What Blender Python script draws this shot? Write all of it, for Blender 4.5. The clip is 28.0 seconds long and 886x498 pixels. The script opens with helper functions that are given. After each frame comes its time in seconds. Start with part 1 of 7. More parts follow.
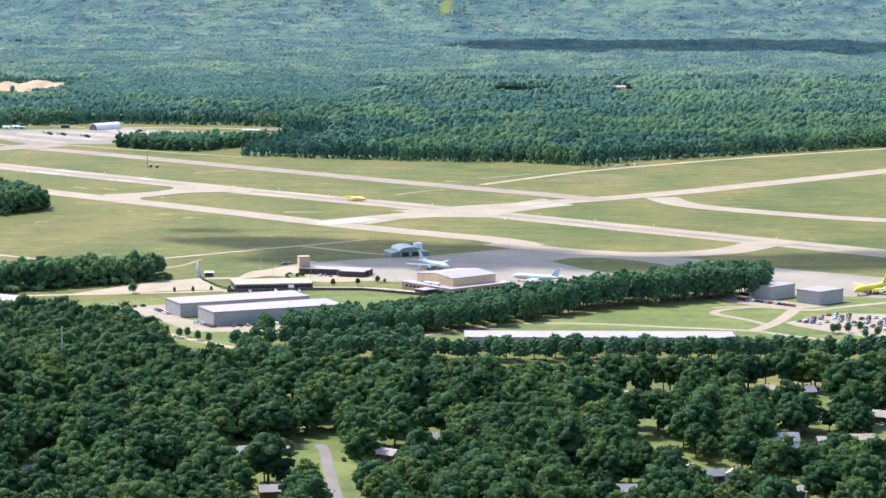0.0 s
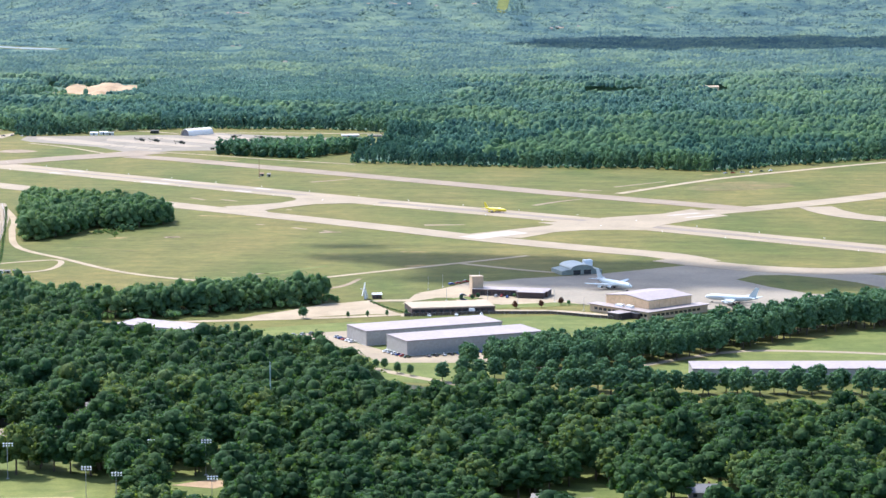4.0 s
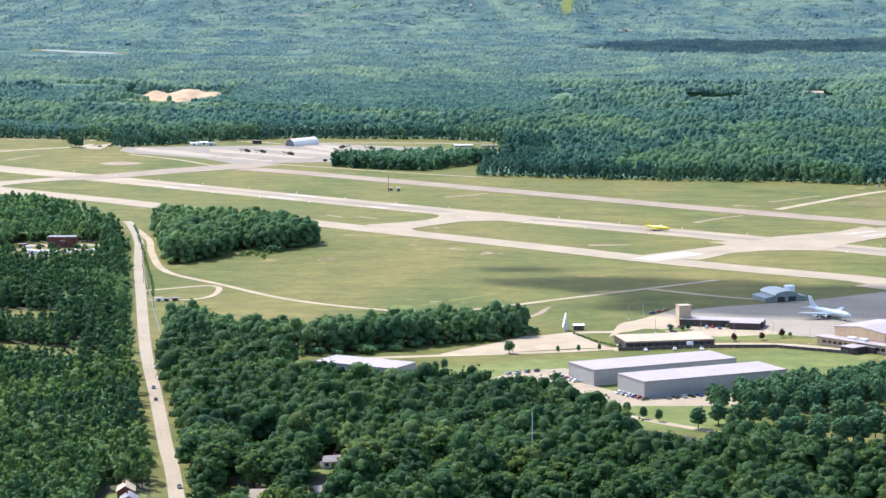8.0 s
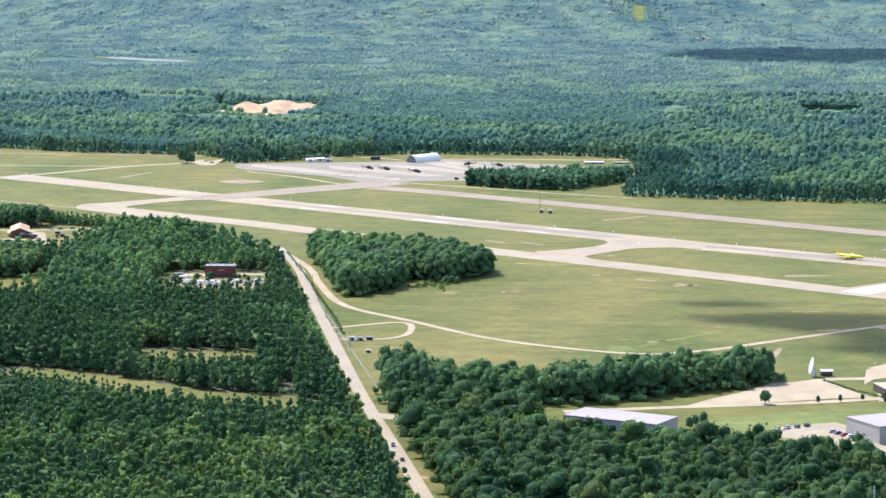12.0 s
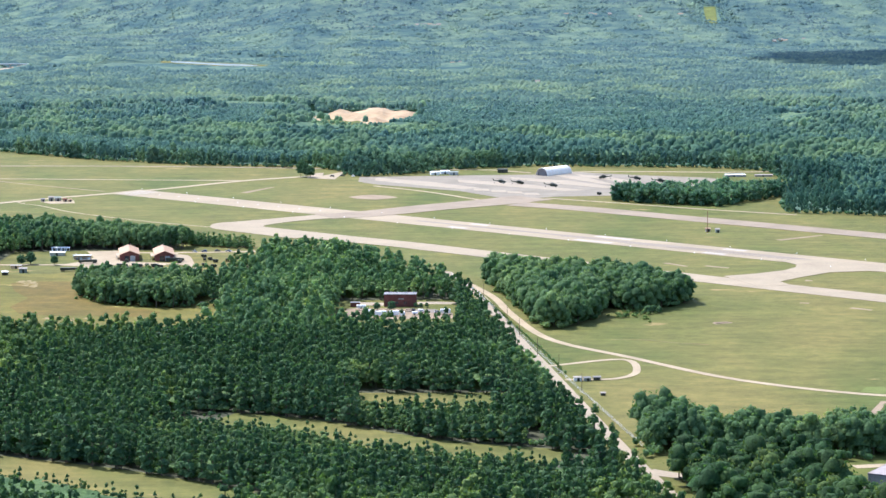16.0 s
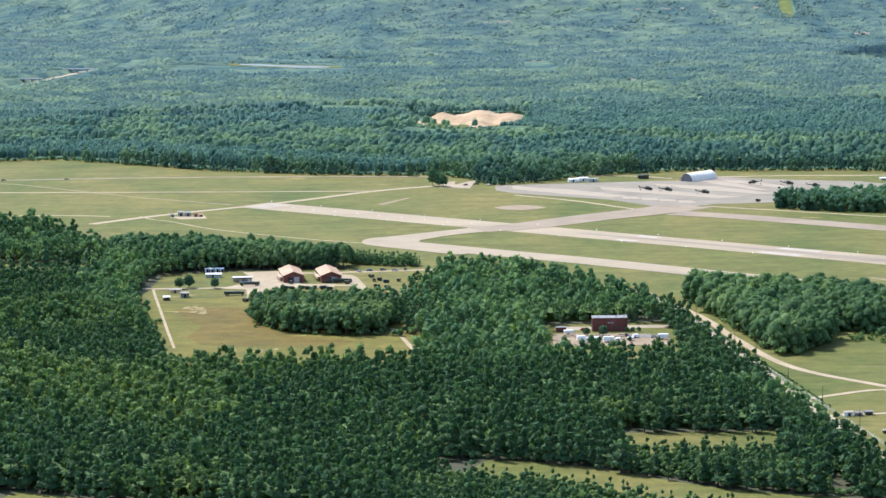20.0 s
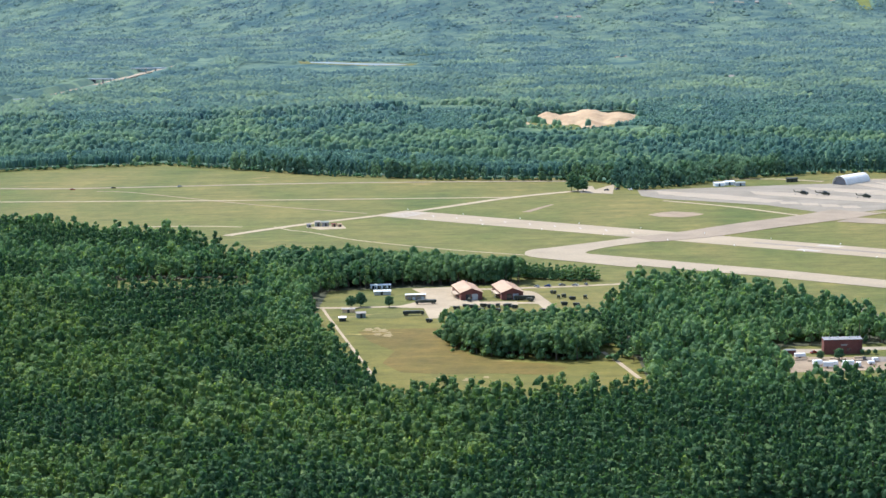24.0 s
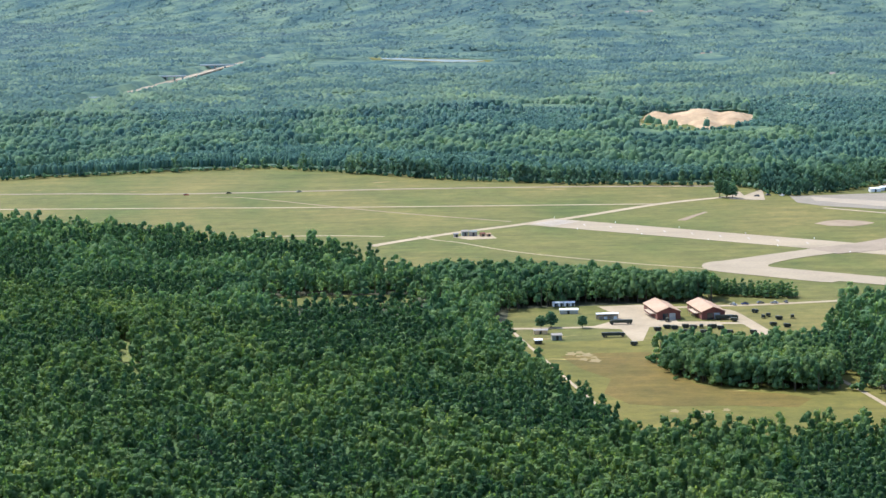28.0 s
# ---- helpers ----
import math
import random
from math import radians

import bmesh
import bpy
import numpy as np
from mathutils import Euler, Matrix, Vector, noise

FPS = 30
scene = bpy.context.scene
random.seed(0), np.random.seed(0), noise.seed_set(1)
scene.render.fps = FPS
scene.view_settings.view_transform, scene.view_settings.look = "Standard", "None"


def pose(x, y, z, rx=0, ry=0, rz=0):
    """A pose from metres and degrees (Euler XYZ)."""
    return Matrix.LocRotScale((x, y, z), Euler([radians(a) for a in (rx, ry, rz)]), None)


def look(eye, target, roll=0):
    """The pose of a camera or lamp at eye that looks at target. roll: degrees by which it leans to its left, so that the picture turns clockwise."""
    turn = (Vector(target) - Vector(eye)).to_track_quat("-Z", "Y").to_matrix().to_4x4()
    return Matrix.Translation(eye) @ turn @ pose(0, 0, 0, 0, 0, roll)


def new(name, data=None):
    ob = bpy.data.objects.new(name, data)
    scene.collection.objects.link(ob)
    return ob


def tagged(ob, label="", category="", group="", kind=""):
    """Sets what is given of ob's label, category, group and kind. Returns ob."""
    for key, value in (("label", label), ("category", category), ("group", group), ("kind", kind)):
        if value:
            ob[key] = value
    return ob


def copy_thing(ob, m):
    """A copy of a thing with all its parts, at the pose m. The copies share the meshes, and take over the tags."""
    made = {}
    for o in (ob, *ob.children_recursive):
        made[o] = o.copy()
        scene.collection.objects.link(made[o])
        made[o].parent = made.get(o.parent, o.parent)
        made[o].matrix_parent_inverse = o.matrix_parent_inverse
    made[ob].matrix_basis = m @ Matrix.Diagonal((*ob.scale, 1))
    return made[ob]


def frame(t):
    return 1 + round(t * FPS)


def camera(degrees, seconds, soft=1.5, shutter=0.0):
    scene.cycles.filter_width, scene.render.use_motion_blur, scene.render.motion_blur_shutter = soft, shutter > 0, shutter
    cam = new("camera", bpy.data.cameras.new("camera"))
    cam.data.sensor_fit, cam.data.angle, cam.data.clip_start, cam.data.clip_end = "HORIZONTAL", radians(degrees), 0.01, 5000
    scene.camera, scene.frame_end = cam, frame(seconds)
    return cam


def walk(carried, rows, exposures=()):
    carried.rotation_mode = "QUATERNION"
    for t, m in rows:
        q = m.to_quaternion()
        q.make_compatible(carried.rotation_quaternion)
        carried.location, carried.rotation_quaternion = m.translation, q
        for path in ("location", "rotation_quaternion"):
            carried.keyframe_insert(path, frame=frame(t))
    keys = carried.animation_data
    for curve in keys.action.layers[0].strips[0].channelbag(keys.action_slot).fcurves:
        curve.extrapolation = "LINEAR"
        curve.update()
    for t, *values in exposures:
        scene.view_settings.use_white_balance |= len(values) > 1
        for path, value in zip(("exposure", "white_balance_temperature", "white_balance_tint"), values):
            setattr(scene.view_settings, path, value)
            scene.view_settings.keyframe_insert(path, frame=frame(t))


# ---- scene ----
FOV = 18.553
cam = camera(FOV, 28.0, soft=1.5)
# seconds, eye x y z in metres, yaw, pitch and lean in degrees
PATH_ROWS = [
    (0.0, -0.22, 0.12, 212.06, -0.000, -7.120, -0.196),
    (0.5, -12.84, 13.99, 211.92, -0.009, -7.131, -0.176),
    (1.0, -25.46, 27.86, 211.78, -0.032, -7.141, -0.159),
    (1.5, -38.07, 41.75, 211.62, -0.060, -7.155, -0.138),
    (2.0, -50.70, 55.64, 211.45, -0.076, -7.168, -0.102),
    (2.5, -63.35, 69.58, 211.28, -0.078, -7.180, -0.056),
    (3.0, -76.03, 83.54, 211.12, -0.074, -7.190, -0.005),
    (3.5, -88.74, 97.55, 210.97, -0.075, -7.199, 0.033),
    (5.5, -139.71, 153.81, 210.41, -0.053, -7.240, 0.121),
    (6.0, -152.52, 167.95, 210.33, -0.056, -7.248, 0.133),
    (6.5, -165.40, 182.17, 210.31, -0.056, -7.249, 0.142),
    (7.0, -178.38, 196.46, 210.36, -0.061, -7.246, 0.152),
    (7.5, -191.45, 210.81, 210.47, -0.063, -7.228, 0.164),
    (8.0, -204.59, 225.20, 210.63, -0.075, -7.216, 0.156),
    (8.5, -217.80, 239.63, 210.83, -0.082, -7.200, 0.128),
    (9.0, -231.09, 254.10, 211.06, -0.084, -7.182, 0.087),
    (9.5, -244.44, 268.60, 211.32, -0.080, -7.163, 0.037),
    (10.0, -257.84, 283.10, 211.56, -0.062, -7.150, 0.006),
    (10.5, -271.25, 297.60, 211.79, -0.050, -7.150, -0.013),
    (11.0, -284.67, 312.09, 212.01, -0.043, -7.153, -0.014),
    (11.5, -298.08, 326.58, 212.22, -0.035, -7.156, 0.006),
    (12.0, -311.49, 341.02, 212.41, -0.024, -7.158, 0.031),
    (12.5, -324.88, 355.46, 212.59, -0.019, -7.164, 0.041),
    (14.5, -378.34, 413.02, 213.24, -0.059, -7.158, 0.013),
    (15.0, -391.67, 427.36, 213.34, -0.066, -7.164, 0.031),
    (15.5, -404.97, 441.63, 213.40, -0.064, -7.174, 0.081),
    (16.0, -418.23, 455.85, 213.42, -0.063, -7.185, 0.158),
    (16.5, -431.47, 470.01, 213.42, -0.055, -7.195, 0.259),
    (17.0, -444.64, 484.12, 213.38, -0.049, -7.206, 0.367),
    (17.5, -457.75, 498.17, 213.32, -0.054, -7.217, 0.463),
    (18.0, -470.78, 512.17, 213.24, -0.064, -7.227, 0.555),
    (18.5, -483.72, 526.13, 213.13, -0.071, -7.236, 0.655),
    (19.0, -496.56, 540.04, 213.01, -0.077, -7.245, 0.758),
    (19.5, -509.28, 553.92, 212.88, -0.087, -7.257, 0.847),
    (20.0, -521.90, 567.77, 212.72, -0.089, -7.273, 0.923),
    (20.5, -534.42, 581.57, 212.56, -0.085, -7.285, 0.976),
    (21.0, -546.82, 595.33, 212.40, -0.069, -7.295, 1.021),
    (21.5, -559.12, 609.05, 212.22, -0.062, -7.304, 1.059),
    (23.5, -607.92, 663.77, 211.46, -0.066, -7.369, 1.242),
    (24.0, -620.05, 677.43, 211.29, -0.077, -7.388, 1.314),
    (24.5, -632.12, 691.06, 211.14, -0.091, -7.410, 1.400),
    (25.0, -644.11, 704.69, 211.01, -0.103, -7.427, 1.477),
    (25.5, -656.05, 718.30, 210.90, -0.103, -7.447, 1.541),
    (26.0, -667.90, 731.90, 210.76, -0.107, -7.463, 1.555),
    (26.5, -679.68, 745.48, 210.63, -0.106, -7.478, 1.522),
    (27.0, -691.42, 759.06, 210.47, -0.101, -7.495, 1.461),
    (27.5, -703.14, 772.62, 210.32, -0.087, -7.510, 1.393),
    (28.0, -714.85, 786.19, 210.15, -0.065, -7.521, 1.326),
]
walk(cam, [(t, pose(x, y, z, 90 + pitch, lean, yaw)) for t, x, y, z, yaw, pitch, lean in PATH_ROWS], [(0.0, 1.23, 5880.0, 12.5), (17.0, 1.22, 5880.0, 11.5), (18.0, 1.05, 5980.0, 9.5), (28.0, 1.02, 5980.0, 8.5)])

# ---- light ----
TO_SUN = Vector((-0.52, 0.58, 1.0)).normalized()
world = bpy.data.worlds.new("world")
scene.world = world
world.use_nodes = True
wn, wl = world.node_tree.nodes, world.node_tree.links
sky = wn.new("ShaderNodeTexSky")
sky.sky_type, sky.sun_disc = "NISHITA", False
sky.sun_elevation, sky.sun_rotation = math.asin(TO_SUN.z), math.atan2(TO_SUN.x, TO_SUN.y)
sky.altitude, sky.air_density, sky.dust_density = 250.0, 1.0, 2.0
wn["Background"].inputs["Strength"].default_value = 0.15
wl.new(sky.outputs["Color"], wn["Background"].inputs["Color"])
sun = new("sun", bpy.data.lights.new("sun", "SUN"))
sun.data.energy, sun.data.angle, sun.data.color = 3.5, radians(0.53), (1.0, 0.955, 0.87)
sun.matrix_world = look(TO_SUN * 3000, (0, 0, 0))


# ---- materials ----
def material(name, rough=0.8, metal=0.0, spec=0.3):
    m = bpy.data.materials.new(name)
    m.use_nodes = True
    b = m.node_tree.nodes["Principled BSDF"]
    b.inputs["Roughness"].default_value, b.inputs["Metallic"].default_value = rough, metal
    b.inputs["Specular IOR Level"].default_value = spec
    return m, m.node_tree.nodes, m.node_tree.links, b


def noise_tex(n, l, scale, detail=4.0, rough=0.6, stretch=None):
    tex = n.new("ShaderNodeTexNoise")
    tex.inputs["Scale"].default_value, tex.inputs["Detail"].default_value = scale, detail
    tex.inputs["Roughness"].default_value = rough
    geo = n.new("ShaderNodeNewGeometry")
    if stretch:
        mp = n.new("ShaderNodeMapping")
        mp.inputs["Rotation"].default_value = (0, 0, stretch[0])
        mp.inputs["Scale"].default_value = stretch[1]
        l.new(geo.outputs["Position"], mp.inputs["Vector"])
        l.new(mp.outputs["Vector"], tex.inputs["Vector"])
    else:
        l.new(geo.outputs["Position"], tex.inputs["Vector"])
    return tex.outputs["Fac"]


def ramp(n, l, fac, stops):
    r = n.new("ShaderNodeValToRGB")
    while len(r.color_ramp.elements) < len(stops):
        r.color_ramp.elements.new(0.5)
    for e, (p, c) in zip(r.color_ramp.elements, stops):
        e.position, e.color = p, (*c, 1)
    l.new(fac, r.inputs["Fac"])
    return r.outputs["Color"]


def blend(n, l, fac, a, b, mode="MIX"):
    x = n.new("ShaderNodeMix")
    x.data_type, x.blend_type = "RGBA", mode
    for sock, v in ((x.inputs[0], fac), (x.inputs[6], a), (x.inputs[7], b)):
        if isinstance(v, (int, float)):
            sock.default_value = v
        elif isinstance(v, tuple):
            sock.default_value = (*v, 1)
        else:
            l.new(v, sock)
    return x.outputs[2]


def surface(name, dark, light, big=0.05, fine=1.5, rough=0.85, metal=0.0, spec=0.3, bump=0.0, stretch=None):
    """A plain surface that varies at two scales between two colours."""
    m, n, l, b = material(name, rough, metal, spec)
    c1 = ramp(n, l, noise_tex(n, l, big, 5.0, 0.6, stretch), [(0.3, dark), (0.7, light)])
    c2 = ramp(n, l, noise_tex(n, l, fine, 3.0, 0.7), [(0.25, (0.82, 0.82, 0.82)), (0.75, (1.12, 1.12, 1.12))])
    l.new(blend(n, l, 1.0, c1, c2, "MULTIPLY"), b.inputs["Base Color"])
    if bump:
        bp = n.new("ShaderNodeBump")
        bp.inputs["Strength"].default_value, bp.inputs["Distance"].default_value = bump, 0.3
        l.new(noise_tex(n, l, fine, 4.0), bp.inputs["Height"])
        l.new(bp.outputs["Normal"], b.inputs["Normal"])
    return m


def grass(name, lush, dry, bare, patch=0.012):
    m, n, l, b = material(name, 0.9, 0.0, 0.15)
    base = ramp(n, l, noise_tex(n, l, patch, 6.0, 0.62, (0.7, (1.0, 0.45, 1.0))), [(0.34, lush), (0.66, dry)])
    stripes = ramp(n, l, noise_tex(n, l, 0.06, 6.0, 0.7, (0.72, (0.3, 1.0, 1.0))), [(0.3, (0.64, 0.68, 0.62)), (0.7, (1.3, 1.24, 1.2))])
    col = blend(n, l, 0.85, base, stripes, "MULTIPLY")
    mottle = ramp(n, l, noise_tex(n, l, 0.11, 6.0, 0.72), [(0.32, (0.72, 0.76, 0.7)), (0.68, (1.28, 1.22, 1.25))])
    col = blend(n, l, 0.8, col, mottle, "MULTIPLY")
    fine = ramp(n, l, noise_tex(n, l, 0.8, 4.0, 0.7), [(0.25, (0.8, 0.8, 0.8)), (0.75, (1.15, 1.15, 1.15))])
    col = blend(n, l, 0.8, col, fine, "MULTIPLY")
    spots = ramp(n, l, noise_tex(n, l, 0.045, 4.0, 0.7, (0.75, (0.4, 1.0, 1.0))), [(0.655, (0, 0, 0)), (0.72, (1, 1, 1))])
    l.new(blend(n, l, spots, col, bare), b.inputs["Base Color"])
    bp = n.new("ShaderNodeBump")
    bp.inputs["Strength"].default_value, bp.inputs["Distance"].default_value = 0.4, 0.25
    l.new(noise_tex(n, l, 1.1, 5.0), bp.inputs["Height"])
    l.new(bp.outputs["Normal"], b.inputs["Normal"])
    return m


def foliage(name, deep, mid, pale, patch=0.02, through_leaf=0.22, stretch=None, gloss=(0.7, 0.08), drift=1.0, fine=0.8, glow=(1.2, 1.35, 0.6)):
    """Leaves: each tree has its own tint, darkened in its cores as shade; groves drift in colour, clumps vary."""
    m, n, l, b = material(name, gloss[0], 0.0, gloss[1])
    at = n.new("ShaderNodeAttribute")
    at.attribute_name = "tint"
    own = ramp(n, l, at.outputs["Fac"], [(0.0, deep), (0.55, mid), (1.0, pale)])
    grove = ramp(n, l, noise_tex(n, l, patch, 5.0, 0.65, stretch), [(0.3, (0.52, 0.65, 0.64)), (0.7, (1.42, 1.28, 1.02))])
    grove = blend(n, l, drift, (1.0, 1.0, 1.0), grove)
    col = blend(n, l, 1.0, own, grove, "MULTIPLY")
    geo = n.new("ShaderNodeNewGeometry")
    isl = ramp(n, l, geo.outputs["Random Per Island"], [(0.0, (0.7, 0.72, 0.7)), (1.0, (1.28, 1.25, 1.2))])
    col = blend(n, l, min(0.9, fine + 0.15), col, isl, "MULTIPLY")
    leafy = ramp(n, l, noise_tex(n, l, 0.75, 3.0, 0.75), [(0.38, (0.55, 0.6, 0.58)), (0.62, (1.4, 1.33, 1.2))])
    col = blend(n, l, fine, col, leafy, "MULTIPLY")
    l.new(col, b.inputs["Base Color"])
    bp = n.new("ShaderNodeBump")
    bp.inputs["Strength"].default_value, bp.inputs["Distance"].default_value = 0.9, 0.5
    l.new(noise_tex(n, l, 1.6, 3.0, 0.7), bp.inputs["Height"])
    l.new(bp.outputs["Normal"], b.inputs["Normal"])
    tr = n.new("ShaderNodeBsdfTranslucent")
    l.new(blend(n, l, 1.0, col, glow, "MULTIPLY"), tr.inputs["Color"])
    mx = n.new("ShaderNodeMixShader")
    mx.inputs[0].default_value = through_leaf
    l.new(b.outputs[0], mx.inputs[1])
    l.new(tr.outputs[0], mx.inputs[2])
    l.new(mx.outputs[0], n["Material Output"].inputs["Surface"])
    return m


def hazed_foliage(name, stops, leaf_through=0.52, grove=((0.7, 0.78, 0.84), (1.24, 1.16, 0.96)), patch=0.012, crown=0.16):
    """Leaves of a wide forest, distance haze in the stops: stands drift in colour, and every crown differs a little."""
    m, n, l, b = material(name, 0.9, 0.0, 0.0)
    at = n.new("ShaderNodeAttribute")
    at.attribute_name = "tint"
    own = ramp(n, l, at.outputs["Fac"], stops)
    stand = ramp(n, l, noise_tex(n, l, patch, 5.0, 0.62), [(0.4, grove[0]), (0.6, grove[1])])
    col = blend(n, l, 1.0, own, stand, "MULTIPLY")
    group = ramp(n, l, noise_tex(n, l, 0.04, 4.0, 0.65), [(0.42, (0.74, 0.8, 0.86)), (0.6, (1.16, 1.12, 1.0))])
    col = blend(n, l, 1.0, col, group, "MULTIPLY")
    geo = n.new("ShaderNodeNewGeometry")
    isl = ramp(n, l, geo.outputs["Random Per Island"], [(0.0, (1 - crown,) * 3), (0.8, (1 + 0.5 * crown, 1 + 0.5 * crown, 1.0)), (1.0, (1 + 2 * crown, 1 + 1.6 * crown, 1.0))])
    col = blend(n, l, 1.0, col, isl, "MULTIPLY")
    l.new(col, b.inputs["Base Color"])
    tr = n.new("ShaderNodeBsdfTranslucent")
    l.new(col, tr.inputs["Color"])
    mx = n.new("ShaderNodeMixShader")
    mx.inputs[0].default_value = leaf_through
    l.new(b.outputs[0], mx.inputs[1])
    l.new(tr.outputs[0], mx.inputs[2])
    l.new(mx.outputs[0], n["Material Output"].inputs["Surface"])
    return m


GRASS = grass("meadow_grass", (0.07309, 0.09238, 0.02024), (0.1473, 0.1284, 0.03892), (0.2859, 0.2002, 0.09003))
LAWN = grass("mown_lawn", (0.09476, 0.1224, 0.0324), (0.1398, 0.1573, 0.04644), (0.1886, 0.1656, 0.07038), 0.03)
BROWN_FIELD = grass("dry_field", (0.09053, 0.09234, 0.01857), (0.1397, 0.1211, 0.02746), (0.3247, 0.2565, 0.08882), 0.02)
# Litter coloured very dark, so gaps between the crowns read as shade.
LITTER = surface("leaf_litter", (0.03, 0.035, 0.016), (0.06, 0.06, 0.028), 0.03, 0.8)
RUNWAY = surface("worn_runway_concrete", (0.2268, 0.1775, 0.1175), (0.3275, 0.2601, 0.173), 0.03, 0.5, 0.85, stretch=(0.72, (0.12, 1.0, 1.0)))
TAXIWAY = surface("pale_taxiway_concrete", (0.2371, 0.188, 0.1269), (0.3162, 0.253, 0.1711), 0.04, 0.6, 0.85)
RAMP = surface("grey_ramp_concrete", (0.19, 0.162, 0.122), (0.275, 0.234, 0.176), 0.025, 0.5, 0.85)
OLD_TAXI = surface("grey_taxiway_asphalt", (0.1901, 0.146, 0.1012), (0.2668, 0.206, 0.1426), 0.04, 0.6, 0.85)
SOIL = surface("bare_pink_soil", (0.195, 0.1406, 0.09), (0.2808, 0.2128, 0.144), 0.06, 0.5, 0.95)
DRY_SPOT = surface("bare_yellow_soil", (0.19, 0.145, 0.062), (0.25, 0.19, 0.09), 0.06, 0.5, 0.95)
HEATH = grass("brown_heath", (0.112, 0.112, 0.04), (0.155, 0.12, 0.05), (0.2, 0.15, 0.09), 0.05)
LANE = surface("pale_lane_concrete", (0.2542, 0.2067, 0.1497), (0.315, 0.2598, 0.194), 0.05, 0.6, 0.85)
WEEDS = grass("brown_weeds", (0.1003, 0.08128, 0.017), (0.1371, 0.09559, 0.0238), (0.1835, 0.1315, 0.0425), 0.05)
UNDERWOOD = surface("green_underwood", (0.06, 0.125, 0.085), (0.1, 0.165, 0.115), 0.05, 0.4, 0.95)
ASPHALT = surface("grey_asphalt", (0.166, 0.141, 0.107), (0.233, 0.198, 0.153), 0.05, 0.7, 0.9)
OLD_ROAD = surface("sun_bleached_road", (0.2467, 0.1989, 0.1411), (0.315, 0.2568, 0.1847), 0.03, 0.6, 0.9)
STREET = surface("street_asphalt", (0.14, 0.118, 0.1), (0.19, 0.162, 0.14), 0.05, 0.8, 0.9)
GRAVEL = surface("pale_gravel", (0.2671, 0.2097, 0.1368), (0.3721, 0.295, 0.1989), 0.06, 0.9, 0.95)
SAND = surface("bare_sand", (0.294, 0.1985, 0.1138), (0.4214, 0.305, 0.1854), 0.04, 0.3, 0.95)
# Rough water; the pale sky reflection is put into its base colour.
WATER, *_w = material("sky_toned_pond_water", 0.5, 0.0, 0.2)
_w[2].inputs["Base Color"].default_value = (0.13, 0.17, 0.18, 1)
ROOF_WHITE = surface("white_membrane_roof", (0.2744, 0.2297, 0.2218), (0.3181, 0.2661, 0.2566), 0.05, 0.5, 0.6)
WALL_GREY = surface("grey_metal_cladding", (0.345, 0.32, 0.295), (0.36, 0.335, 0.312), 0.1, 0.8, 0.55)
BEIGE = surface("beige_metal_wall", (0.72, 0.48, 0.27), (0.8, 0.55, 0.33), 0.1, 0.8, 0.6)
BRICK = surface("dark_red_brick", (0.13, 0.045, 0.035), (0.19, 0.07, 0.055), 0.2, 2.0, 0.85)
DARK_BRICK = surface("dark_brown_brick", (0.055, 0.04, 0.038), (0.085, 0.06, 0.055), 0.2, 2.0, 0.8)
TAN_BRICK = surface("tan_brick", (0.46, 0.34, 0.23), (0.55, 0.42, 0.29), 0.2, 2.0, 0.85)
ROOF_TAN = surface("tan_gravel_roof", (0.344, 0.268, 0.19), (0.413, 0.324, 0.238), 0.08, 0.8, 0.9)
ROOF_ORANGE = surface("tan_orange_metal_roof", (0.3348, 0.2074, 0.1276), (0.4104, 0.2623, 0.174), 0.1, 0.8, 0.7)
ROOF_GREY = surface("grey_shingle_roof", (0.17, 0.17, 0.18), (0.25, 0.24, 0.25), 0.2, 2.5, 0.9)
ROOF_PALE = surface("pale_shingle_roof", (0.294, 0.258, 0.224), (0.364, 0.326, 0.29), 0.2, 2.5, 0.9)
PAINT_WHITE = surface("white_paint", (0.74, 0.74, 0.74), (0.84, 0.84, 0.84), 0.3, 2.0, 0.45)
# Darkened for the cloud shade over the old hangar; shade in the paint.
PAINT_PALE_BLUE = surface("shade_dulled_blue_metal", (0.189, 0.2156, 0.1935), (0.2415, 0.2646, 0.234), 0.15, 1.0, 0.5)
BARK = surface("brown_bark", (0.075, 0.055, 0.04), (0.13, 0.1, 0.075), 0.6, 4.0, 0.9)
BLACK = surface("black_rubber", (0.02, 0.02, 0.02), (0.035, 0.035, 0.035), 0.5, 3.0, 0.7)
GLASS_DARK = surface("dark_window_glass", (0.02, 0.025, 0.03), (0.04, 0.045, 0.05), 0.5, 2.0, 0.08, 0.0, 0.6)
STEEL = surface("galvanised_steel", (0.36, 0.37, 0.38), (0.46, 0.47, 0.48), 0.4, 3.0, 0.45, 0.6)
OLIVE = surface("olive_drab_paint", (0.03, 0.035, 0.025), (0.05, 0.055, 0.04), 0.3, 2.0, 0.55)
LEAF_NEAR = foliage("broadleaf_leaves", (0.06628, 0.1288, 0.06482), (0.1199, 0.1919, 0.08556), (0.2115, 0.2675, 0.1089), 0.02, 0.34, fine=0.6)
LEAF_TOWN = foliage("shade_tree_leaves", (0.02947, 0.07497, 0.03904), (0.05688, 0.1101, 0.04915), (0.138, 0.1781, 0.06355), 0.03, 0.34)
# Next two are paler and bluer than near leaves: distance haze in the colour.
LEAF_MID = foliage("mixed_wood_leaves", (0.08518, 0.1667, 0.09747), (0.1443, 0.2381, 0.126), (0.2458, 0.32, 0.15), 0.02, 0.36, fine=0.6)
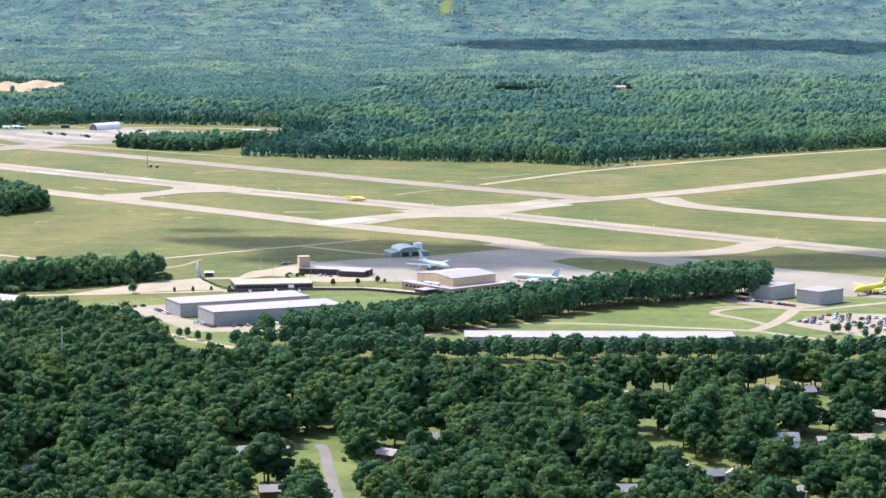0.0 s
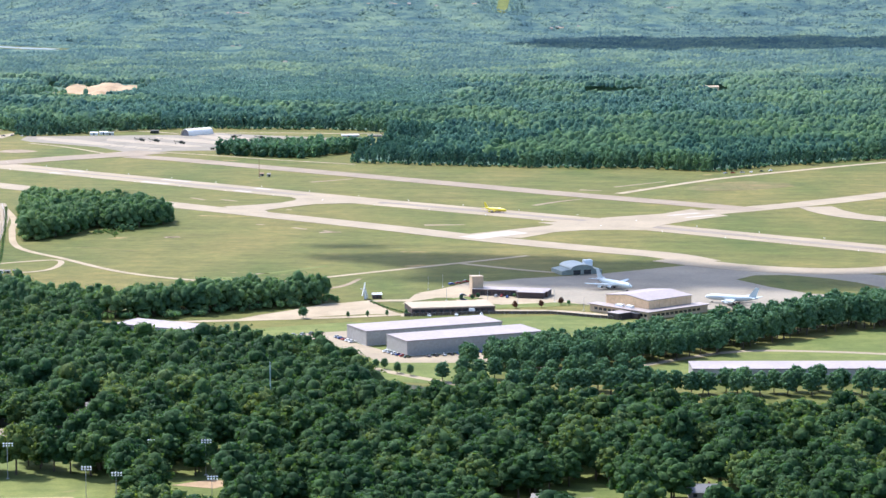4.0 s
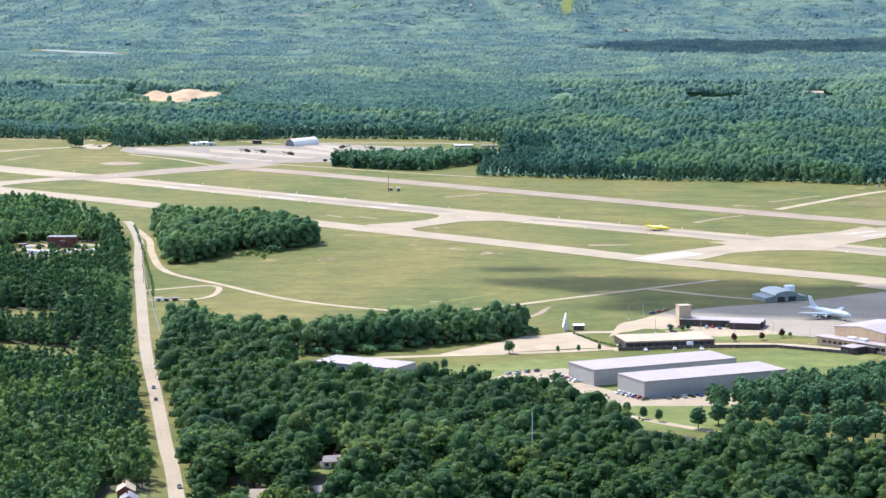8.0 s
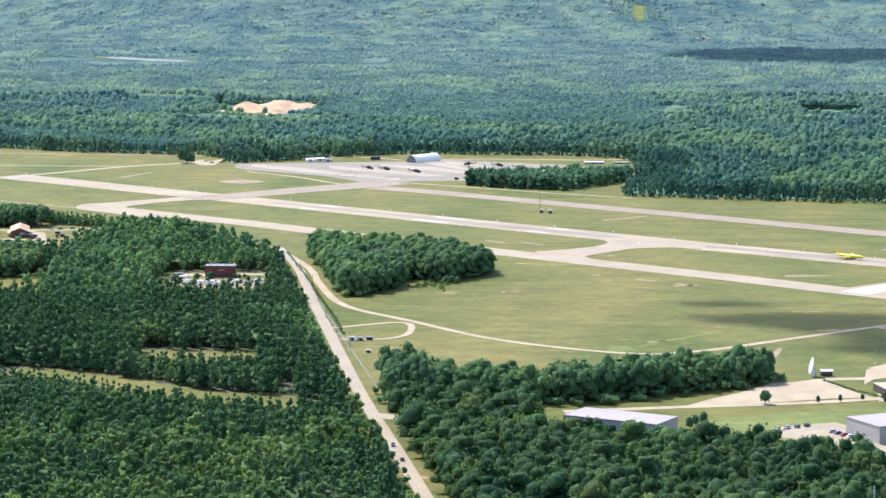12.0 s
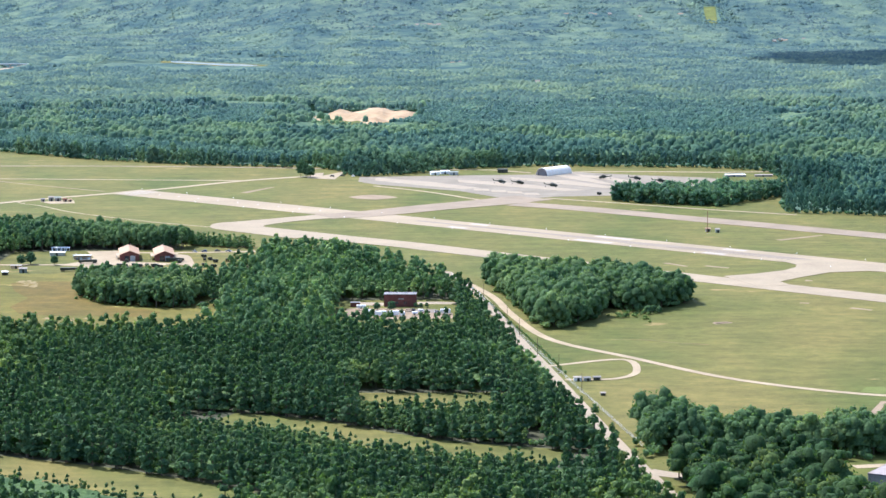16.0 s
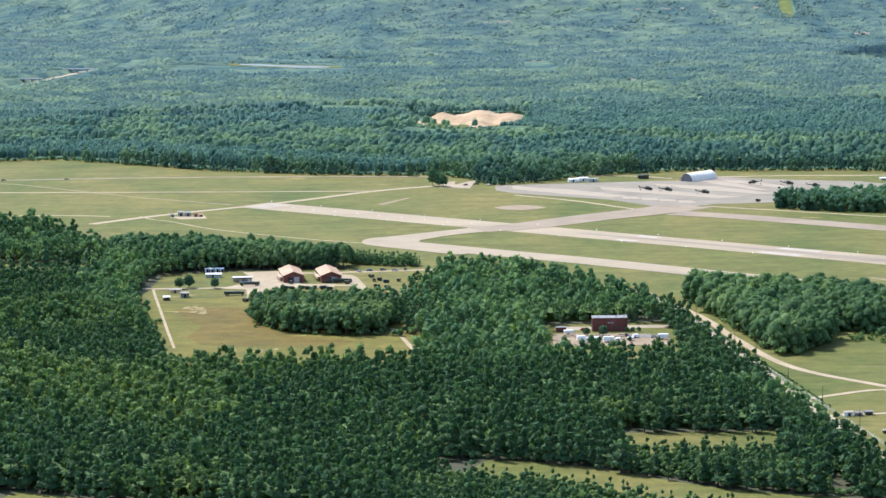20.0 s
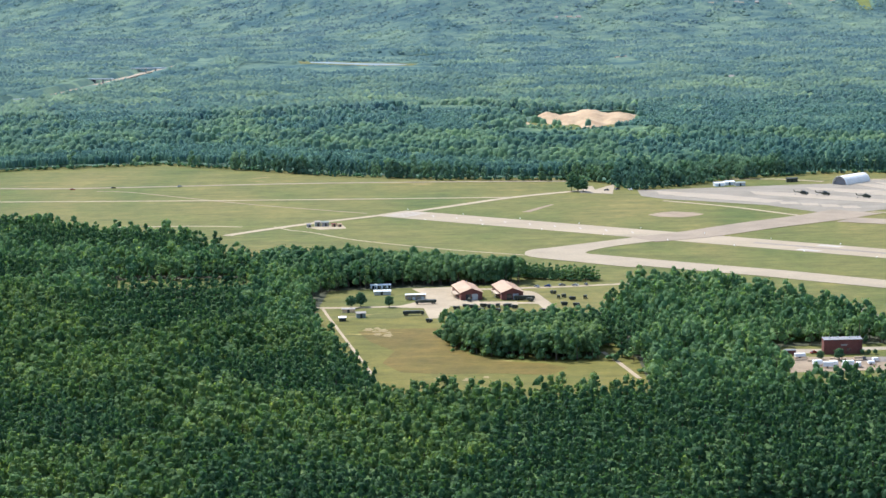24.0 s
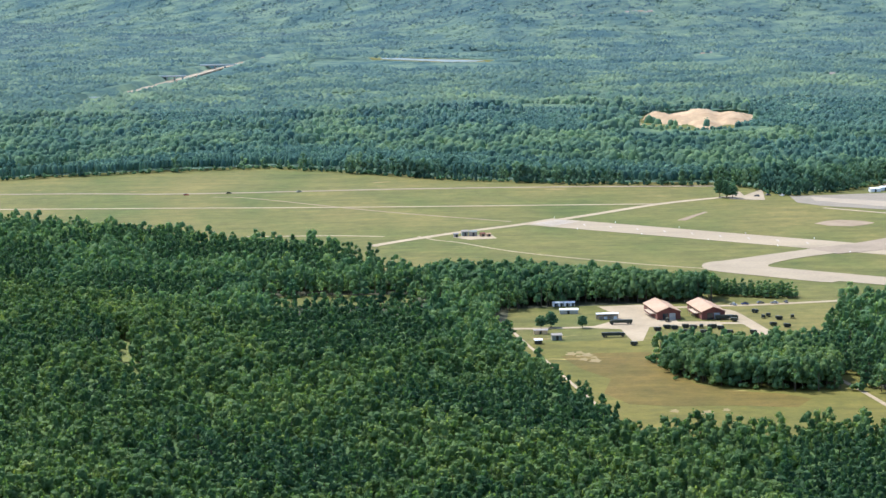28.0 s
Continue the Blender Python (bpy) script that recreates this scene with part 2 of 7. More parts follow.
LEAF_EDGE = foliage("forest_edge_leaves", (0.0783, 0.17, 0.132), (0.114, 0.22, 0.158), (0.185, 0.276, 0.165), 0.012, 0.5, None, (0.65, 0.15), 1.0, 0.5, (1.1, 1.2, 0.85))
# Stops turn paler and bluer with distance: haze put into the leaf colour.
FOREST_BROAD = hazed_foliage("hazed_broadleaf_leaves", [(0.0, (0.128, 0.222, 0.142)), (0.32, (0.196, 0.304, 0.244)), (0.42, (0.182, 0.274, 0.242)), (0.7, (0.188, 0.284, 0.288)), (1.0, (0.186, 0.282, 0.294))], crown=0.1)
FOREST_PINE = hazed_foliage("hazed_pine_needles", [(0.0, (0.086, 0.172, 0.134)), (0.32, (0.158, 0.266, 0.238)), (0.42, (0.148, 0.236, 0.226)), (0.7, (0.158, 0.25, 0.262)), (1.0, (0.166, 0.246, 0.27))], 0.52, ((0.9, 0.93, 0.93), (1.08, 1.06, 1.03)), 0.015, 0.07)
LEAF_COPSE = foliage("copse_leaves", (0.066, 0.1323, 0.07397), (0.1056, 0.1844, 0.09494), (0.1716, 0.2417, 0.1148), 0.02, 0.36, fine=0.6)
LEAF_NEEDLE = foliage("loblolly_needles", (0.04745, 0.1038, 0.05967), (0.06589, 0.1291, 0.06835), (0.09802, 0.1631, 0.07704), 0.03, 0.3, None, (0.7, 0.08), 0.6)
LEAF_BELT = foliage("planted_tree_leaves", (0.0664, 0.1386, 0.0947), (0.1033, 0.1888, 0.125), (0.1653, 0.2534, 0.1708), 0.02, 0.34)


# ---- building blocks ----
def mesh_object(name, verts, faces, mat, parent=None, label=""):
    me = bpy.data.meshes.new(name)
    me.from_pydata(verts, [], faces)
    me.materials.append(mat)
    ob = new(name, me)
    if parent:
        ob.parent = parent
    if label:
        ob["label"] = label
    return ob


def part(name, bm, mat, parent, label=""):
    me = bpy.data.meshes.new(name)
    bmesh.ops.recalc_face_normals(bm, faces=bm.faces)
    bm.to_mesh(me)
    bm.free()
    me.materials.append(mat)
    ob = new(name, me)
    ob.parent = parent
    if label:
        ob["label"] = label
    return ob


def thing(name, x, y, z, turn, label, category, group=""):
    ob = new(name)
    ob.matrix_basis = pose(x, y, z, 0, 0, turn)
    return tagged(ob, label, category, group)


def box(bm, x0, x1, y0, y1, z0, z1, bevel=0.0):
    r = bmesh.ops.create_cube(bm, size=1.0)
    bmesh.ops.scale(bm, vec=(x1 - x0, y1 - y0, z1 - z0), verts=r["verts"])
    bmesh.ops.translate(bm, vec=((x0 + x1) / 2, (y0 + y1) / 2, (z0 + z1) / 2), verts=r["verts"])
    if bevel:
        edges = {e for v in r["verts"] for e in v.link_edges}
        bmesh.ops.bevel(bm, geom=list(edges), offset=bevel, segments=1, affect="EDGES")
    return bm


def one_box(*a, **k):
    return box(bmesh.new(), *a, **k)


def prism(outline, depth, axis="x"):
    """An outline in (a, z) swept along x or y, from depth[0] to depth[1]."""
    bm = bmesh.new()
    rows = []
    for d in depth:
        rows.append([bm.verts.new((d, a, z) if axis == "x" else (a, d, z)) for a, z in outline])
    k = len(outline)
    for i in range(k):
        bm.faces.new((rows[0][i], rows[0][(i + 1) % k], rows[1][(i + 1) % k], rows[1][i]))
    bm.faces.new(rows[0])
    bm.faces.new(rows[1])
    return bm


def rod(bm, a, b, r0, r1=None, sides=6):
    a, b = Vector(a), Vector(b)
    r1 = r0 if r1 is None else r1
    t = bmesh.ops.create_cone(bm, cap_ends=True, segments=sides, radius1=r0, radius2=r1, depth=(b - a).length)
    m = Matrix.Translation((a + b) / 2) @ (b - a).to_track_quat("Z", "Y").to_matrix().to_4x4()
    bmesh.ops.transform(bm, matrix=m, verts=t["verts"])
    return bm


# ---- ground ----
def rise(x, y):
    """Height of the land: level round the airfield; behind it a wooded rise shaped to fit the camera's view."""
    # Bends the far land up so it stays within the camera's clip distance.
    s = np.clip((y - (4390 + 1.08 * np.clip(-630 - x, 0, 900))) / 560.0, 0, 1)
    return 92.0 * s ** 1.5


def ground_sheet():
    xs = np.concatenate([[-16000, -7000, -3500], np.arange(-2100, 1101, 40), [3500, 7000, 16000]])
    ys = np.concatenate([[-9000, -3000, 0], np.arange(900, 6401, 40), [9000, 18000]])
    gx, gy = np.meshgrid(xs, ys)
    v = np.stack([gx, gy, rise(gx, gy)], -1).reshape(-1, 3)
    w = len(xs)
    i = (np.arange(len(ys) - 1)[:, None] * w + np.arange(w - 1)[None]).ravel()
    f = np.stack([i, i + 1, i + w + 1, i + w], 1)
    ob = mesh_object("ground", v.tolist(), f.tolist(), GRASS)
    ob.data.polygons.foreach_set("use_smooth", np.ones(len(f), bool))
    return tagged(ob, "yellow-green meadow grass with dry patches", "ground", kind="structure")


ground_sheet()


def patch(name, outline, z, mat, label, category="ground", kind="structure", thick=0.06):
    """A flat sheet with a little thickness, lying on the land."""
    k = len(outline)
    v = [(x, y, z) for x, y in outline] + [(x, y, z - thick) for x, y in outline]
    f = [tuple(range(k))] + [(i, i + k, (i + 1) % k + k, (i + 1) % k) for i in range(k)]
    return tagged(mesh_object(name, v, f, mat), label, category, kind=kind)


def smooth_line(points, steps=6, closed=False):
    p = [np.array(q, float) for q in points]
    if len(p) == 2:
        return p
    ext = [p[-1], *p, p[0], p[1]] if closed else [2 * p[0] - p[1], *p, 2 * p[-1] - p[-2]]
    out = []
    for a, b, c, d in zip(ext, ext[1:], ext[2:], ext[3:]):
        for s in np.arange(steps) / steps:
            out.append(0.5 * (2 * b + (c - a) * s + (2 * a - 5 * b + 4 * c - d) * s * s + (3 * b - a - 3 * c + d) * s ** 3))
    return out if closed else out + [p[-1]]


def strip(name, points, width, z, mat, label, category="road", curved=True, kind="structure", thick=0.08, w_end=None):
    p = np.array(smooth_line(points) if curved else [np.array(q, float) for q in points])
    d = np.gradient(p, axis=0)
    d /= np.linalg.norm(d, axis=1)[:, None]
    side = np.stack([-d[:, 1], d[:, 0]], 1) * (np.linspace(width, w_end or width, len(p)) / 2)[:, None]
    k = len(p)
    h = rise(p[:, 0], p[:, 1])
    v = []
    for off, dz in ((side, z), (-side, z), (side, z - thick), (-side, z - thick)):
        v += np.column_stack([p + off, h + dz]).tolist()
    f = []
    for i in range(k - 1):
        f += [(i, i + 1, k + i + 1, k + i), (i, 2 * k + i, 2 * k + i + 1, i + 1), (k + i, k + i + 1, 3 * k + i + 1, 3 * k + i)]
    return tagged(mesh_object(name, v, f, mat), label, category, kind=kind)


def inside(points, outline):
    x, y = points[:, 0], points[:, 1]
    hit = np.zeros(len(points), bool)
    for (x0, y0), (x1, y1) in zip(outline, outline[1:] + outline[:1]):
        cross = (y0 > y) != (y1 > y)
        hit ^= cross & (x < (x1 - x0) * (y - y0) / (y1 - y0 if y1 != y0 else 1e-9) + x0)
    return hit


def near_line(points, line, reach):
    best = np.full(len(points), 1e9)
    line = [np.array(q, float) for q in line]
    for a, b in zip(line, line[1:]):
        u = np.clip(((points - a) @ (b - a)) / ((b - a) @ (b - a)), 0, 1)
        best = np.minimum(best, np.linalg.norm(points - (a + u[:, None] * (b - a)), axis=1))
    return best < reach


# ---- trees ----
PHI = (1 + 5 ** 0.5) / 2
ICO_V = np.array([(-1, PHI, 0), (1, PHI, 0), (-1, -PHI, 0), (1, -PHI, 0), (0, -1, PHI), (0, 1, PHI), (0, -1, -PHI), (0, 1, -PHI), (PHI, 0, -1), (PHI, 0, 1), (-PHI, 0, -1), (-PHI, 0, 1)]) / math.hypot(1, PHI)
ICO_F = np.array([(0, 11, 5), (0, 5, 1), (0, 1, 7), (0, 7, 10), (0, 10, 11), (1, 5, 9), (5, 11, 4), (11, 10, 2), (10, 7, 6), (7, 1, 8), (3, 9, 4), (3, 4, 2), (3, 2, 6), (3, 6, 8), (3, 8, 9), (4, 9, 5), (2, 4, 11), (6, 2, 10), (8, 6, 7), (9, 8, 1)])


GEM_A = np.arange(5) * 2 * np.pi / 5
GEM_V = np.concatenate([np.column_stack([np.cos(GEM_A), np.sin(GEM_A), np.full(5, -0.45)]), np.column_stack([np.cos(GEM_A + 0.63) * 0.8, np.sin(GEM_A + 0.63) * 0.8, np.full(5, 0.52)]), [(0, 0, 0.92)]])
GEM_F = np.array([(i, (i + 1) % 5, i + 5) for i in range(5)] + [((i + 1) % 5, (i + 1) % 5 + 5, i + 5) for i in range(5)] + [(i + 5, (i + 1) % 5 + 5, 10) for i in range(5)])


def leaf_clumps(rng, centres, radii, count, size):
    """Loose three-cornered sprays of leaves on the skin of the lobes."""
    k = rng.integers(0, len(centres), count)
    d = rng.normal(size=(count, 3))
    d[:, 2] = np.abs(d[:, 2]) * 0.9 - 0.25
    d /= np.linalg.norm(d, axis=1)[:, None]
    c = centres[k] + d * (radii[k] * rng.uniform(0.75, 1.15, count)[:, None])
    a = rng.normal(size=(count, 3)) + d * 0.4
    a -= (a * d).sum(1)[:, None] * d * rng.uniform(0.3, 1.0, count)[:, None]
    a /= np.linalg.norm(a, axis=1)[:, None]
    b = np.cross(d + rng.normal(size=(count, 3)) * 0.45, a)
    b /= np.linalg.norm(b, axis=1)[:, None]
    s = size * rng.uniform(0.6, 1.3, count)[:, None]
    v = np.stack([c + a * s, c - a * s * 0.6 + b * s * 0.85, c - a * s * 0.6 - b * s * 0.85], 1).reshape(-1, 3)
    return v, np.arange(count * 3).reshape(-1, 3)


def tree_form(seed, sort, lobes, sprays, trunk=True, size=1.0, low=0.36):
    """Corner points and triangles of a tree one metre high."""
    rng = np.random.default_rng(seed)
    vs, fs, at = [], [], 0

    def add(v, f):
        nonlocal at
        vs.append(v)
        fs.append(f + at)
        at += len(v)

    if sort == "pine":
        z = np.linspace(0.2, 0.92, lobes) + rng.uniform(-0.03, 0.03, lobes)
        r = (0.19 - 0.13 * np.linspace(0, 1, lobes) ** 1.2) * rng.uniform(0.85, 1.15, lobes)
        ang = rng.uniform(0, 6.28, lobes)
        c = np.column_stack([np.cos(ang) * r * 0.3, np.sin(ang) * r * 0.3, z])
        rad = np.column_stack([r, r, np.full(lobes, 0.36 / lobes + 0.035)])
    elif sort == "spire":
        c, rad = np.array([(0, 0, 0.5)]), np.array([(0.2, 0.2, 0.52)])
    elif sort == "oak":
        ang = rng.uniform(0, 6.28, lobes)
        up = np.linspace(low, 0.88, lobes) + rng.uniform(-0.05, 0.05, lobes)
        out = 0.27 * np.sqrt(np.clip(1 - ((up - 0.5) / 0.47) ** 2, 0.02, 1)) * rng.uniform(0.35, 1.0, lobes)
        r = rng.uniform(0.085, 0.15, lobes) * (9.0 / lobes) ** 0.25
        c = np.column_stack([np.cos(ang) * out, np.sin(ang) * out, up])
        rad = np.column_stack([r * 1.1, r * 1.1, r])
    elif sort == "round":
        half = (0.97 - low) / 2
        t = (np.arange(lobes) + 0.5) / lobes
        up, ang = 1 - 1.75 * t, np.arange(lobes) * 2.39996 + rng.uniform(0, 6.28)
        side = np.sqrt(np.clip(1 - up * up, 0, 1)) * 0.29 * rng.uniform(0.72, 1.02, lobes)
        c = np.column_stack([np.cos(ang) * side, np.sin(ang) * side, low + half + half * up * rng.uniform(0.72, 0.98, lobes)])
        r = 0.56 / lobes ** 0.5 * rng.uniform(0.7, 1.2, lobes)
        rad = np.column_stack([r, r, r * 0.95])
        add(np.array([(0, 0, low + half)]) + ICO_V * (0.22, 0.22, half * 0.78), ICO_F)
    elif sort == "cap":
        a = np.arange(6) * np.pi / 3
        ring = np.column_stack([np.cos(a), np.sin(a), np.zeros(6)]) * rng.uniform(0.24, 0.36, (6, 1)) + (0, 0, 0.62)
        top = np.array([(rng.uniform(-0.06, 0.06), rng.uniform(-0.06, 0.06), 0.87)])
        return np.concatenate([ring, top]), np.array([(k, (k + 1) % 6, 6) for k in range(6)]), 6, 7
    elif sort == "bush":
        ang = rng.uniform(0, 6.28, lobes)
        c = np.column_stack([np.cos(ang) * 0.3, np.sin(ang) * 0.3, rng.uniform(0.35, 0.55, lobes)])
        r = rng.uniform(0.34, 0.45, lobes)
        rad = np.column_stack([r, r, r])
    else:
        ang = np.arange(lobes) * 2.4 + rng.uniform(0, 6.28)
        up = np.linspace(0.8, low, lobes) + rng.uniform(-0.05, 0.05, lobes)
        out = 0.19 * np.sqrt(np.clip(1 - ((up - 0.55) / 0.42) ** 2, 0.05, 1)) * rng.uniform(0.5, 1.0, lobes) * (lobes > 1)
        r = rng.uniform(0.17, 0.22, lobes) * (1.0 if lobes > 2 else 1.3) * (0.8 if lobes > 8 else 1.0)
        out = out * (1.25 if lobes > 8 else 1.0)
        if lobes == 1:
            up[:], r[:] = 0.6, rng.uniform(0.3, 0.36)
        c = np.column_stack([np.cos(ang) * out, np.sin(ang) * out, up])
        rad = np.column_stack([r * 1.08, r * 1.08, r if lobes > 1 else np.full(1, 0.36)])
    for k in range(lobes):
        if lobes == 1 or sort in ("oak", "round", "pine"):
            add(c[k] + GEM_V * rad[k] * rng.uniform(*((0.6, 1.15) if sort in ("oak", "round") else (0.72, 1.12)), (11, 1)), GEM_F)
        else:
            add(c[k] + ICO_V * rad[k] * rng.uniform(0.56, 1.0, (12, 1)), ICO_F)
    cores = at
    if sprays:
        add(*leaf_clumps(rng, c, rad, sprays, 0.075 * size))
    leaves = sum(len(f) for f in fs)
    if trunk:
        a = np.arange(5) * 2 * np.pi / 5
        low = np.column_stack([np.cos(a) * 0.022, np.sin(a) * 0.022, np.full(5, -0.03)])
        top = np.column_stack([np.cos(a) * 0.011, np.sin(a) * 0.011, np.full(5, 0.62)])
        i = np.arange(5)
        j = (i + 1) % 5
        add(np.concatenate([low, top]), np.concatenate([np.column_stack([i, j, j + 5]), np.column_stack([i, j + 5, i + 5])]))
    return np.concatenate(vs), np.concatenate(fs), leaves, cores


def wood(name, points, heights, forms, leaf, label, seed, lean_pale=0.0, width=(0.85, 1.25), category="trees", tints=None, smooth=False):
    """Trees too many to count, in one mesh."""
    rng = np.random.default_rng(seed)
    pick = rng.integers(0, len(forms), len(points))
    vv, ff, tt, mm, at = [], [], [], [], 0
    for k, (v, f, leaves, cores) in enumerate(forms):
        p = points[pick == k]
        h = heights[pick == k]
        n = len(p)
        if not n:
            continue
        a = rng.uniform(0, 6.28, n)
        wide = h * rng.uniform(*width, n)
        x = (v[None, :, 0] * np.cos(a)[:, None] - v[None, :, 1] * np.sin(a)[:, None]) * wide[:, None] + p[:, :1]
        y = (v[None, :, 0] * np.sin(a)[:, None] + v[None, :, 1] * np.cos(a)[:, None]) * wide[:, None] + p[:, 1:2]
        z = v[None, :, 2] * h[:, None] + rise(p[:, 0], p[:, 1])[:, None]
        vv.append(np.stack([x, y, z], -1).reshape(-1, 3))
        ff.append((f[None] + (np.arange(n) * len(v))[:, None, None] + at).reshape(-1, 3))
        # Crown cores darker, outer sprays paler: inner shade put into the tint.
        core_shade = np.where(np.arange(len(v)) < cores, 0.8, 1.12)
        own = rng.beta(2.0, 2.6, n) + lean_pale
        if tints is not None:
            own, core_shade = tints[pick == k], np.ones(len(v))
        tt.append(np.clip(own[:, None] * core_shade, 0, 1).ravel())
        is_bark = np.zeros(len(f), np.int32)
        is_bark[leaves:] = 1
        mm.append(np.tile(is_bark, n))
        at += n * len(v)
    v, f = np.concatenate(vv), np.concatenate(ff)
    me = bpy.data.meshes.new(name)
    me.vertices.add(len(v))
    me.vertices.foreach_set("co", v.astype(np.float32).ravel())
    me.loops.add(f.size)
    me.loops.foreach_set("vertex_index", f.astype(np.int32).ravel())
    me.polygons.add(len(f))
    me.polygons.foreach_set("loop_start", np.arange(0, f.size, 3, dtype=np.int32))
    me.polygons.foreach_set("material_index", np.concatenate(mm))
    me.polygons.foreach_set("use_smooth", np.full(len(f), smooth))
    tint = me.attributes.new("tint", "FLOAT", "POINT")
    tint.data.foreach_set("value", np.concatenate(tt).astype(np.float32))
    me.materials.append(leaf)
    me.materials.append(BARK)
    me.update()
    return tagged(new(name, me), label, category, kind="stuff")


def scatter(outline, dx, dy, seed, jitter=0.6):
    rng = np.random.default_rng(seed)
    q = np.array(outline, float)
    (x0, y0), (x1, y1) = q.min(0), q.max(0)
    gx, gy = np.meshgrid(np.arange(x0, x1, dx), np.arange(y0, y1, dy))
    gx[1::2] += dx / 2
    p = np.stack([gx.ravel(), gy.ravel()], 1)
    p += rng.uniform(-jitter, jitter, p.shape) * (dx, dy)
    return p[inside(p, outline)]


BIG_BROAD = [tree_form(s, "round", 22, 300, True, 0.53, 0.15) for s in range(1, 7)]
NEAR_BROAD = [tree_form(s, "round", 8, 130, True, 0.55, 0.16) for s in range(11, 18)]
SLIM_BROAD = [tree_form(s, "oak", 6, 66, True, 0.69, 0.3) for s in range(71, 81)]
EDGE_BROAD = [tree_form(s, "broad", 4, 50, True, 0.9, 0.16) for s in range(121, 127)]
MID_BROAD = [tree_form(s, "oak", 6, 40, True, 0.78, 0.26) for s in range(21, 27)]
FAR_BROAD = [tree_form(s, "broad", 1, 7, False, 1.0) for s in range(31, 37)]
HAZY_BROAD = [tree_form(s, "cap", 1, 0, False, 1.5) for s in range(81, 86)]
SPIRE = [tree_form(s, "spire", 1, 5, False, 1.2) for s in range(55, 59)]
NEAR_PINE = [tree_form(s, "pine", 4, 46, True, 0.7) for s in range(41, 46)]
BUSH = [tree_form(s, "bush", 3, 30, False, 2.2) for s in range(61, 64)]

# ---- airfield pavements ----
RUNWAY_LINE = [(-659, 2503), (-320, 2200), (-140, 2041), (-30, 1952), (65, 1869), (292, 1669)]
strip("runway_1", RUNWAY_LINE, 34, 0.10, RUNWAY, "long pale runway with dark tyre streaks", "runway", curved=False)
strip("runway_2", [(-79, 1842), (0, 1910), (84, 1977), (150, 2024), (196, 2063), (296, 2158), (380, 2240), (773, 2620)], 25, 0.14, TAXIWAY, "pale concrete crossing runway", "runway", curved=False)
TAXI_NEAR = [(-554, 2268), (-483, 2206), (-440, 2170), (-396, 2128), (-264, 2005), (-145, 1898), (-92, 1847), (-43, 1805), (0, 1772), (36, 1745), (56, 1714)]
strip("taxiway_1", TAXI_NEAR, 25, 0.18, TAXIWAY, "pale concrete taxiway beside the runway", "taxiway")
strip("taxiway_2", [(-364, 2408), (-319, 2376), (-247, 2312), (-178, 2251), (-86, 2169), (-24, 2113), (34, 2064), (80, 2026), (118, 1992)], 25, 0.19, OLD_TAXI, "greyer taxiway behind the runway", "taxiway")
HOOK = [(-574, 2281), (-569, 2294), (-556, 2302), (-533, 2320), (-510, 2337), (-490, 2356), (-478, 2334), (-514, 2306), (-532, 2287), (-538, 2273), (-529, 2261), (-507, 2238), (-512, 2206), (-544, 2234), (-561, 2250), (-572, 2264)]
patch("taxiway_3", [tuple(q) for q in smooth_line(HOOK, 4, True)], 0.22, TAXIWAY, "pale hooked taxiway at the runway's end", "taxiway")
strip("taxiway_7", [(-500, 2330), (-468, 2347), (-422, 2388), (-378, 2422), (-350, 2450)], 30, 0.225, OLD_TAXI, "grey taxiway to the apron", "taxiway", w_end=40)
CROSSING = [(-36, 1919), (-26, 1906), (-45, 1875), (-73, 1843), (-50, 1832), (-27, 1864), (-7, 1875), (14, 1877), (31, 1874), (47, 1904), (67, 1929), (96, 1957), (75, 2000), (52, 1970), (33, 1960), (10, 1946), (-6, 1926)]
patch("runway_crossing", CROSSING, 0.16, TAXIWAY, "flared pale concrete where runways cross", "runway")
for k, line in enumerate(([(-35, 2024), (-17, 2048), (2, 2066)], [(3, 2130), (19, 2124)], [(30, 2150), (51, 2170), (72, 2191)], [(-567, 2490), (-557, 2512), (-547, 2532)], [(-112, 1905), (-85, 1907)], [(-278, 1838), (-268, 1841)], [(-180, 1864), (-166, 1867)], [(-210, 1664), (-200, 1667)], [(-236, 1584), (-226, 1616)], [(-166, 1602), (-155, 1616), (-147, 1644)], [(-650, 2480), (-640, 2497)], [(-277, 1840), (-269, 1843)], [(-178, 1874), (-169, 1864)], [(-209, 1999), (-205, 1998)], [(-199, 1892), (-189, 1883)], [(-283, 2078), (-271, 2062)], [(-224, 1911), (-219, 1909)], [(-260, 2065), (-247, 2054)], [(-201, 2189), (-169, 2215)])):
    strip("bare_streak", line, (5, 7, 4, 6, 7, 5, 5, 3, 4, 5, 7, 6, 5, 5, 4, 4, 3, 4, 5)[k], 0.05, SOIL, "bare pinkish soil in the grass", "ground", w_end=2.5)
patch("heath", [(81, 2134), (96, 2169), (134, 2195), (165, 2179), (167, 2152), (131, 2127), (98, 2120)], 0.05, HEATH, "dark brownish rough grass", "ground")
strip("ditch", [(-334, 1786), (-319, 1786), (-304, 1777), (-287, 1770)], 2.5, 0.05, HEATH, "shallow grassy ditch", "ground")
strip("track_15", [(-880, 2686), (-853, 2674), (-787, 2605), (-741, 2560), (-674, 2504)], 2.2, 0.06, SOIL, "faint brown track", "track")
strip("track_16", [(-733, 2440), (-722, 2420), (-708, 2406), (-675, 2358), (-620, 2305), (-573, 2270)], 1.6, 0.06, GRAVEL, "thin pale track", "track")
strip("track_17", [(-840, 2458), (-785, 2453), (-754, 2443)], 3, 0.06, GRAVEL, "thin pale track", "track")
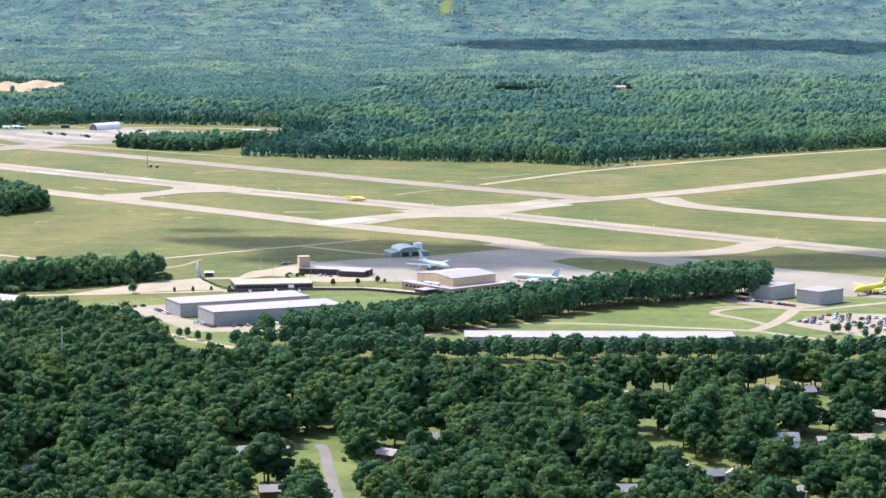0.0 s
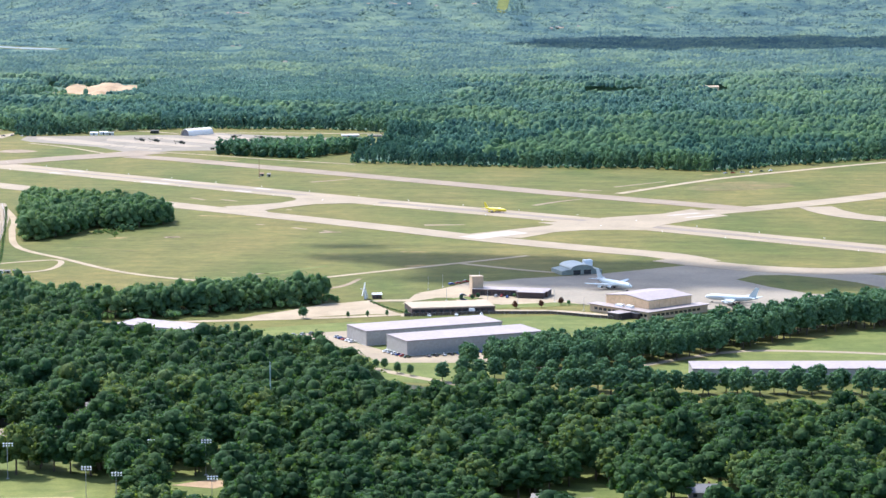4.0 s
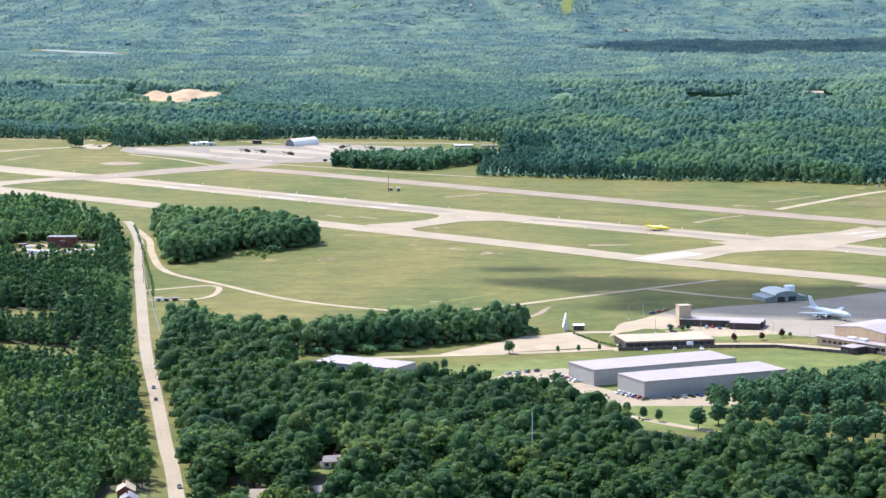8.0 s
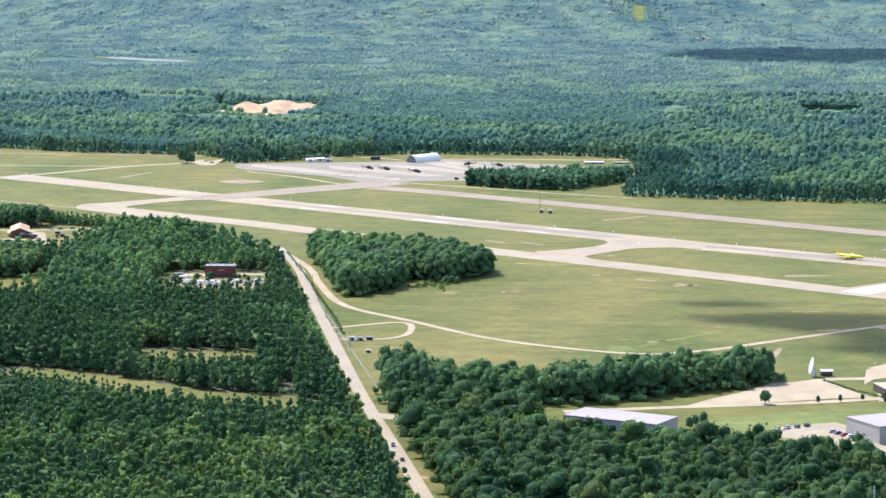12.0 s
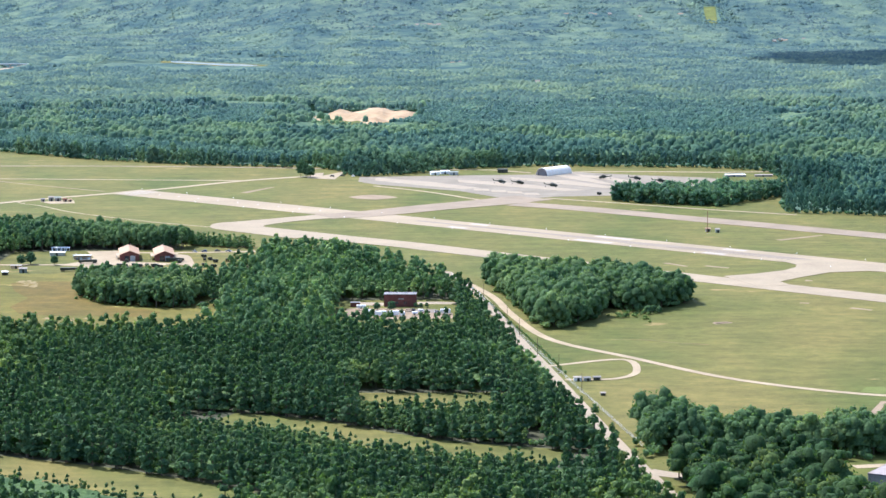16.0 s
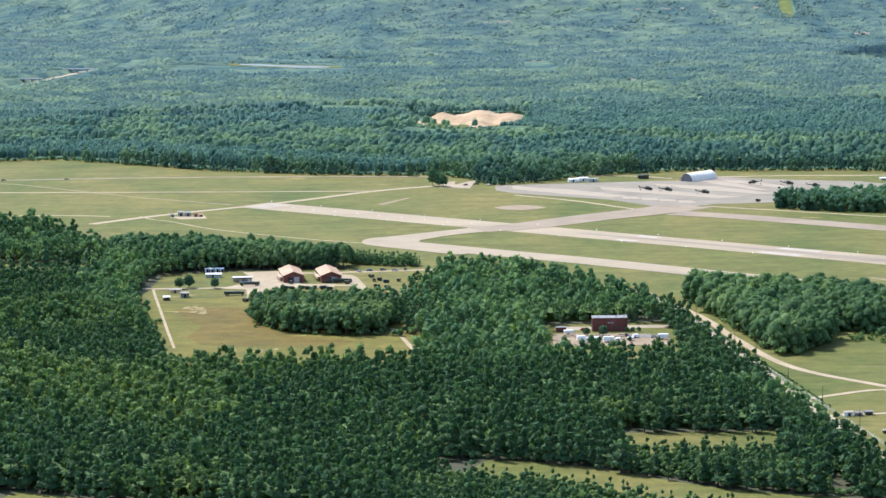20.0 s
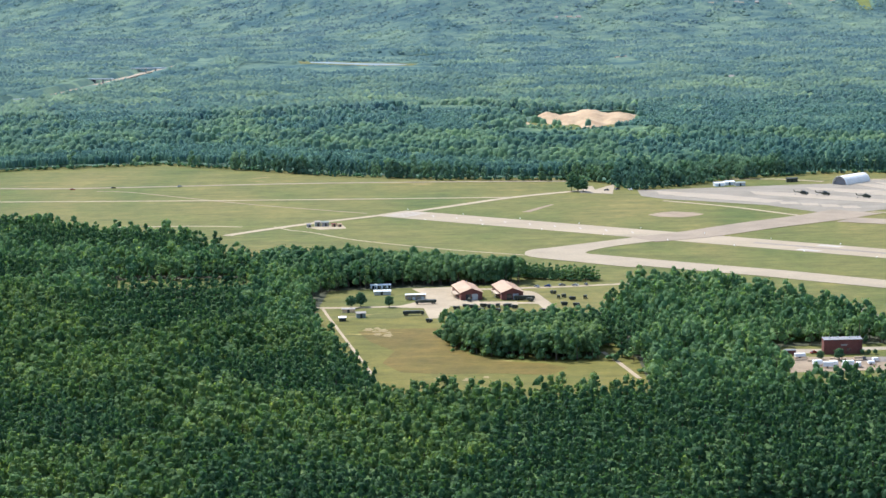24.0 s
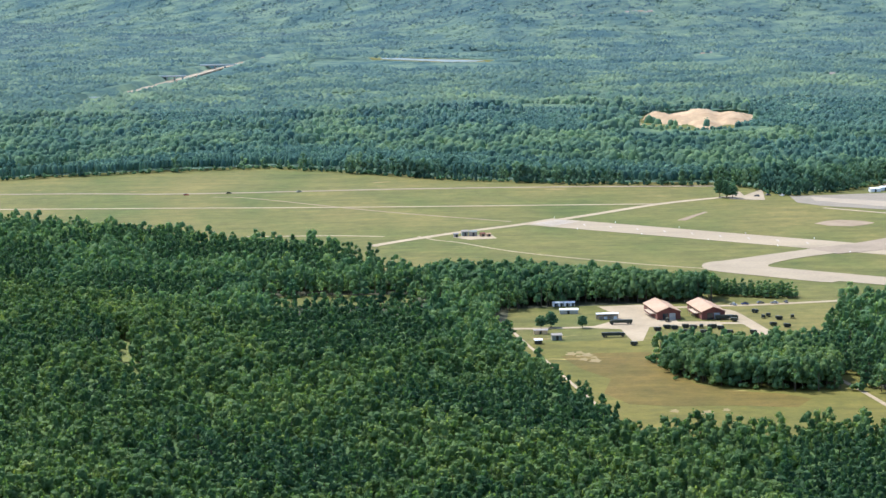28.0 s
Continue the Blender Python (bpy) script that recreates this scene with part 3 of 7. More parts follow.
patch("shed_pad", [(-712, 2432), (-700, 2442), (-688, 2440), (-685, 2422), (-702, 2418)], 0.06, GRAVEL, "pale gravel pad round sheds", "yard")
patch("gate_drive", [(-525, 2600), (-520, 2640), (-513, 2644), (-513, 2619), (-496, 2657), (-502, 2590)], 0.14, TAXIWAY, "pale drive by a gate", "road")
strip("road_spur", [(-340, 1470), (-333, 1464), (-326, 1460)], 9, 0.17, OLD_ROAD, "pale road spur", "road")
patch("taxiway_4", [(-254, 2018), (-233, 2029), (-215, 2043), (-207, 2057), (-205, 2068), (-215, 2090), (-187, 2092), (-143, 2052), (-148, 2032), (-167, 2038), (-190, 2033), (-210, 2012), (-224, 1994), (-219, 1978), (-240, 1976)], 0.23, TAXIWAY, "short flared pale link taxiway", "taxiway")
strip("taxiway_5", [(163, 2012), (170, 1978), (190, 1944), (256, 1892), (308, 1864), (481, 1787)], 25, 0.24, TAXIWAY, "pale taxiway leaving the crossing runway", "taxiway")
strip("taxiway_6", [(34, 1727), (77, 1688), (129, 1671), (176, 1688), (206, 1727), (225, 1744)], 26, 0.25, TAXIWAY, "pale link taxiway to the ramp", "taxiway")
patch("apron_1", [(-88, 1621), (-57, 1642), (-11, 1661), (52, 1705), (90, 1688), (146, 1660), (215, 1599), (369, 1495), (369, 1409), (249, 1482), (155, 1512), (52, 1520), (-23, 1540), (-57, 1581)], 0.13, RAMP, "pale concrete ramp for parked aircraft", "apron")
patch("apron_2", [(-483, 2611), (-470, 2610), (-415, 2616), (-371, 2622), (-333, 2624), (-310, 2645), (-259, 2616), (-209, 2596), (-190, 2573), (-242, 2495), (-291, 2463), (-332, 2457), (-357, 2440), (-373, 2448), (-404, 2499), (-470, 2551), (-483, 2572)], 0.13, ASPHALT, "grey asphalt helicopter ramp with pale lanes", "apron")
for outline in ([(-470, 2602), (-427, 2569), (-389, 2522), (-401, 2511), (-438, 2545), (-470, 2580)],
                [(-405, 2585), (-371, 2566), (-309, 2502), (-325, 2495), (-365, 2529), (-404, 2564)],
                [(-363, 2604), (-319, 2576), (-281, 2521), (-294, 2517), (-329, 2552), (-362, 2587)],
                [(-329, 2624), (-304, 2605), (-283, 2541), (-292, 2546), (-318, 2593)],
                [(-311, 2628), (-284, 2604), (-263, 2556), (-277, 2565), (-304, 2601)]):
    patch("apron_lane", outline, 0.2, LANE, "pale concrete parking lane", "apron")
for outline in ([(-393, 2517), (-382, 2514), (-381, 2498), (-393, 2501)], [(-380, 2506), (-369, 2503), (-369, 2488), (-380, 2490)], [(-368, 2496), (-357, 2493), (-356, 2478), (-368, 2480)], [(-355, 2485), (-345, 2483), (-344, 2467), (-356, 2470)]):
    patch("apron_panel", outline, 0.21, LANE, "small pale concrete parking panel", "apron")
patch("grass_island", [(67, 1638), (79, 1655), (98, 1656), (119, 1642), (133, 1626), (144, 1606), (125, 1571), (101, 1581), (82, 1608)], 0.17, GRASS, "grass island between taxiway and ramp", "ground")
patch("house_drive", [(-158, 1024), (-155, 1035), (-139, 1005), (-134, 964), (-147, 964)], 0.12, GRAVEL, "pale gravel drive between houses", "yard")
strip("track_1", [(-416, 2039), (-391, 1943), (-381, 1871), (-364, 1788), (-328, 1733), (-283, 1670), (-225, 1630), (-188, 1635), (-137, 1674), (-48, 1745)], 4.4, 0.12, GRAVEL, "narrow pale perimeter track", "track")
strip("track_2", [(-368, 1709), (-332, 1727), (-328, 1693), (-339, 1674), (-362, 1672)], 3.6, 0.15, GRAVEL, "pale gravel loop", "track")
strip("track_3", [(-89, 1709), (-46, 1675), (-9, 1658)], 4.5, 0.15, GRAVEL, "pale service track", "track")
strip("track_4", [(-760, 2397), (-755, 2406), (-712, 2451), (-639, 2513), (-573, 2582), (-515, 2620)], 7, 0.12, GRAVEL, "pale perimeter track", "track")
strip("track_5", [(-1460, 2762), (-1037, 2735), (-904, 2711), (-750, 2710), (-629, 2699), (-515, 2680)], 5.5, 0.13, OLD_TAXI, "straight grey perimeter road", "road")
strip("track_6", [(-1460, 2689), (-1022, 2639), (-787, 2605), (-573, 2582)], 4, 0.15, GRAVEL, "thin pale track", "track")
strip("track_7", [(30, 2102), (100, 2194), (149, 2244), (253, 2334), (384, 2426), (601, 2568)], 7, 0.12, GRAVEL, "pale track along the wood", "track")
strip("track_18", [(-314, 2646), (-247, 2646), (-192, 2639), (-140, 2645)], 5, 0.12, GRAVEL, "pale lane behind the apron", "track")
strip("track_19", [(-416, 2670), (-376, 2663), (-346, 2639)], 4, 0.12, GRAVEL, "pale lane beside small sheds", "track")
strip("track_20", [(-341, 2447), (-291, 2413), (-236, 2373), (-171, 2333)], 3.5, 0.12, GRAVEL, "faint pale track", "track")
strip("track_8", [(-470, 2539), (-429, 2495), (-390, 2436)], 3.5, 0.13, GRAVEL, "faint pale track", "track")
strip("road_1", [(-268, 936), (-284, 1057), (-304, 1215), (-313, 1275), (-328, 1383), (-346, 1509), (-367, 1682), (-383, 1814), (-396, 1933), (-412, 2027), (-417, 2041)], 5.8, 0.16, OLD_ROAD, "straight sun-bleached two-lane road", "road")
strip("road_2", [(-34, 928), (-41, 996), (-46, 1050), (-49, 1066)], 4.6, 0.12, STREET, "grey residential street", "road")
patch("bare_pad", [(-487, 2459), (-478, 2470), (-469, 2474), (-456, 2466), (-450, 2455), (-457, 2446), (-466, 2440), (-480, 2446)], 0.1, SOIL, "bare pale gravel patch", "ground")

# ---- lawns, fields, yards ----
patch("lush_spot", [(-233, 1639), (-228, 1651), (-221, 1652), (-216, 1636), (-225, 1633)], 0.05, LAWN, "lush green damp grass", "ground")
strip("lush_streak", [(-216, 1648), (-200, 1668), (-185, 1682), (-168, 1700)], 4, 0.05, LAWN, "lush green streak in the meadow", "ground")
patch("lawn_1", [(-215, 1452), (-150, 1480), (-110, 1482), (-37, 1505), (4, 1484), (-34, 1426), (-60, 1340), (-100, 1300), (-137, 1310), (-186, 1409)], 0.05, LAWN, "bright green mown lawn", "lawn")
patch("lawn_2", [(-17, 1330), (64, 1409), (121, 1460), (177, 1499), (300, 1490), (290, 1300), (151, 1314), (0, 1310)], 0.05, LAWN, "bright green mown lawn", "lawn")
patch("gravel_lot", [(-207, 1489), (-195, 1506), (-177, 1526), (-163, 1546), (-150, 1549), (-138, 1552), (-128, 1521), (-122, 1509), (-141, 1508), (-171, 1497), (-188, 1493)], 0.08, GRAVEL, "pale gravel lot", "yard")
strip("track_9", [(-260, 1477), (-215, 1486), (-154, 1497), (-118, 1508), (-84, 1519), (-40, 1518), (-10, 1500)], 6, 0.1, GRAVEL, "pale access lane", "track")
patch("yard_1", [(-114, 1586), (-103, 1598), (-81, 1636), (-72, 1630), (-82, 1600), (-96, 1584)], 0.07, GRAVEL, "pale gravel car park beside a tower", "yard")
strip("track_14", [(-152, 1545), (-135, 1556), (-115, 1560), (-95, 1584), (-84, 1590)], 7, 0.09, GRAVEL, "pale lane to the tower", "track")
patch("yard_4", [(-98, 1580), (-78, 1568), (-40, 1552), (-28, 1566), (-20, 1545), (-45, 1536), (-66, 1540), (-92, 1556)], 0.1, GRAVEL, "pale paved yard before the low buildings", "yard")
patch("yard_6", [(-122, 1542), (-115, 1581), (-95, 1611), (-82, 1628), (-81, 1589), (-67, 1567), (-110, 1568)], 0.075, GRAVEL, "pale bare yard behind the low building", "yard")
patch("yard_7", [(-81, 1573), (-38, 1577), (-17, 1561), (-20, 1540), (-40, 1553), (-81, 1554)], 0.085, GRAVEL, "pale parking lane before the tower building", "yard")
patch("yard_5", [(-122, 1500), (-118, 1530), (-100, 1545), (-76, 1545), (-70, 1510)], 0.06, GRAVEL, "pale bare ground round the low building", "yard")
patch("shrub_bed", [(-98, 1562), (-84, 1558), (-78, 1564), (-86, 1572)], 0.16, LAWN, "small grass island with shrubs", "lawn")
patch("verge", [(-76, 1528), (-45, 1533), (-25, 1541), (-36, 1550), (-74, 1540)], 0.11, LAWN, "strip of mown grass with round shrubs", "lawn")
patch("yard_2", [(-640, 2142), (-618, 2145), (-606, 2130), (-604, 2088), (-584, 2086), (-584, 2074), (-619, 2074), (-625, 2034), (-630, 2034), (-633, 2070), (-650, 2075), (-644, 2082), (-634, 2096), (-632, 2112)], 0.1, GRAVEL, "pale dusty yard between sheds", "yard")
strip("track_10", [(-700, 2084), (-686, 2078), (-656, 2077), (-624, 2079), (-600, 2080), (-580, 2080), (-570, 2073), (-562, 2032)], 5, 0.13, GRAVEL, "pale lane through the compound", "track")
strip("track_11", [(-570, 2076), (-578, 2100), (-584, 2131), (-564, 2135), (-537, 2139), (-480, 2150)], 5, 0.14, GRAVEL, "pale lane past the brick hangars", "track")
strip("track_21", [(-585, 2123), (-577, 2116), (-571, 2082), (-563, 2027)], 7, 0.15, GRAVEL, "pale wide lane from the hangars", "track")
strip("track_12", [(-620, 2137), (-604, 2134), (-584, 2131)], 5, 0.12, GRAVEL, "pale lane behind the brick hangars", "track")
patch("compound_lawn", [(-685, 2140), (-690, 2040), (-655, 2020), (-560, 2015), (-535, 2060), (-520, 2150), (-600, 2150)], 0.05, GRASS, "rough grass round the compound", "lawn")
patch("field_1", [(-688, 2035), (-676, 1954), (-663, 1874), (-648, 1800), (-600, 1788), (-534, 1788), (-534, 1898), (-545, 1976), (-600, 2036), (-640, 2040), (-664, 2035)], 0.08, BROWN_FIELD, "dry brown and green field", "field")
patch("field_brown", [(-665, 1997), (-649, 2004), (-624, 2003), (-618, 1956), (-611, 1922), (-594, 1902), (-577, 1894), (-567, 1882), (-575, 1864), (-600, 1871), (-624, 1872), (-642, 1879), (-651, 1904), (-646, 1937), (-658, 1965)], 0.1, WEEDS, "brown dry weeds in the field", "field")
strip("sand_path", [(-686, 2078), (-682, 2050), (-677, 2018), (-667, 1953), (-661, 1914), (-654, 1870)], 1.5, 0.12, GRAVEL, "sandy path along the field", "track")
for x, y, r in ((-660, 2003, 2.6), (-656, 2006, 2.0), (-653, 1999, 3.0), (-655, 1988, 2.2), (-650, 1984, 2.8), (-650, 1993, 1.6), (-657, 1997, 1.4), (-625, 1862, 2.0), (-612, 1857, 2.6), (-604, 1862, 1.6)):
    patch("bare_spot", [(x + r * k * math.cos(a), y + 1.9 * r * k * math.sin(a)) for a, k in zip(np.arange(0, 6.2, 0.57), (1, 0.7, 1.2, 0.8, 1.1, 0.6, 1.25, 0.9, 0.75, 1.1, 0.8))], 0.115, DRY_SPOT, "bare sandy spot in the field", "ground")
strip("track_13", [(-549, 1922), (-544, 1895), (-537, 1850)], 2.2, 0.12, GRAVEL, "sandy path at the field's end", "track")
patch("clearing_lawn", [(-478, 1924), (-482, 1788), (-406, 1788), (-408, 1928)], 0.045, GRASS, "rough grass in the wood clearing", "lawn")
patch("yard_3", [(-469, 1894), (-462, 1896), (-434, 1892), (-434, 1882), (-412, 1876), (-412, 1858), (-470, 1856)], 0.08, SOIL, "dusty pinkish yard with stacks and trailers", "yard")
patch("yard_8", [(-435, 1892), (-421, 1891), (-421, 1877), (-435, 1881)], 0.1, STREET, "dark paved parking strip", "yard")
strip("road_4", [(-463, 1912), (-456, 1911), (-449, 1910)], 11, 0.09, LANE, "pale drive beside the red building", "road")
strip("road_5", [(-431, 1914), (-420, 1914), (-405, 1912)], 9, 0.09, LANE, "pale drive beside the red building", "road")
strip("field_2", [(-514, 1574), (-481, 1558), (-432, 1516), (-372, 1490)], 42, 0.06, GRASS, "yellow-green grass clearing", "field")
patch("field_3", [(-457, 1640), (-449, 1564), (-388, 1568), (-384, 1640)], 0.06, GRASS, "yellow-green grass clearing", "field")
strip("field_4", [(-690, 1528), (-606, 1486), (-550, 1456), (-500, 1418)], 44, 0.06, GRASS, "yellow-green grass clearing", "field")
strip("field_5", [(-872, 2085), (-850, 1920)], 9, 0.05, LAWN, "narrow grassy ride through the wood", "field")
strip("field_6", [(-812, 2182), (-732, 2180)], 40, 0.05, GRASS, "narrow grassy ride through the wood", "field")
strip("verge_2", [(-276, 1000), (-296, 1215), (-318, 1383), (-338, 1509), (-358, 1680), (-374, 1810)], 9, 0.05, GRASS, "mown roadside verge", "lawn")
strip("verge_3", [(-285, 1000), (-309, 1215), (-334, 1383), (-352, 1509), (-373, 1682)], 7, 0.045, GRASS, "mown roadside verge", "lawn")
# the warehouse lots
patch("car_park_1", [(-182, 1426), (-170, 1444), (-148, 1452), (-140, 1440), (-149, 1424), (-118, 1376), (-97, 1379), (-70, 1388), (-62, 1376), (-80, 1356), (-128, 1357), (-150, 1402)], 0.08, TAXIWAY, "pale concrete car park beside warehouses", "car park")
patch("car_park_2", [(178, 1394), (183, 1381), (194, 1366), (224, 1337), (300, 1345), (300, 1430), (240, 1425), (213, 1427), (200, 1415)], 0.08, TAXIWAY, "pale concrete car park", "car park")
strip("drive_1", [(-60, 1345), (-23, 1338), (35, 1385), (78, 1387), (121, 1376), (158, 1365), (176, 1349), (200, 1330)], 5, 0.09, TAXIWAY, "pale concrete drive", "road")
strip("drive_2", [(158, 1365), (170, 1386), (181, 1414), (190, 1442), (194, 1452)], 7, 0.1, TAXIWAY, "pale concrete drive", "road")
strip("drive_3", [(169, 1384), (157, 1407), (147, 1419), (145, 1429), (153, 1441), (170, 1448), (190, 1441)], 5, 0.11, TAXIWAY, "pale concrete turning loop", "road")
strip("drive_4", [(186, 1437), (203, 1441), (233, 1461), (300, 1500)], 6, 0.12, TAXIWAY, "pale concrete lane past the grey halls", "road")
strip("drive_6", [(146, 1446), (160, 1451), (180, 1452)], 4, 0.115, TAXIWAY, "pale concrete spur", "road")
patch("plaza", [(158, 1490), (152, 1476), (168, 1456), (190, 1440), (200, 1447), (208, 1452), (182, 1478), (178, 1496)], 0.09, TAXIWAY, "pale concrete forecourt", "yard")
strip("drive_5", [(-140, 1352), (-120, 1326), (-100, 1305), (-84, 1290)], 5, 0.1, GRAVEL, "pale curved drive", "road")
strip("road_3", [(78, 1070), (82, 1050), (92, 1030), (100, 1015)], 5, 0.1, OLD_ROAD, "pale residential lane", "road")
patch("ball_field", [(-275, 1100), (-253, 1104), (-222, 1096), (-222, 1055), (-255, 1040), (-280, 1060)], 0.09, LAWN, "green ball field with a sandy diamond", "field")
patch("diamond", [(-262, 1066), (-234, 1068), (-226, 1056), (-240, 1042), (-262, 1046)], 0.16, SAND, "tan sand infield", "field")
patch("ball_field_2", [(-202, 1086), (-184, 1096), (-172, 1090), (-178, 1050), (-196, 1050)], 0.09, LAWN, "green ball field", "field")
patch("diamond_2", [(-200, 1088), (-186, 1098), (-176, 1092), (-184, 1082)], 0.16, SAND, "tan sand infield", "field")

# ---- woods ----
FAR_WOOD = [(-1718, 2800), (-1052, 2834), (-947, 2860), (-853, 2878), (-772, 2812), (-709, 2757), (-629, 2714), (-548, 2690), (-520, 2684), (-500, 2660), (-496, 2630), (-482, 2612), (-453, 2624), (-416, 2664), (-337, 2692), (-207, 2678), (-153, 2652), (-147, 2521), (-172, 2397), (-175, 2345), (-108, 2321), (-23, 2297), (56, 2292), (121, 2264), (151, 2295), (254, 2360), (386, 2448), (900, 2790), (900, 5000), (-630, 5000), (-1500, 5940), (-1800, 5940)]
SAND_PIT = [(-542, 3215), (-532, 3284), (-500, 3296), (-442, 3288), (-436, 3200), (-452, 3120), (-500, 3096), (-530, 3140)]
POND = [(-812, 4274), (-786, 4270), (-758, 4250), (-724, 4218), (-652, 4164), (-660, 4128), (-714, 4138), (-740, 4164), (-776, 4196), (-806, 4222)]
HIGHWAY = [(-1203, 3206), (-1150, 3380), (-1109, 3532), (-1084, 3615), (-1060, 3697), (-1037, 3812), (-1015, 3930), (-993, 4065), (-969, 4180), (-944, 4285), (-926, 4358), (-900, 4480)]
PINES = [(-447, 3300), (-200, 3420), (-60, 3290), (-100, 2960), (-200, 2920), (-315, 2950), (-434, 3060)]
PINES_2 = [(-1060, 2834), (-945, 2862), (-853, 2880), (-550, 2691), (-515, 2740), (-825, 2989), (-945, 2935)]
PINES_3 = [(-675, 3220), (-650, 3321), (-575, 3309), (-571, 3103), (-617, 3063), (-666, 3095)]
PINES_4 = [(-1000, 3390), (-868, 3321), (-854, 3212), (-970, 3240)]
strip("sand_track", [(-538, 3160), (-546, 3230), (-557, 3300)], 4, 0.14, SAND, "narrow sandy track through the forest", "track")
patch("pit_floor", SAND_PIT, 0.1, GRASS, "rough grass round the sand hill", "ground")
FAR_GAPS = [[(-8, 4664), (13, 4662), (20, 4774), (0, 4777)], [(60, 3090), (60, 3215), (132, 3205), (128, 3080)], [(198, 3090), (204, 3235), (226, 3230), (222, 3090)]]
patch("forest_floor_1", [(x, y + 22) for x, y in FAR_WOOD[:-4]] + [(900, 4330), (-630, 4330), (-1300, 5050), (-1800, 5050)], 0.06, UNDERWOOD, "shaded green underwood beneath the trees", "forest floor")


def hill_floor():
    gx, gy = np.meshgrid(np.arange(-1800, 941, 60), np.arange(4300, 6001, 40))
    v = np.stack([gx, gy, rise(gx, gy) + 2.0], -1).reshape(-1, 3)
    w = gx.shape[1]
    i = (np.arange(gx.shape[0] - 1)[:, None] * w + np.arange(w - 1)[None]).ravel()
    ob = mesh_object("forest_floor_4", v.tolist(), np.stack([i, i + 1, i + w + 1, i + w], 1).tolist(), UNDERWOOD)
    tagged(ob, "shaded green underwood on the far rise", "forest floor", kind="structure")


hill_floor()
strip("far_field", [(2, 4662), (4, 4700), (9, 4775)], 18, 3.0, LAWN, "pale green field on the far rise", "field")


def noise_field(p, size, off):
    return np.array([noise.noise((x / size, y / size, off)) for x, y in p]) * 0.9 + 0.5


def seen(p):
    """The land that is ever looked at, with a margin."""
    x, y = p[:, 0], p[:, 1]
    return (y > 890 - 1.075 * (x + 160)) & (y > 895) & (x < 0.172 * y + 15) & (x > -718 - 0.172 * (y - 788) - 25)


def canopy(name, cell, rows, fits, height, tint, leaf, label, seed, uneven=(0.8, 1.15)):
    """A leaf sheet added between the crowns so gaps look lit; rows is x0, x1, y0, y1."""
    rng = np.random.default_rng(seed)
    x0, x1, y0, y1 = rows
    gx, gy = np.meshgrid(np.arange(x0, x1, cell[0]), np.arange(y0, y1, cell[1]))
    p = np.stack([gx.ravel(), gy.ravel()], 1)
    p += rng.uniform(-0.35, 0.35, p.shape) * cell
    good = fits(p)
    z = np.where(good, height(p) * rng.uniform(*uneven, len(p)), 1.0) + rise(p[:, 0], p[:, 1])
    w, k = gx.shape[1], gx.shape[0]
    i = (np.arange(k - 1)[:, None] * w + np.arange(w - 1)[None]).ravel()
    f = np.stack([i, i + 1, i + w + 1, i + w], 1)
    f = f[good[f].all(1)]
    used = np.unique(f)
    back = np.zeros(len(p), int)
    back[used] = np.arange(len(used))
    f = back[f]
    me = bpy.data.meshes.new(name)
    me.vertices.add(len(used))
    me.vertices.foreach_set("co", np.column_stack([p, z])[used].astype(np.float32).ravel())
    me.loops.add(f.size)
    me.loops.foreach_set("vertex_index", f.astype(np.int32).ravel())
    me.polygons.add(len(f))
    me.polygons.foreach_set("loop_start", np.arange(0, f.size, 4, dtype=np.int32))
    me.polygons.foreach_set("use_smooth", np.ones(len(f), bool))
    at = me.attributes.new("tint", "FLOAT", "POINT")
    at.data.foreach_set("value", tint(p[used]).clip(0, 1).astype(np.float32))
    me.materials.append(leaf)
    me.update()
    return tagged(new(name, me), label, "trees", kind="stuff")


def roadside(p):
    """Cleared strip on the airfield's side of the highway."""
    return (near_line(p - (12, 0), HIGHWAY, 13) | near_line(p, HIGHWAY, 8)) & (p[:, 1] > 3545) & (p[:, 1] < 4372)


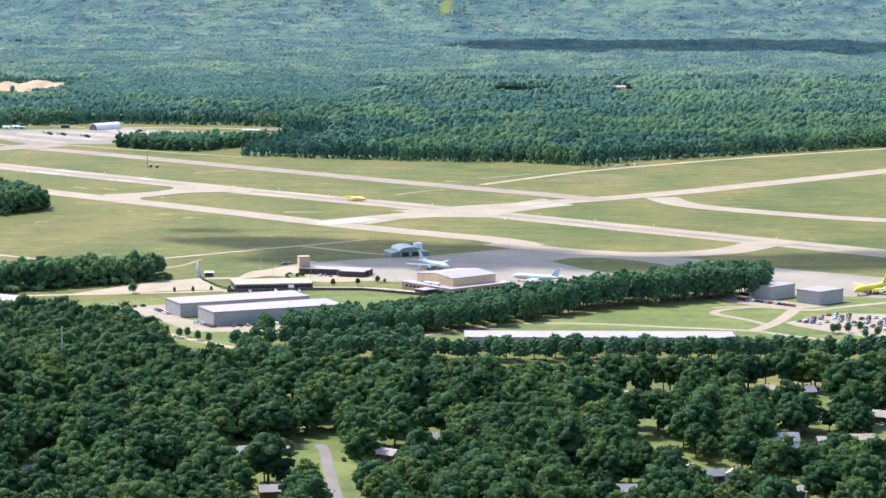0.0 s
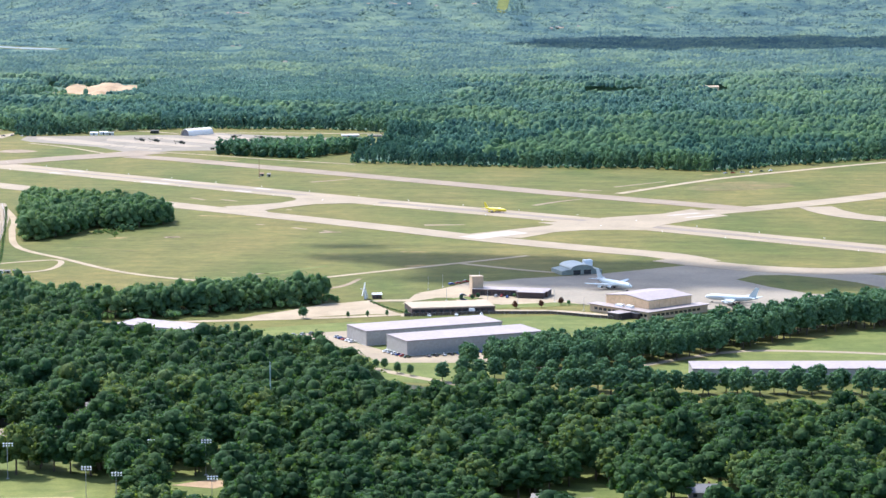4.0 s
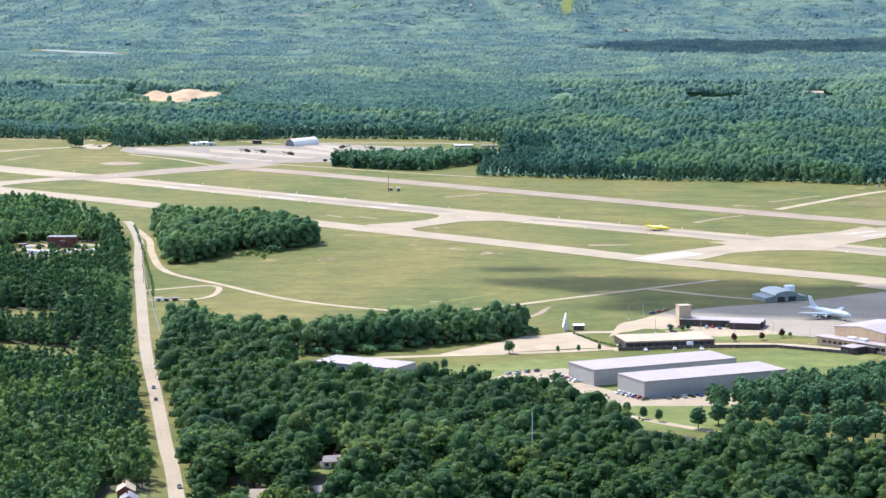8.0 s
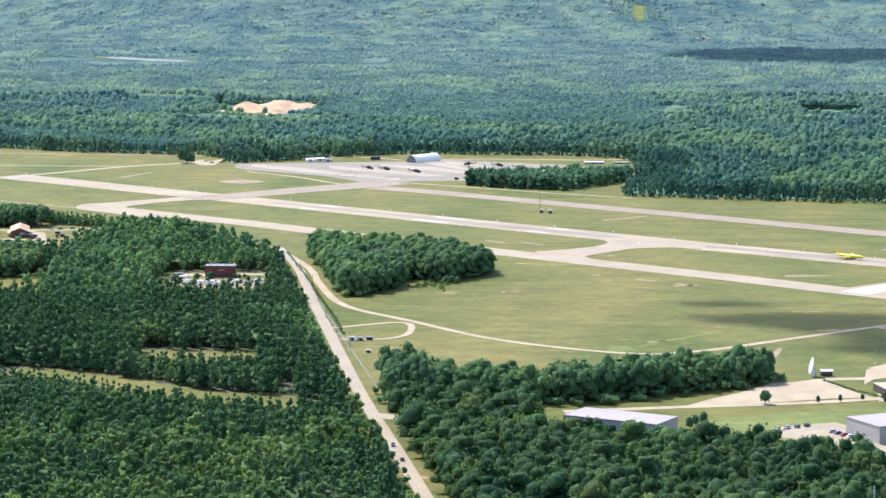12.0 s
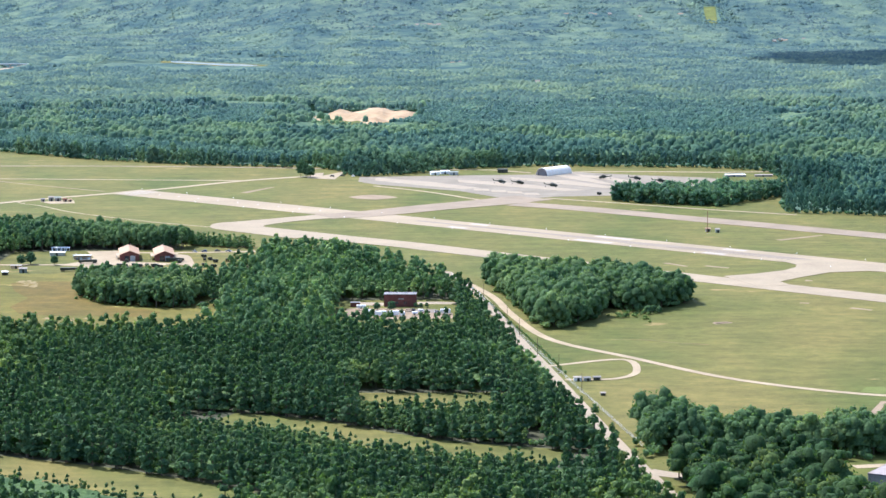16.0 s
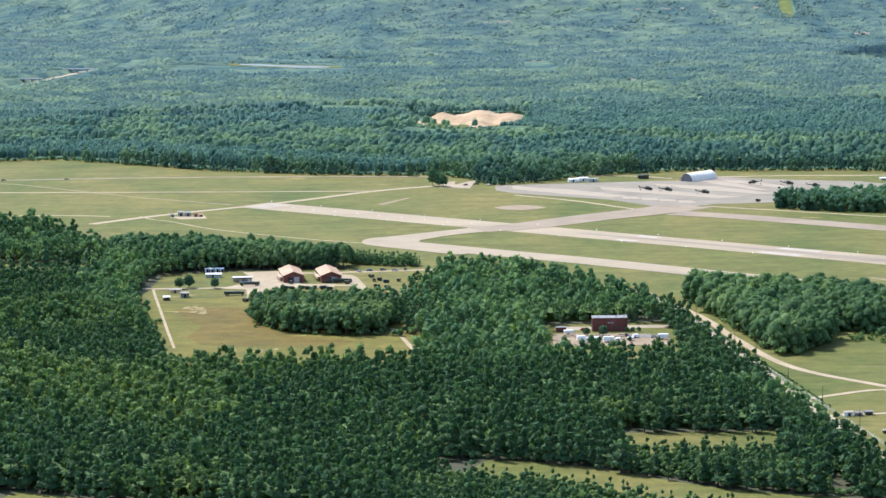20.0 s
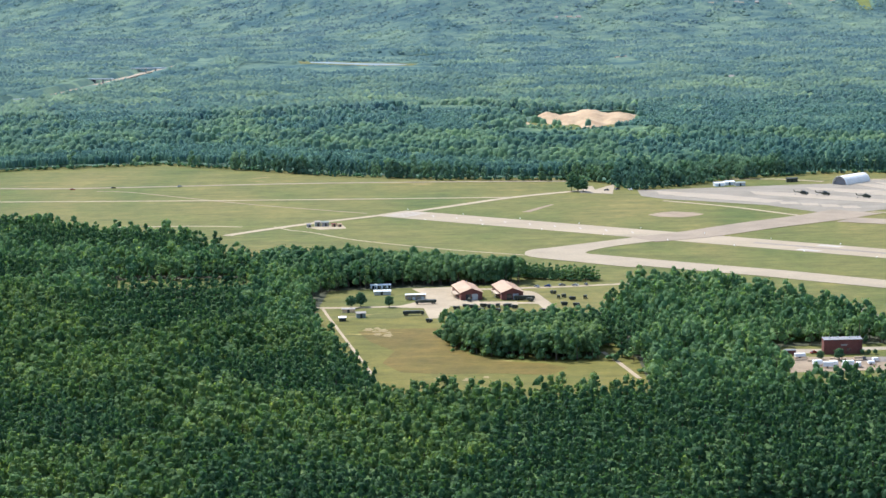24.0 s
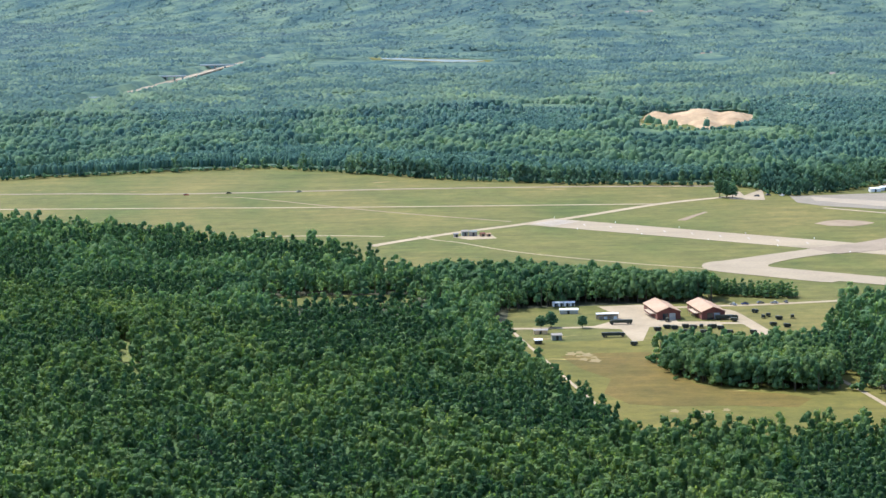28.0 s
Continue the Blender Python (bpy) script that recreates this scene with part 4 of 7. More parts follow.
def far_wood():
    near_rows = scatter(FAR_WOOD, 4.6, 12.0, 71)
    back_rows = scatter(FAR_WOOD, 5.6, 12.5, 70)
    p = np.concatenate([near_rows[near_rows[:, 1] < 3350], back_rows[back_rows[:, 1] >= 3350]])

    def free(p, roads=True):
        keep = seen(p) & ~inside(p, SAND_PIT) & ~inside(p, POND) & ~near_line(p, [(-538, 3150), (-557, 3305)], 5.5)
        if roads:
            keep &= ~roadside(p) & ~roadside(p - (9, 14)) & ~roadside(p + (10, 14)) & ~roadside(p + (14, -14))
        for gap in FAR_GAPS:
            keep &= ~inside(p, gap)
        return keep

    p = p[free(p)]
    w = p + np.stack([70 * (noise_field(p, 90, 14.0) - 0.5), 110 * (noise_field(p, 70, 17.0) - 0.5)], 1)
    planted_pine = inside(w, PINES) | inside(p, PINES_2) | inside(w, PINES_3) | inside(w, PINES_4)
    wild_pine = ~planted_pine & (noise_field(p, 210, 31.0) + 0.35 * (noise_field(p, 60, 33.0) - 0.5) > 0.6)
    rng = np.random.default_rng(72)
    h = (11.5 + 6.0 * (noise_field(p, 110, 2.0) - 0.5) + 3.0 * (noise_field(p, 35, 6.0) - 0.5) + rng.normal(0, 1.0, len(p)) * np.where(p[:, 1] > 3350, 1.0, 1.6)).clip(6, 18)
    for x0, x1, y0, y1 in ((-1022, -962, 3880, 4095), (-1054, -1010, 3700, 3900), (-942, -918, 4020, 4225), (-416, -382, 3860, 4062)):
        h *= np.where((p[:, 0] > x0) & (p[:, 0] < x1) & (p[:, 1] > y0) & (p[:, 1] < y1), 0.5, 1.0)
    h *= np.where(inside(p, [(-560, 3020), (-430, 3020), (-425, 3130), (-470, 3110), (-500, 3092), (-545, 3150)]), 0.5, 1.0)
    h *= np.where(inside(p, [(-880, 4200), (-850, 4195), (-747, 4125), (-640, 4085), (-590, 3880), (-745, 3920), (-880, 3985)]) | inside(p, [(-880, 4270), (-740, 4262), (-640, 4120), (-600, 4200), (-700, 4330), (-880, 4350)]), 0.3, 1.0)
    # Tint grows with distance, so the haze colours set in further off.
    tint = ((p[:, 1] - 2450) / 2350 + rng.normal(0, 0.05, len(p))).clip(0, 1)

    def low_trees(p):
        dip = near_line(p, [(3, 4660), (9, 4775)], 32) | near_line(p, SAND_PIT + SAND_PIT[:1], 40) | roadside(p) | inside(p, [(-900, 4330), (-590, 4330), (-560, 3860), (-760, 3860), (-900, 3950)])
        pines = inside(p, PINES) | inside(p, PINES_2) | inside(p, PINES_3) | inside(p, PINES_4)
        shore = near_line(p, POND + POND[:1], 34)
        return np.where(dip, np.where(shore | roadside(p), 0.7, 2.5), np.where(pines, 5.2, 6.9) + 1.3 * np.clip((p[:, 1] - 3300) / 1200, 0, 1) + 5.0 * (noise_field(p, 110, 2.0) - 0.5) + np.where(p[:, 1] > 3400, 2.0, 0.0) * (noise_field(p, 24, 8.0) - 0.5))

    # The sheet's tint follows distance too, for the same painted haze.
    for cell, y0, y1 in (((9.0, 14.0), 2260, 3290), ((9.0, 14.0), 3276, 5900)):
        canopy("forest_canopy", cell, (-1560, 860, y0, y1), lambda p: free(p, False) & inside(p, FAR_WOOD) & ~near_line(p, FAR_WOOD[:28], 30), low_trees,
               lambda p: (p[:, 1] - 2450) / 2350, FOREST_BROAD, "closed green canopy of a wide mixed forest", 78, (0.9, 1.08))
    edge = near_line(p, FAR_WOOD[:28], 42) & (p[:, 1] < 3000)
    far = p[:, 1] > 3350
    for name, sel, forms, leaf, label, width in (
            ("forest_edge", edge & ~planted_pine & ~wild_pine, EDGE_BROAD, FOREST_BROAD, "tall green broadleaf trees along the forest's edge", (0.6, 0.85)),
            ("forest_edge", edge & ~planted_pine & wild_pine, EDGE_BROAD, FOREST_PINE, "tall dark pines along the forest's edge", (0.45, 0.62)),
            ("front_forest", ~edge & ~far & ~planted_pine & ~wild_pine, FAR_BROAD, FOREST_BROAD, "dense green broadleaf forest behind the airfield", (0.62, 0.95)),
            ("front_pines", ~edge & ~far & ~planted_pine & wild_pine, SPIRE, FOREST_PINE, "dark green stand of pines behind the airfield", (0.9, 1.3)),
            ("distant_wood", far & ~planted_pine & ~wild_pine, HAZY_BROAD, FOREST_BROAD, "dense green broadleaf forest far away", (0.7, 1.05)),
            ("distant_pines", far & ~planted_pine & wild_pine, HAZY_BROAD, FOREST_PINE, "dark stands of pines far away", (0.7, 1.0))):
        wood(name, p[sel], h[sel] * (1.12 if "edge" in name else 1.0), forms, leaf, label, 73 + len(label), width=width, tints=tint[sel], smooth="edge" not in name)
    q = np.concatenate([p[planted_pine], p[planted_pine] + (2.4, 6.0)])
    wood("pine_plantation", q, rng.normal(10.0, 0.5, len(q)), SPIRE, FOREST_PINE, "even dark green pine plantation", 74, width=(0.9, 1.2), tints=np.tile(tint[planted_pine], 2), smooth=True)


far_wood()

ISLAND = [(-294, 2428), (-268, 2405), (-218, 2386), (-160, 2462), (-163, 2483), (-218, 2464), (-283, 2457)]
WOOD_1 = [(-394, 2014), (-382, 1938), (-367, 1825), (-352, 1828), (-337, 1860), (-331, 1894), (-311, 1881), (-283, 1914), (-283, 1933), (-302, 1967), (-330, 1986), (-365, 2001)]
WOOD_2 = [(-337, 1505), (-302, 1505), (-262, 1493), (-231, 1505), (-183, 1534), (-160, 1551), (-163, 1565), (-206, 1553), (-232, 1538), (-269, 1519), (-307, 1539), (-337, 1551)]
WOOD_3 = [(-283, 905), (-294, 1057), (-313, 1215), (-322, 1275), (-337, 1383), (-356, 1509), (-376, 1682), (-392, 1814), (-405, 1924), (-424, 2001), (-440, 2023), (-477, 2090), (-521, 2100), (-545, 2070), (-560, 2060), (-575, 2150), (-588, 2155), (-627, 2166), (-669, 2216), (-733, 2238), (-782, 2336), (-848, 2392), (-922, 2452), (-1002, 2513), (-1290, 2706), (-1460, 2706), (-1460, 905)]
WOOD_4 = [(-272, 905), (-290, 1140), (-297, 1215), (-322, 1400), (-332, 1455), (-309, 1475), (-275, 1462), (-219, 1426), (-186, 1366), (-141, 1320), (-104, 1290), (-70, 1215), (-20, 1196), (40, 1190), (86, 1194), (168, 1206), (344, 1226), (344, 905)]
TOWN_LINE = 1215
CLEARINGS = [
    [(-694, 2090), (-690, 2030), (-677, 1954), (-664, 1872), (-650, 1800), (-600, 1786), (-532, 1786), (-532, 1872), (-540, 1896), (-562, 1897), (-579, 1901), (-597, 1910), (-611, 1923), (-620, 1946), (-624, 1978), (-614, 1992), (-556, 1986), (-530, 2060), (-520, 2130), (-560, 2150), (-655, 2150), (-690, 2130)],
    [(-474, 1922), (-478, 1792), (-408, 1792), (-410, 1926)],
    [(-458, 1640), (-450, 1586), (-390, 1590), (-386, 1636)],
    [(-142, 1400), (-94, 1375), (-92, 1225), (-128, 1225)],
    [(-270, 1480), (-278, 1388), (-215, 1362), (-180, 1372), (-160, 1345), (-140, 1330), (-140, 1480)],
    [(-282, 1104), (-222, 1100), (-214, 1050), (-212, 985), (-262, 985), (-282, 1035)],
    [(-204, 1094), (-182, 1100), (-176, 1015), (-196, 1015)],
]
# houses: x, y, turn, length, roof (0 grey, 1 pale, 2 white, 3 tan)
HOUSES = [(-152, 1024, 8, 9, 2), (-151, 1000, 8, 11, 0), (-76, 1040, 20, 9, 1), (-64, 1050, -15, 10, 1), (-7, 1066, 0, 11, 0), (-21, 1036, -35, 9, 1), (81, 1160, -30, 13, 2), (100, 1166, 10, 8, 1), (143, 1182, 5, 8, 3), (159, 1177, 15, 10, 0), (184, 1119, -30, 10, 1), (136, 1067, 0, 13, 0)]
HOUSES += [(166, 1064, 4, 13, 3), (140, 1041, 30, 9, 1), (110, 1000, 75, 9, 2), (101, 998, 10, 9, 0), (66, 970, 0, 10, 0), (88, 1037, 15, 6, 1), (153, 1066, 5, 6, 1), (128, 970, 5, 9, 1), (-62, 968, 12, 9, 1), (-271, 1170, 4, 12, 3), (-247, 1180, 30, 8, 1), (-400, 1238, 5, 9, 3)]
HOUSES += [(-318, 1183, 94, 9, 3), (-315, 1166, 94, 9, 0), (-312, 1149, 94, 9, 1), (-309, 1132, 94, 9, 3), (-306, 1114, 94, 9, 0), (-397, 1218, 5, 8, 0), (-273, 1254, 20, 7, 1), (-246, 1233, 15, 8, 2)]


PINE_PLOT = [(-615, 1590), (-605, 1690), (-580, 1752), (-548, 1760), (-500, 1765), (-410, 1780), (-382, 1640), (-440, 1655), (-540, 1612)]
PINE_RIM = [(-640, 1500), (-500, 1640), (-380, 1650), (-335, 1400), (-420, 1380), (-640, 1440)]
HEDGES = [[(-408, 2017), (-400, 1966), (-392, 1915), (-384, 1858), (-376, 1802), (-368, 1745), (-361, 1687)], [(-139, 1553), (-130, 1530), (-118, 1508)]]


def clear_of(p, margin_lines):
    keep = np.ones(len(p), bool)
    for c in CLEARINGS:
        keep &= ~inside(p, c)
    for line, reach in margin_lines:
        keep &= ~near_line(p, line, reach)
    for hx, hy, _, size, _ in HOUSES:
        keep &= ~((np.abs(p[:, 0] - hx) < size * 0.6 + 3.5) & (p[:, 1] - hy > -54) & (p[:, 1] - hy < 10))
    return keep


def woods():
    rng = np.random.default_rng(81)
    p = scatter(ISLAND, 4.2, 6.0, 82)
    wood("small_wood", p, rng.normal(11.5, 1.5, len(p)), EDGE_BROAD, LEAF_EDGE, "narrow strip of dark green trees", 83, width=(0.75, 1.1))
    for k, outline in enumerate((WOOD_1, WOOD_2)):
        p = scatter(outline, 4.2, 5.0, 84 + k)
        wood("small_wood", p, rng.normal((13.4, 12.4)[k], 1.9, len(p)), NEAR_BROAD, LEAF_COPSE, "dense dark green wood beside the meadow", 86 + k, width=(0.75, 1.1), smooth=True)
    lines = [([(-514, 1574), (-481, 1558), (-432, 1516), (-372, 1490)], 19), ([(-690, 1528), (-606, 1486), (-550, 1456), (-500, 1418)], 21), ([(-381, 1545), (-380, 1470)], 4),
             ([(-872, 2060), (-852, 1940)], 4.0), ([(-802, 2186), (-770, 2176), (-740, 2184)], 15), ([(-550, 1926), (-544, 1895), (-536, 1840)], 4.5), ([(-1460, 2660), (-560, 2160)], 1)]
    p = scatter(WOOD_3, 4.7, 5.7, 91)
    p = p[seen(p) & clear_of(p, lines)]
    edge = p[:, 1] + 1.075 * (p[:, 0] + 160) - 963
    close = edge < 420

    def free(q):
        return inside(q, WOOD_3) & seen(q) & clear_of(q, lines) & clear_of(q + (0, 9), lines) & clear_of(q - (0, 9), lines) & ~near_line(q, WOOD_3[:24], 9) & ~near_line(q, [(-540, 1890), (-531, 1820)], 22) & ~near_line(q, [(-815, 2190), (-730, 2178)], 30) & ~inside(q, [(-820, 2172), (-720, 2172), (-712, 2075), (-800, 2075)]) & ~inside(q, [(-640, 1960), (-560, 1870), (-515, 1870), (-515, 2040), (-640, 2040)])

    canopy("wood_canopy", (4.0, 5.0), (-1300, -284, 905, 2600), free, lambda q: np.where(inside(q, [(-470, 1640), (-390, 1640), (-340, 1400), (-440, 1400), (-560, 1500), (-560, 1560)]), 0.5, 1.0) * 6.0 + 3.2 * (noise_field(q, 60.0, 9.0) - 0.5),
           lambda q: 0.1 + 0.3 * noise_field(q, 20.0, 3.0), LEAF_NEAR, "added leaf sheet that brightens gaps between the crowns", 79)
    w = p + 30 * np.stack([noise_field(p, 40, 21.0) - 0.5, noise_field(p, 40, 22.0) - 0.5], 1)
    pine = (noise_field(p, 90.0, 5.0) > 0.66) | inside(w, PINE_PLOT) | inside(w, PINE_RIM)
    drift = 3.2 * (noise_field(p, 60.0, 9.0) - 0.5)
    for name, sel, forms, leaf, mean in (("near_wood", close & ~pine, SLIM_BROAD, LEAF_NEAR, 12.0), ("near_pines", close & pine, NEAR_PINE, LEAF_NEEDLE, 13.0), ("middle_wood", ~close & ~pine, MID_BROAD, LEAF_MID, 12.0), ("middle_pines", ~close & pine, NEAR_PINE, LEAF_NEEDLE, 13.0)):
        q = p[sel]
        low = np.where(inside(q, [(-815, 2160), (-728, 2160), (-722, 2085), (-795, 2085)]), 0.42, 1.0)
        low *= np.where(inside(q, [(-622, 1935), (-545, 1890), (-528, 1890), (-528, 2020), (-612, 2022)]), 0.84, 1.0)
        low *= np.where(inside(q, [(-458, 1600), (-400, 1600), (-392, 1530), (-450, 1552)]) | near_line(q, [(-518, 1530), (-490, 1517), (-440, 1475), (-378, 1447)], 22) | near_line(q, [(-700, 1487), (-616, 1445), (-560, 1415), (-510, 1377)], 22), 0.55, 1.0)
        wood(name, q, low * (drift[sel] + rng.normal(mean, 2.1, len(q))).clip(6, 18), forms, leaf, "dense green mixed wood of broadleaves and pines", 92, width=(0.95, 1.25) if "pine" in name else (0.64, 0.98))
    p = scatter(WOOD_4, 6.2, 7.4, 95)
    p = p[seen(p) & (p[:, 1] > TOWN_LINE - 20) & clear_of(p, [])]
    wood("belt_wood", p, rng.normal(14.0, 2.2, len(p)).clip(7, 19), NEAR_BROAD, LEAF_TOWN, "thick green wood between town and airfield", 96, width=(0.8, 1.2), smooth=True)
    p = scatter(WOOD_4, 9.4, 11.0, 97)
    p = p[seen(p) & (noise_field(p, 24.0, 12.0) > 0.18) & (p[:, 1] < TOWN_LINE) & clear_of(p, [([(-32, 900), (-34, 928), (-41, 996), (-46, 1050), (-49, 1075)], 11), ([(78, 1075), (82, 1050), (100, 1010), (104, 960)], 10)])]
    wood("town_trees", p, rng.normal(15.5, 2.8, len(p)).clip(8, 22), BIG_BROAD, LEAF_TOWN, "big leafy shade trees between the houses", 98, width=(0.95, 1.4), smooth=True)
    q = scatter([(-619, 1948), (-610, 1926), (-596, 1914), (-579, 1905), (-553, 1901), (-549, 1950), (-558, 1982), (-612, 1988), (-621, 1976)], 4.0, 4.8, 108)
    wood("field_belt", q, rng.normal(10.8, 1.2, len(q)), NEAR_BROAD, LEAF_NEAR, "dense dark green belt of trees along the field", 109, width=(0.8, 1.1), smooth=True)
    q = np.concatenate([scatter([(-460, 1604), (-384, 1604), (-372, 1512), (-450, 1552)], 3.6, 4.4, 110), scatter([(-560, 1566), (-490, 1536), (-440, 1494), (-376, 1466), (-376, 1430), (-444, 1462), (-494, 1500), (-560, 1530)], 3.6, 4.4, 111)])
    q = q[clear_of(q, lines)]
    wood("low_wood", q, rng.normal(6.0, 0.8, len(q)), MID_BROAD, LEAF_NEAR, "low dense green growth between grass clearings", 112, width=(0.95, 1.3), smooth=True)
    row = np.array([np.array(a) + (np.array(b) - a) * u for a, b in (((-590, 2188), (-570, 2169)), ((-570, 2169), (-540, 2156))) for u in np.arange(0, 1, 0.03)])
    row = np.concatenate([row + rng.normal(0, 1.5, row.shape), row + (3, 6) + rng.normal(0, 1.5, row.shape)])
    wood("young_pines", row, rng.uniform(4.5, 8, len(row)), NEAR_PINE, LEAF_MID, "dense row of young dark green trees", 104, width=(1.2, 1.6))
    shrubs = np.concatenate([scatter(WOOD_1, 9, 9, 99), scatter(WOOD_2, 8, 8, 100)])
    shrubs[:, 1] -= 9
    hedge = np.array([np.array(a) + (np.array(b) - a) * u for line in HEDGES for a, b in zip(line, line[1:]) for u in np.arange(0, 1, 0.028)])
    hedge += rng.normal(0, 0.5, hedge.shape)
    wood("hedge", hedge, rng.uniform(0.6, 1.1, len(hedge)), BUSH, LEAF_COPSE, "dark overgrown hedge along a ditch", 102)
    tuft = rng.normal((-316, 1872), (6, 11), (46, 2))
    wood("thicket", tuft, rng.uniform(0.8, 2.6, len(tuft)), BUSH, LEAF_NEAR, "lush green thicket of low bushes", 103)
    rim = [FAR_WOOD[:28], WOOD_3[5:12], WOOD_3[17:24], CLEARINGS[0][1:8], CLEARINGS[0][8:16], WOOD_1 + WOOD_1[:1], WOOD_2 + WOOD_2[:1], [(-530, 1602), (-470, 1580), (-421, 1538), (-365, 1510)], [(-546, 1562), (-492, 1538), (-443, 1496), (-380, 1470)], [(-452, 1586), (-406, 1586)], [(-700, 1504), (-616, 1462), (-560, 1432), (-510, 1394)], [(-680, 1552), (-596, 1510), (-540, 1480), (-490, 1442)]]
    brush = np.array([np.array(a) + (np.array(b) - a) * u for line in rim for a, b in zip(line, line[1:]) for u in np.arange(0, 1, 4.5 / max(5.0, math.dist(a, b)))])
    brush = brush[seen(brush)] + rng.normal(0, 1.6, (int(seen(brush).sum()), 2)) + (0, 2.5)
    off = brush[:, 1] > 2240
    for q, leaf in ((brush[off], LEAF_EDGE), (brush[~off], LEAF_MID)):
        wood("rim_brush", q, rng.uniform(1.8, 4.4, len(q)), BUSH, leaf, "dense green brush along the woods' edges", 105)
    q = scatter([(-700, 2156), (-624, 2154), (-590, 2148), (-572, 2162), (-600, 2190), (-627, 2196), (-669, 2222), (-733, 2242)], 4.4, 5.2, 106)
    wood("small_wood", q, rng.normal(12.0, 1.5, len(q)), NEAR_BROAD, LEAF_COPSE, "dense dark green wood behind the brick hangars", 107, width=(0.75, 1.05), smooth=True)
    wood("undergrowth", shrubs, rng.uniform(3, 5.5, len(shrubs)), BUSH, LEAF_MID, "low bushes along the edge of the wood", 101)


woods()
patch("forest_floor_2", [(x, y) for x, y in WOOD_4], 0.04, LITTER, "leaf litter in a shade-dark tone under the trees", "forest floor")
patch("town_lawn", [(-272, 905), (-290, 1140), (-292, 1200), (-100, 1192), (344, 1200), (344, 905)], 0.045, LAWN, "shaded lawns between the houses", "lawn")
patch("forest_floor_3", [(-283, 1010)] + WOOD_3[1:-1] + [(-1460, 2270)], 0.03, LITTER, "leaf litter in a shade-dark tone under the trees", "forest floor")


# ---- buildings ----
def block(name, x, y, turn, long, deep, high, wall, roof, label, category="building", parapet=0.3, group=""):
    """A plain hall: front corner at x, y; the long side runs along turn, the short side back from it."""
    b = thing(name, x, y, 0, turn, label, category, group)
    part("wall", one_box(0, long, 0, deep, -0.3, high, 0.05), wall, b)
    part("roof", one_box(-0.12, long + 0.12, -0.12, deep + 0.12, high + 0.004, high + parapet, 0.06), roof, b)
    return b


def row_of(b, name, mat, spots, size, label=""):
    """Alike boxes set on a building: spots are centres, size is full width, depth, height."""
    for x, y, z in spots:
        part(name, one_box(x - size[0] / 2, x + size[0] / 2, y - size[1] / 2, y + size[1] / 2, z - size[2] / 2, z + size[2] / 2, 0.02), mat, b, label)


def warehouse(x, y, turn, long, deep, high, label):
    b = block("warehouse", x, y, turn, long, deep, high, WALL_GREY, ROOF_WHITE, label, "warehouse")
    part("plinth", prism([(-0.15, -0.2), (deep + 0.15, -0.2), (deep + 0.15, 0.35), (-0.15, 0.35)], (-0.15, long + 0.15)), CONCRETE, b, "pale concrete base strip")
    part("parapet", one_box(-0.2, long + 0.2, -0.2, -0.05, high - 0.2, high + 0.38, 0.02), ROOF_WHITE, b)
    part("parapet", one_box(-0.2, -0.05, 0, deep + 0.2, high - 0.2, high + 0.38, 0.02), ROOF_WHITE, b)
    return b


CONCRETE = surface("cast_concrete", (0.36, 0.35, 0.33), (0.44, 0.43, 0.41), 0.1, 1.5, 0.85)
warehouse(-137, 1405, 25, 73, 24, 7.0, "long grey metal warehouse with a flat white roof")
warehouse(-117, 1375, 25, 72, 24, 7.0, "long grey metal warehouse with a white roof by cars")
warehouse(181, 1476, 44, 20.5, 16, 7.0, "cubic grey metal hall with a flat white roof")
warehouse(205, 1457, 44, 20.5, 16, 7.0, "cubic grey metal hall beside a car park")
warehouse(11, 1302, 0, 132, 21, 6.1, "very long low grey warehouse with a flat white roof")
warehouse(-262, 1431, -30, 42, 20, 7.0, "grey metal warehouse standing among trees")


def gable_hall(name, x, y, turn, wide, deep, eave, ridge, wall, roof, label, category, door=None):
    """A hall with its gable front at y = 0 and its ridge running back along y."""
    b = thing(name, x, y, 0, turn, label, category)
    part("wall", prism([(0, -0.3), (wide, -0.3), (wide, eave), (wide / 2, ridge), (0, eave)], (0, deep), "y"), wall, b)
    for sgn, a0, a1 in ((0, -0.5, wide / 2), (1, wide / 2, wide + 0.5)):
        k = (ridge - eave) / (wide / 2)
        z0, z1 = (eave - 0.5 * k, ridge) if sgn == 0 else (ridge, eave - 0.5 * k)
        part("roof", prism([(a0, z0 + 0.05), (a1, z1 + 0.05), (a1, z1 + 0.3), (a0, z0 + 0.3)], (-0.6, deep + 0.6), "y"), roof, b)
    if door:
        for k, (x0, x1, h, mat) in enumerate(door):
            part("door", one_box(x0, x1, -0.12, 0.02, 0.0, h, 0.02), mat, b)
    return b


for hx, hy in ((-613.5, 2094), (-592, 2092)):
    b = gable_hall("brick_hangar", hx, hy, 8, 11.5, 31, 3.9, 6.1, BRICK, ROOF_ORANGE, "red brick hangar with a tan metal gable roof", "hangar", [(2.6, 5.4, 3.2, GLASS_DARK), (6.0, 9.0, 3.2, STEEL)])
    row_of(b, "window", GLASS_DARK, [(-0.02, 4 + 4.4 * k, 2.6) for k in range(6)], (0.12, 1.6, 1.2))
    part("canopy", one_box(-2.4, -0.1, 6, 20, 2.4, 2.6, 0.02), ROOF_TAN, b)
    row_of(b, "post", STEEL, [(-2.2, 7 + 4 * k, 1.2) for k in range(4)], (0.16, 0.16, 2.4))


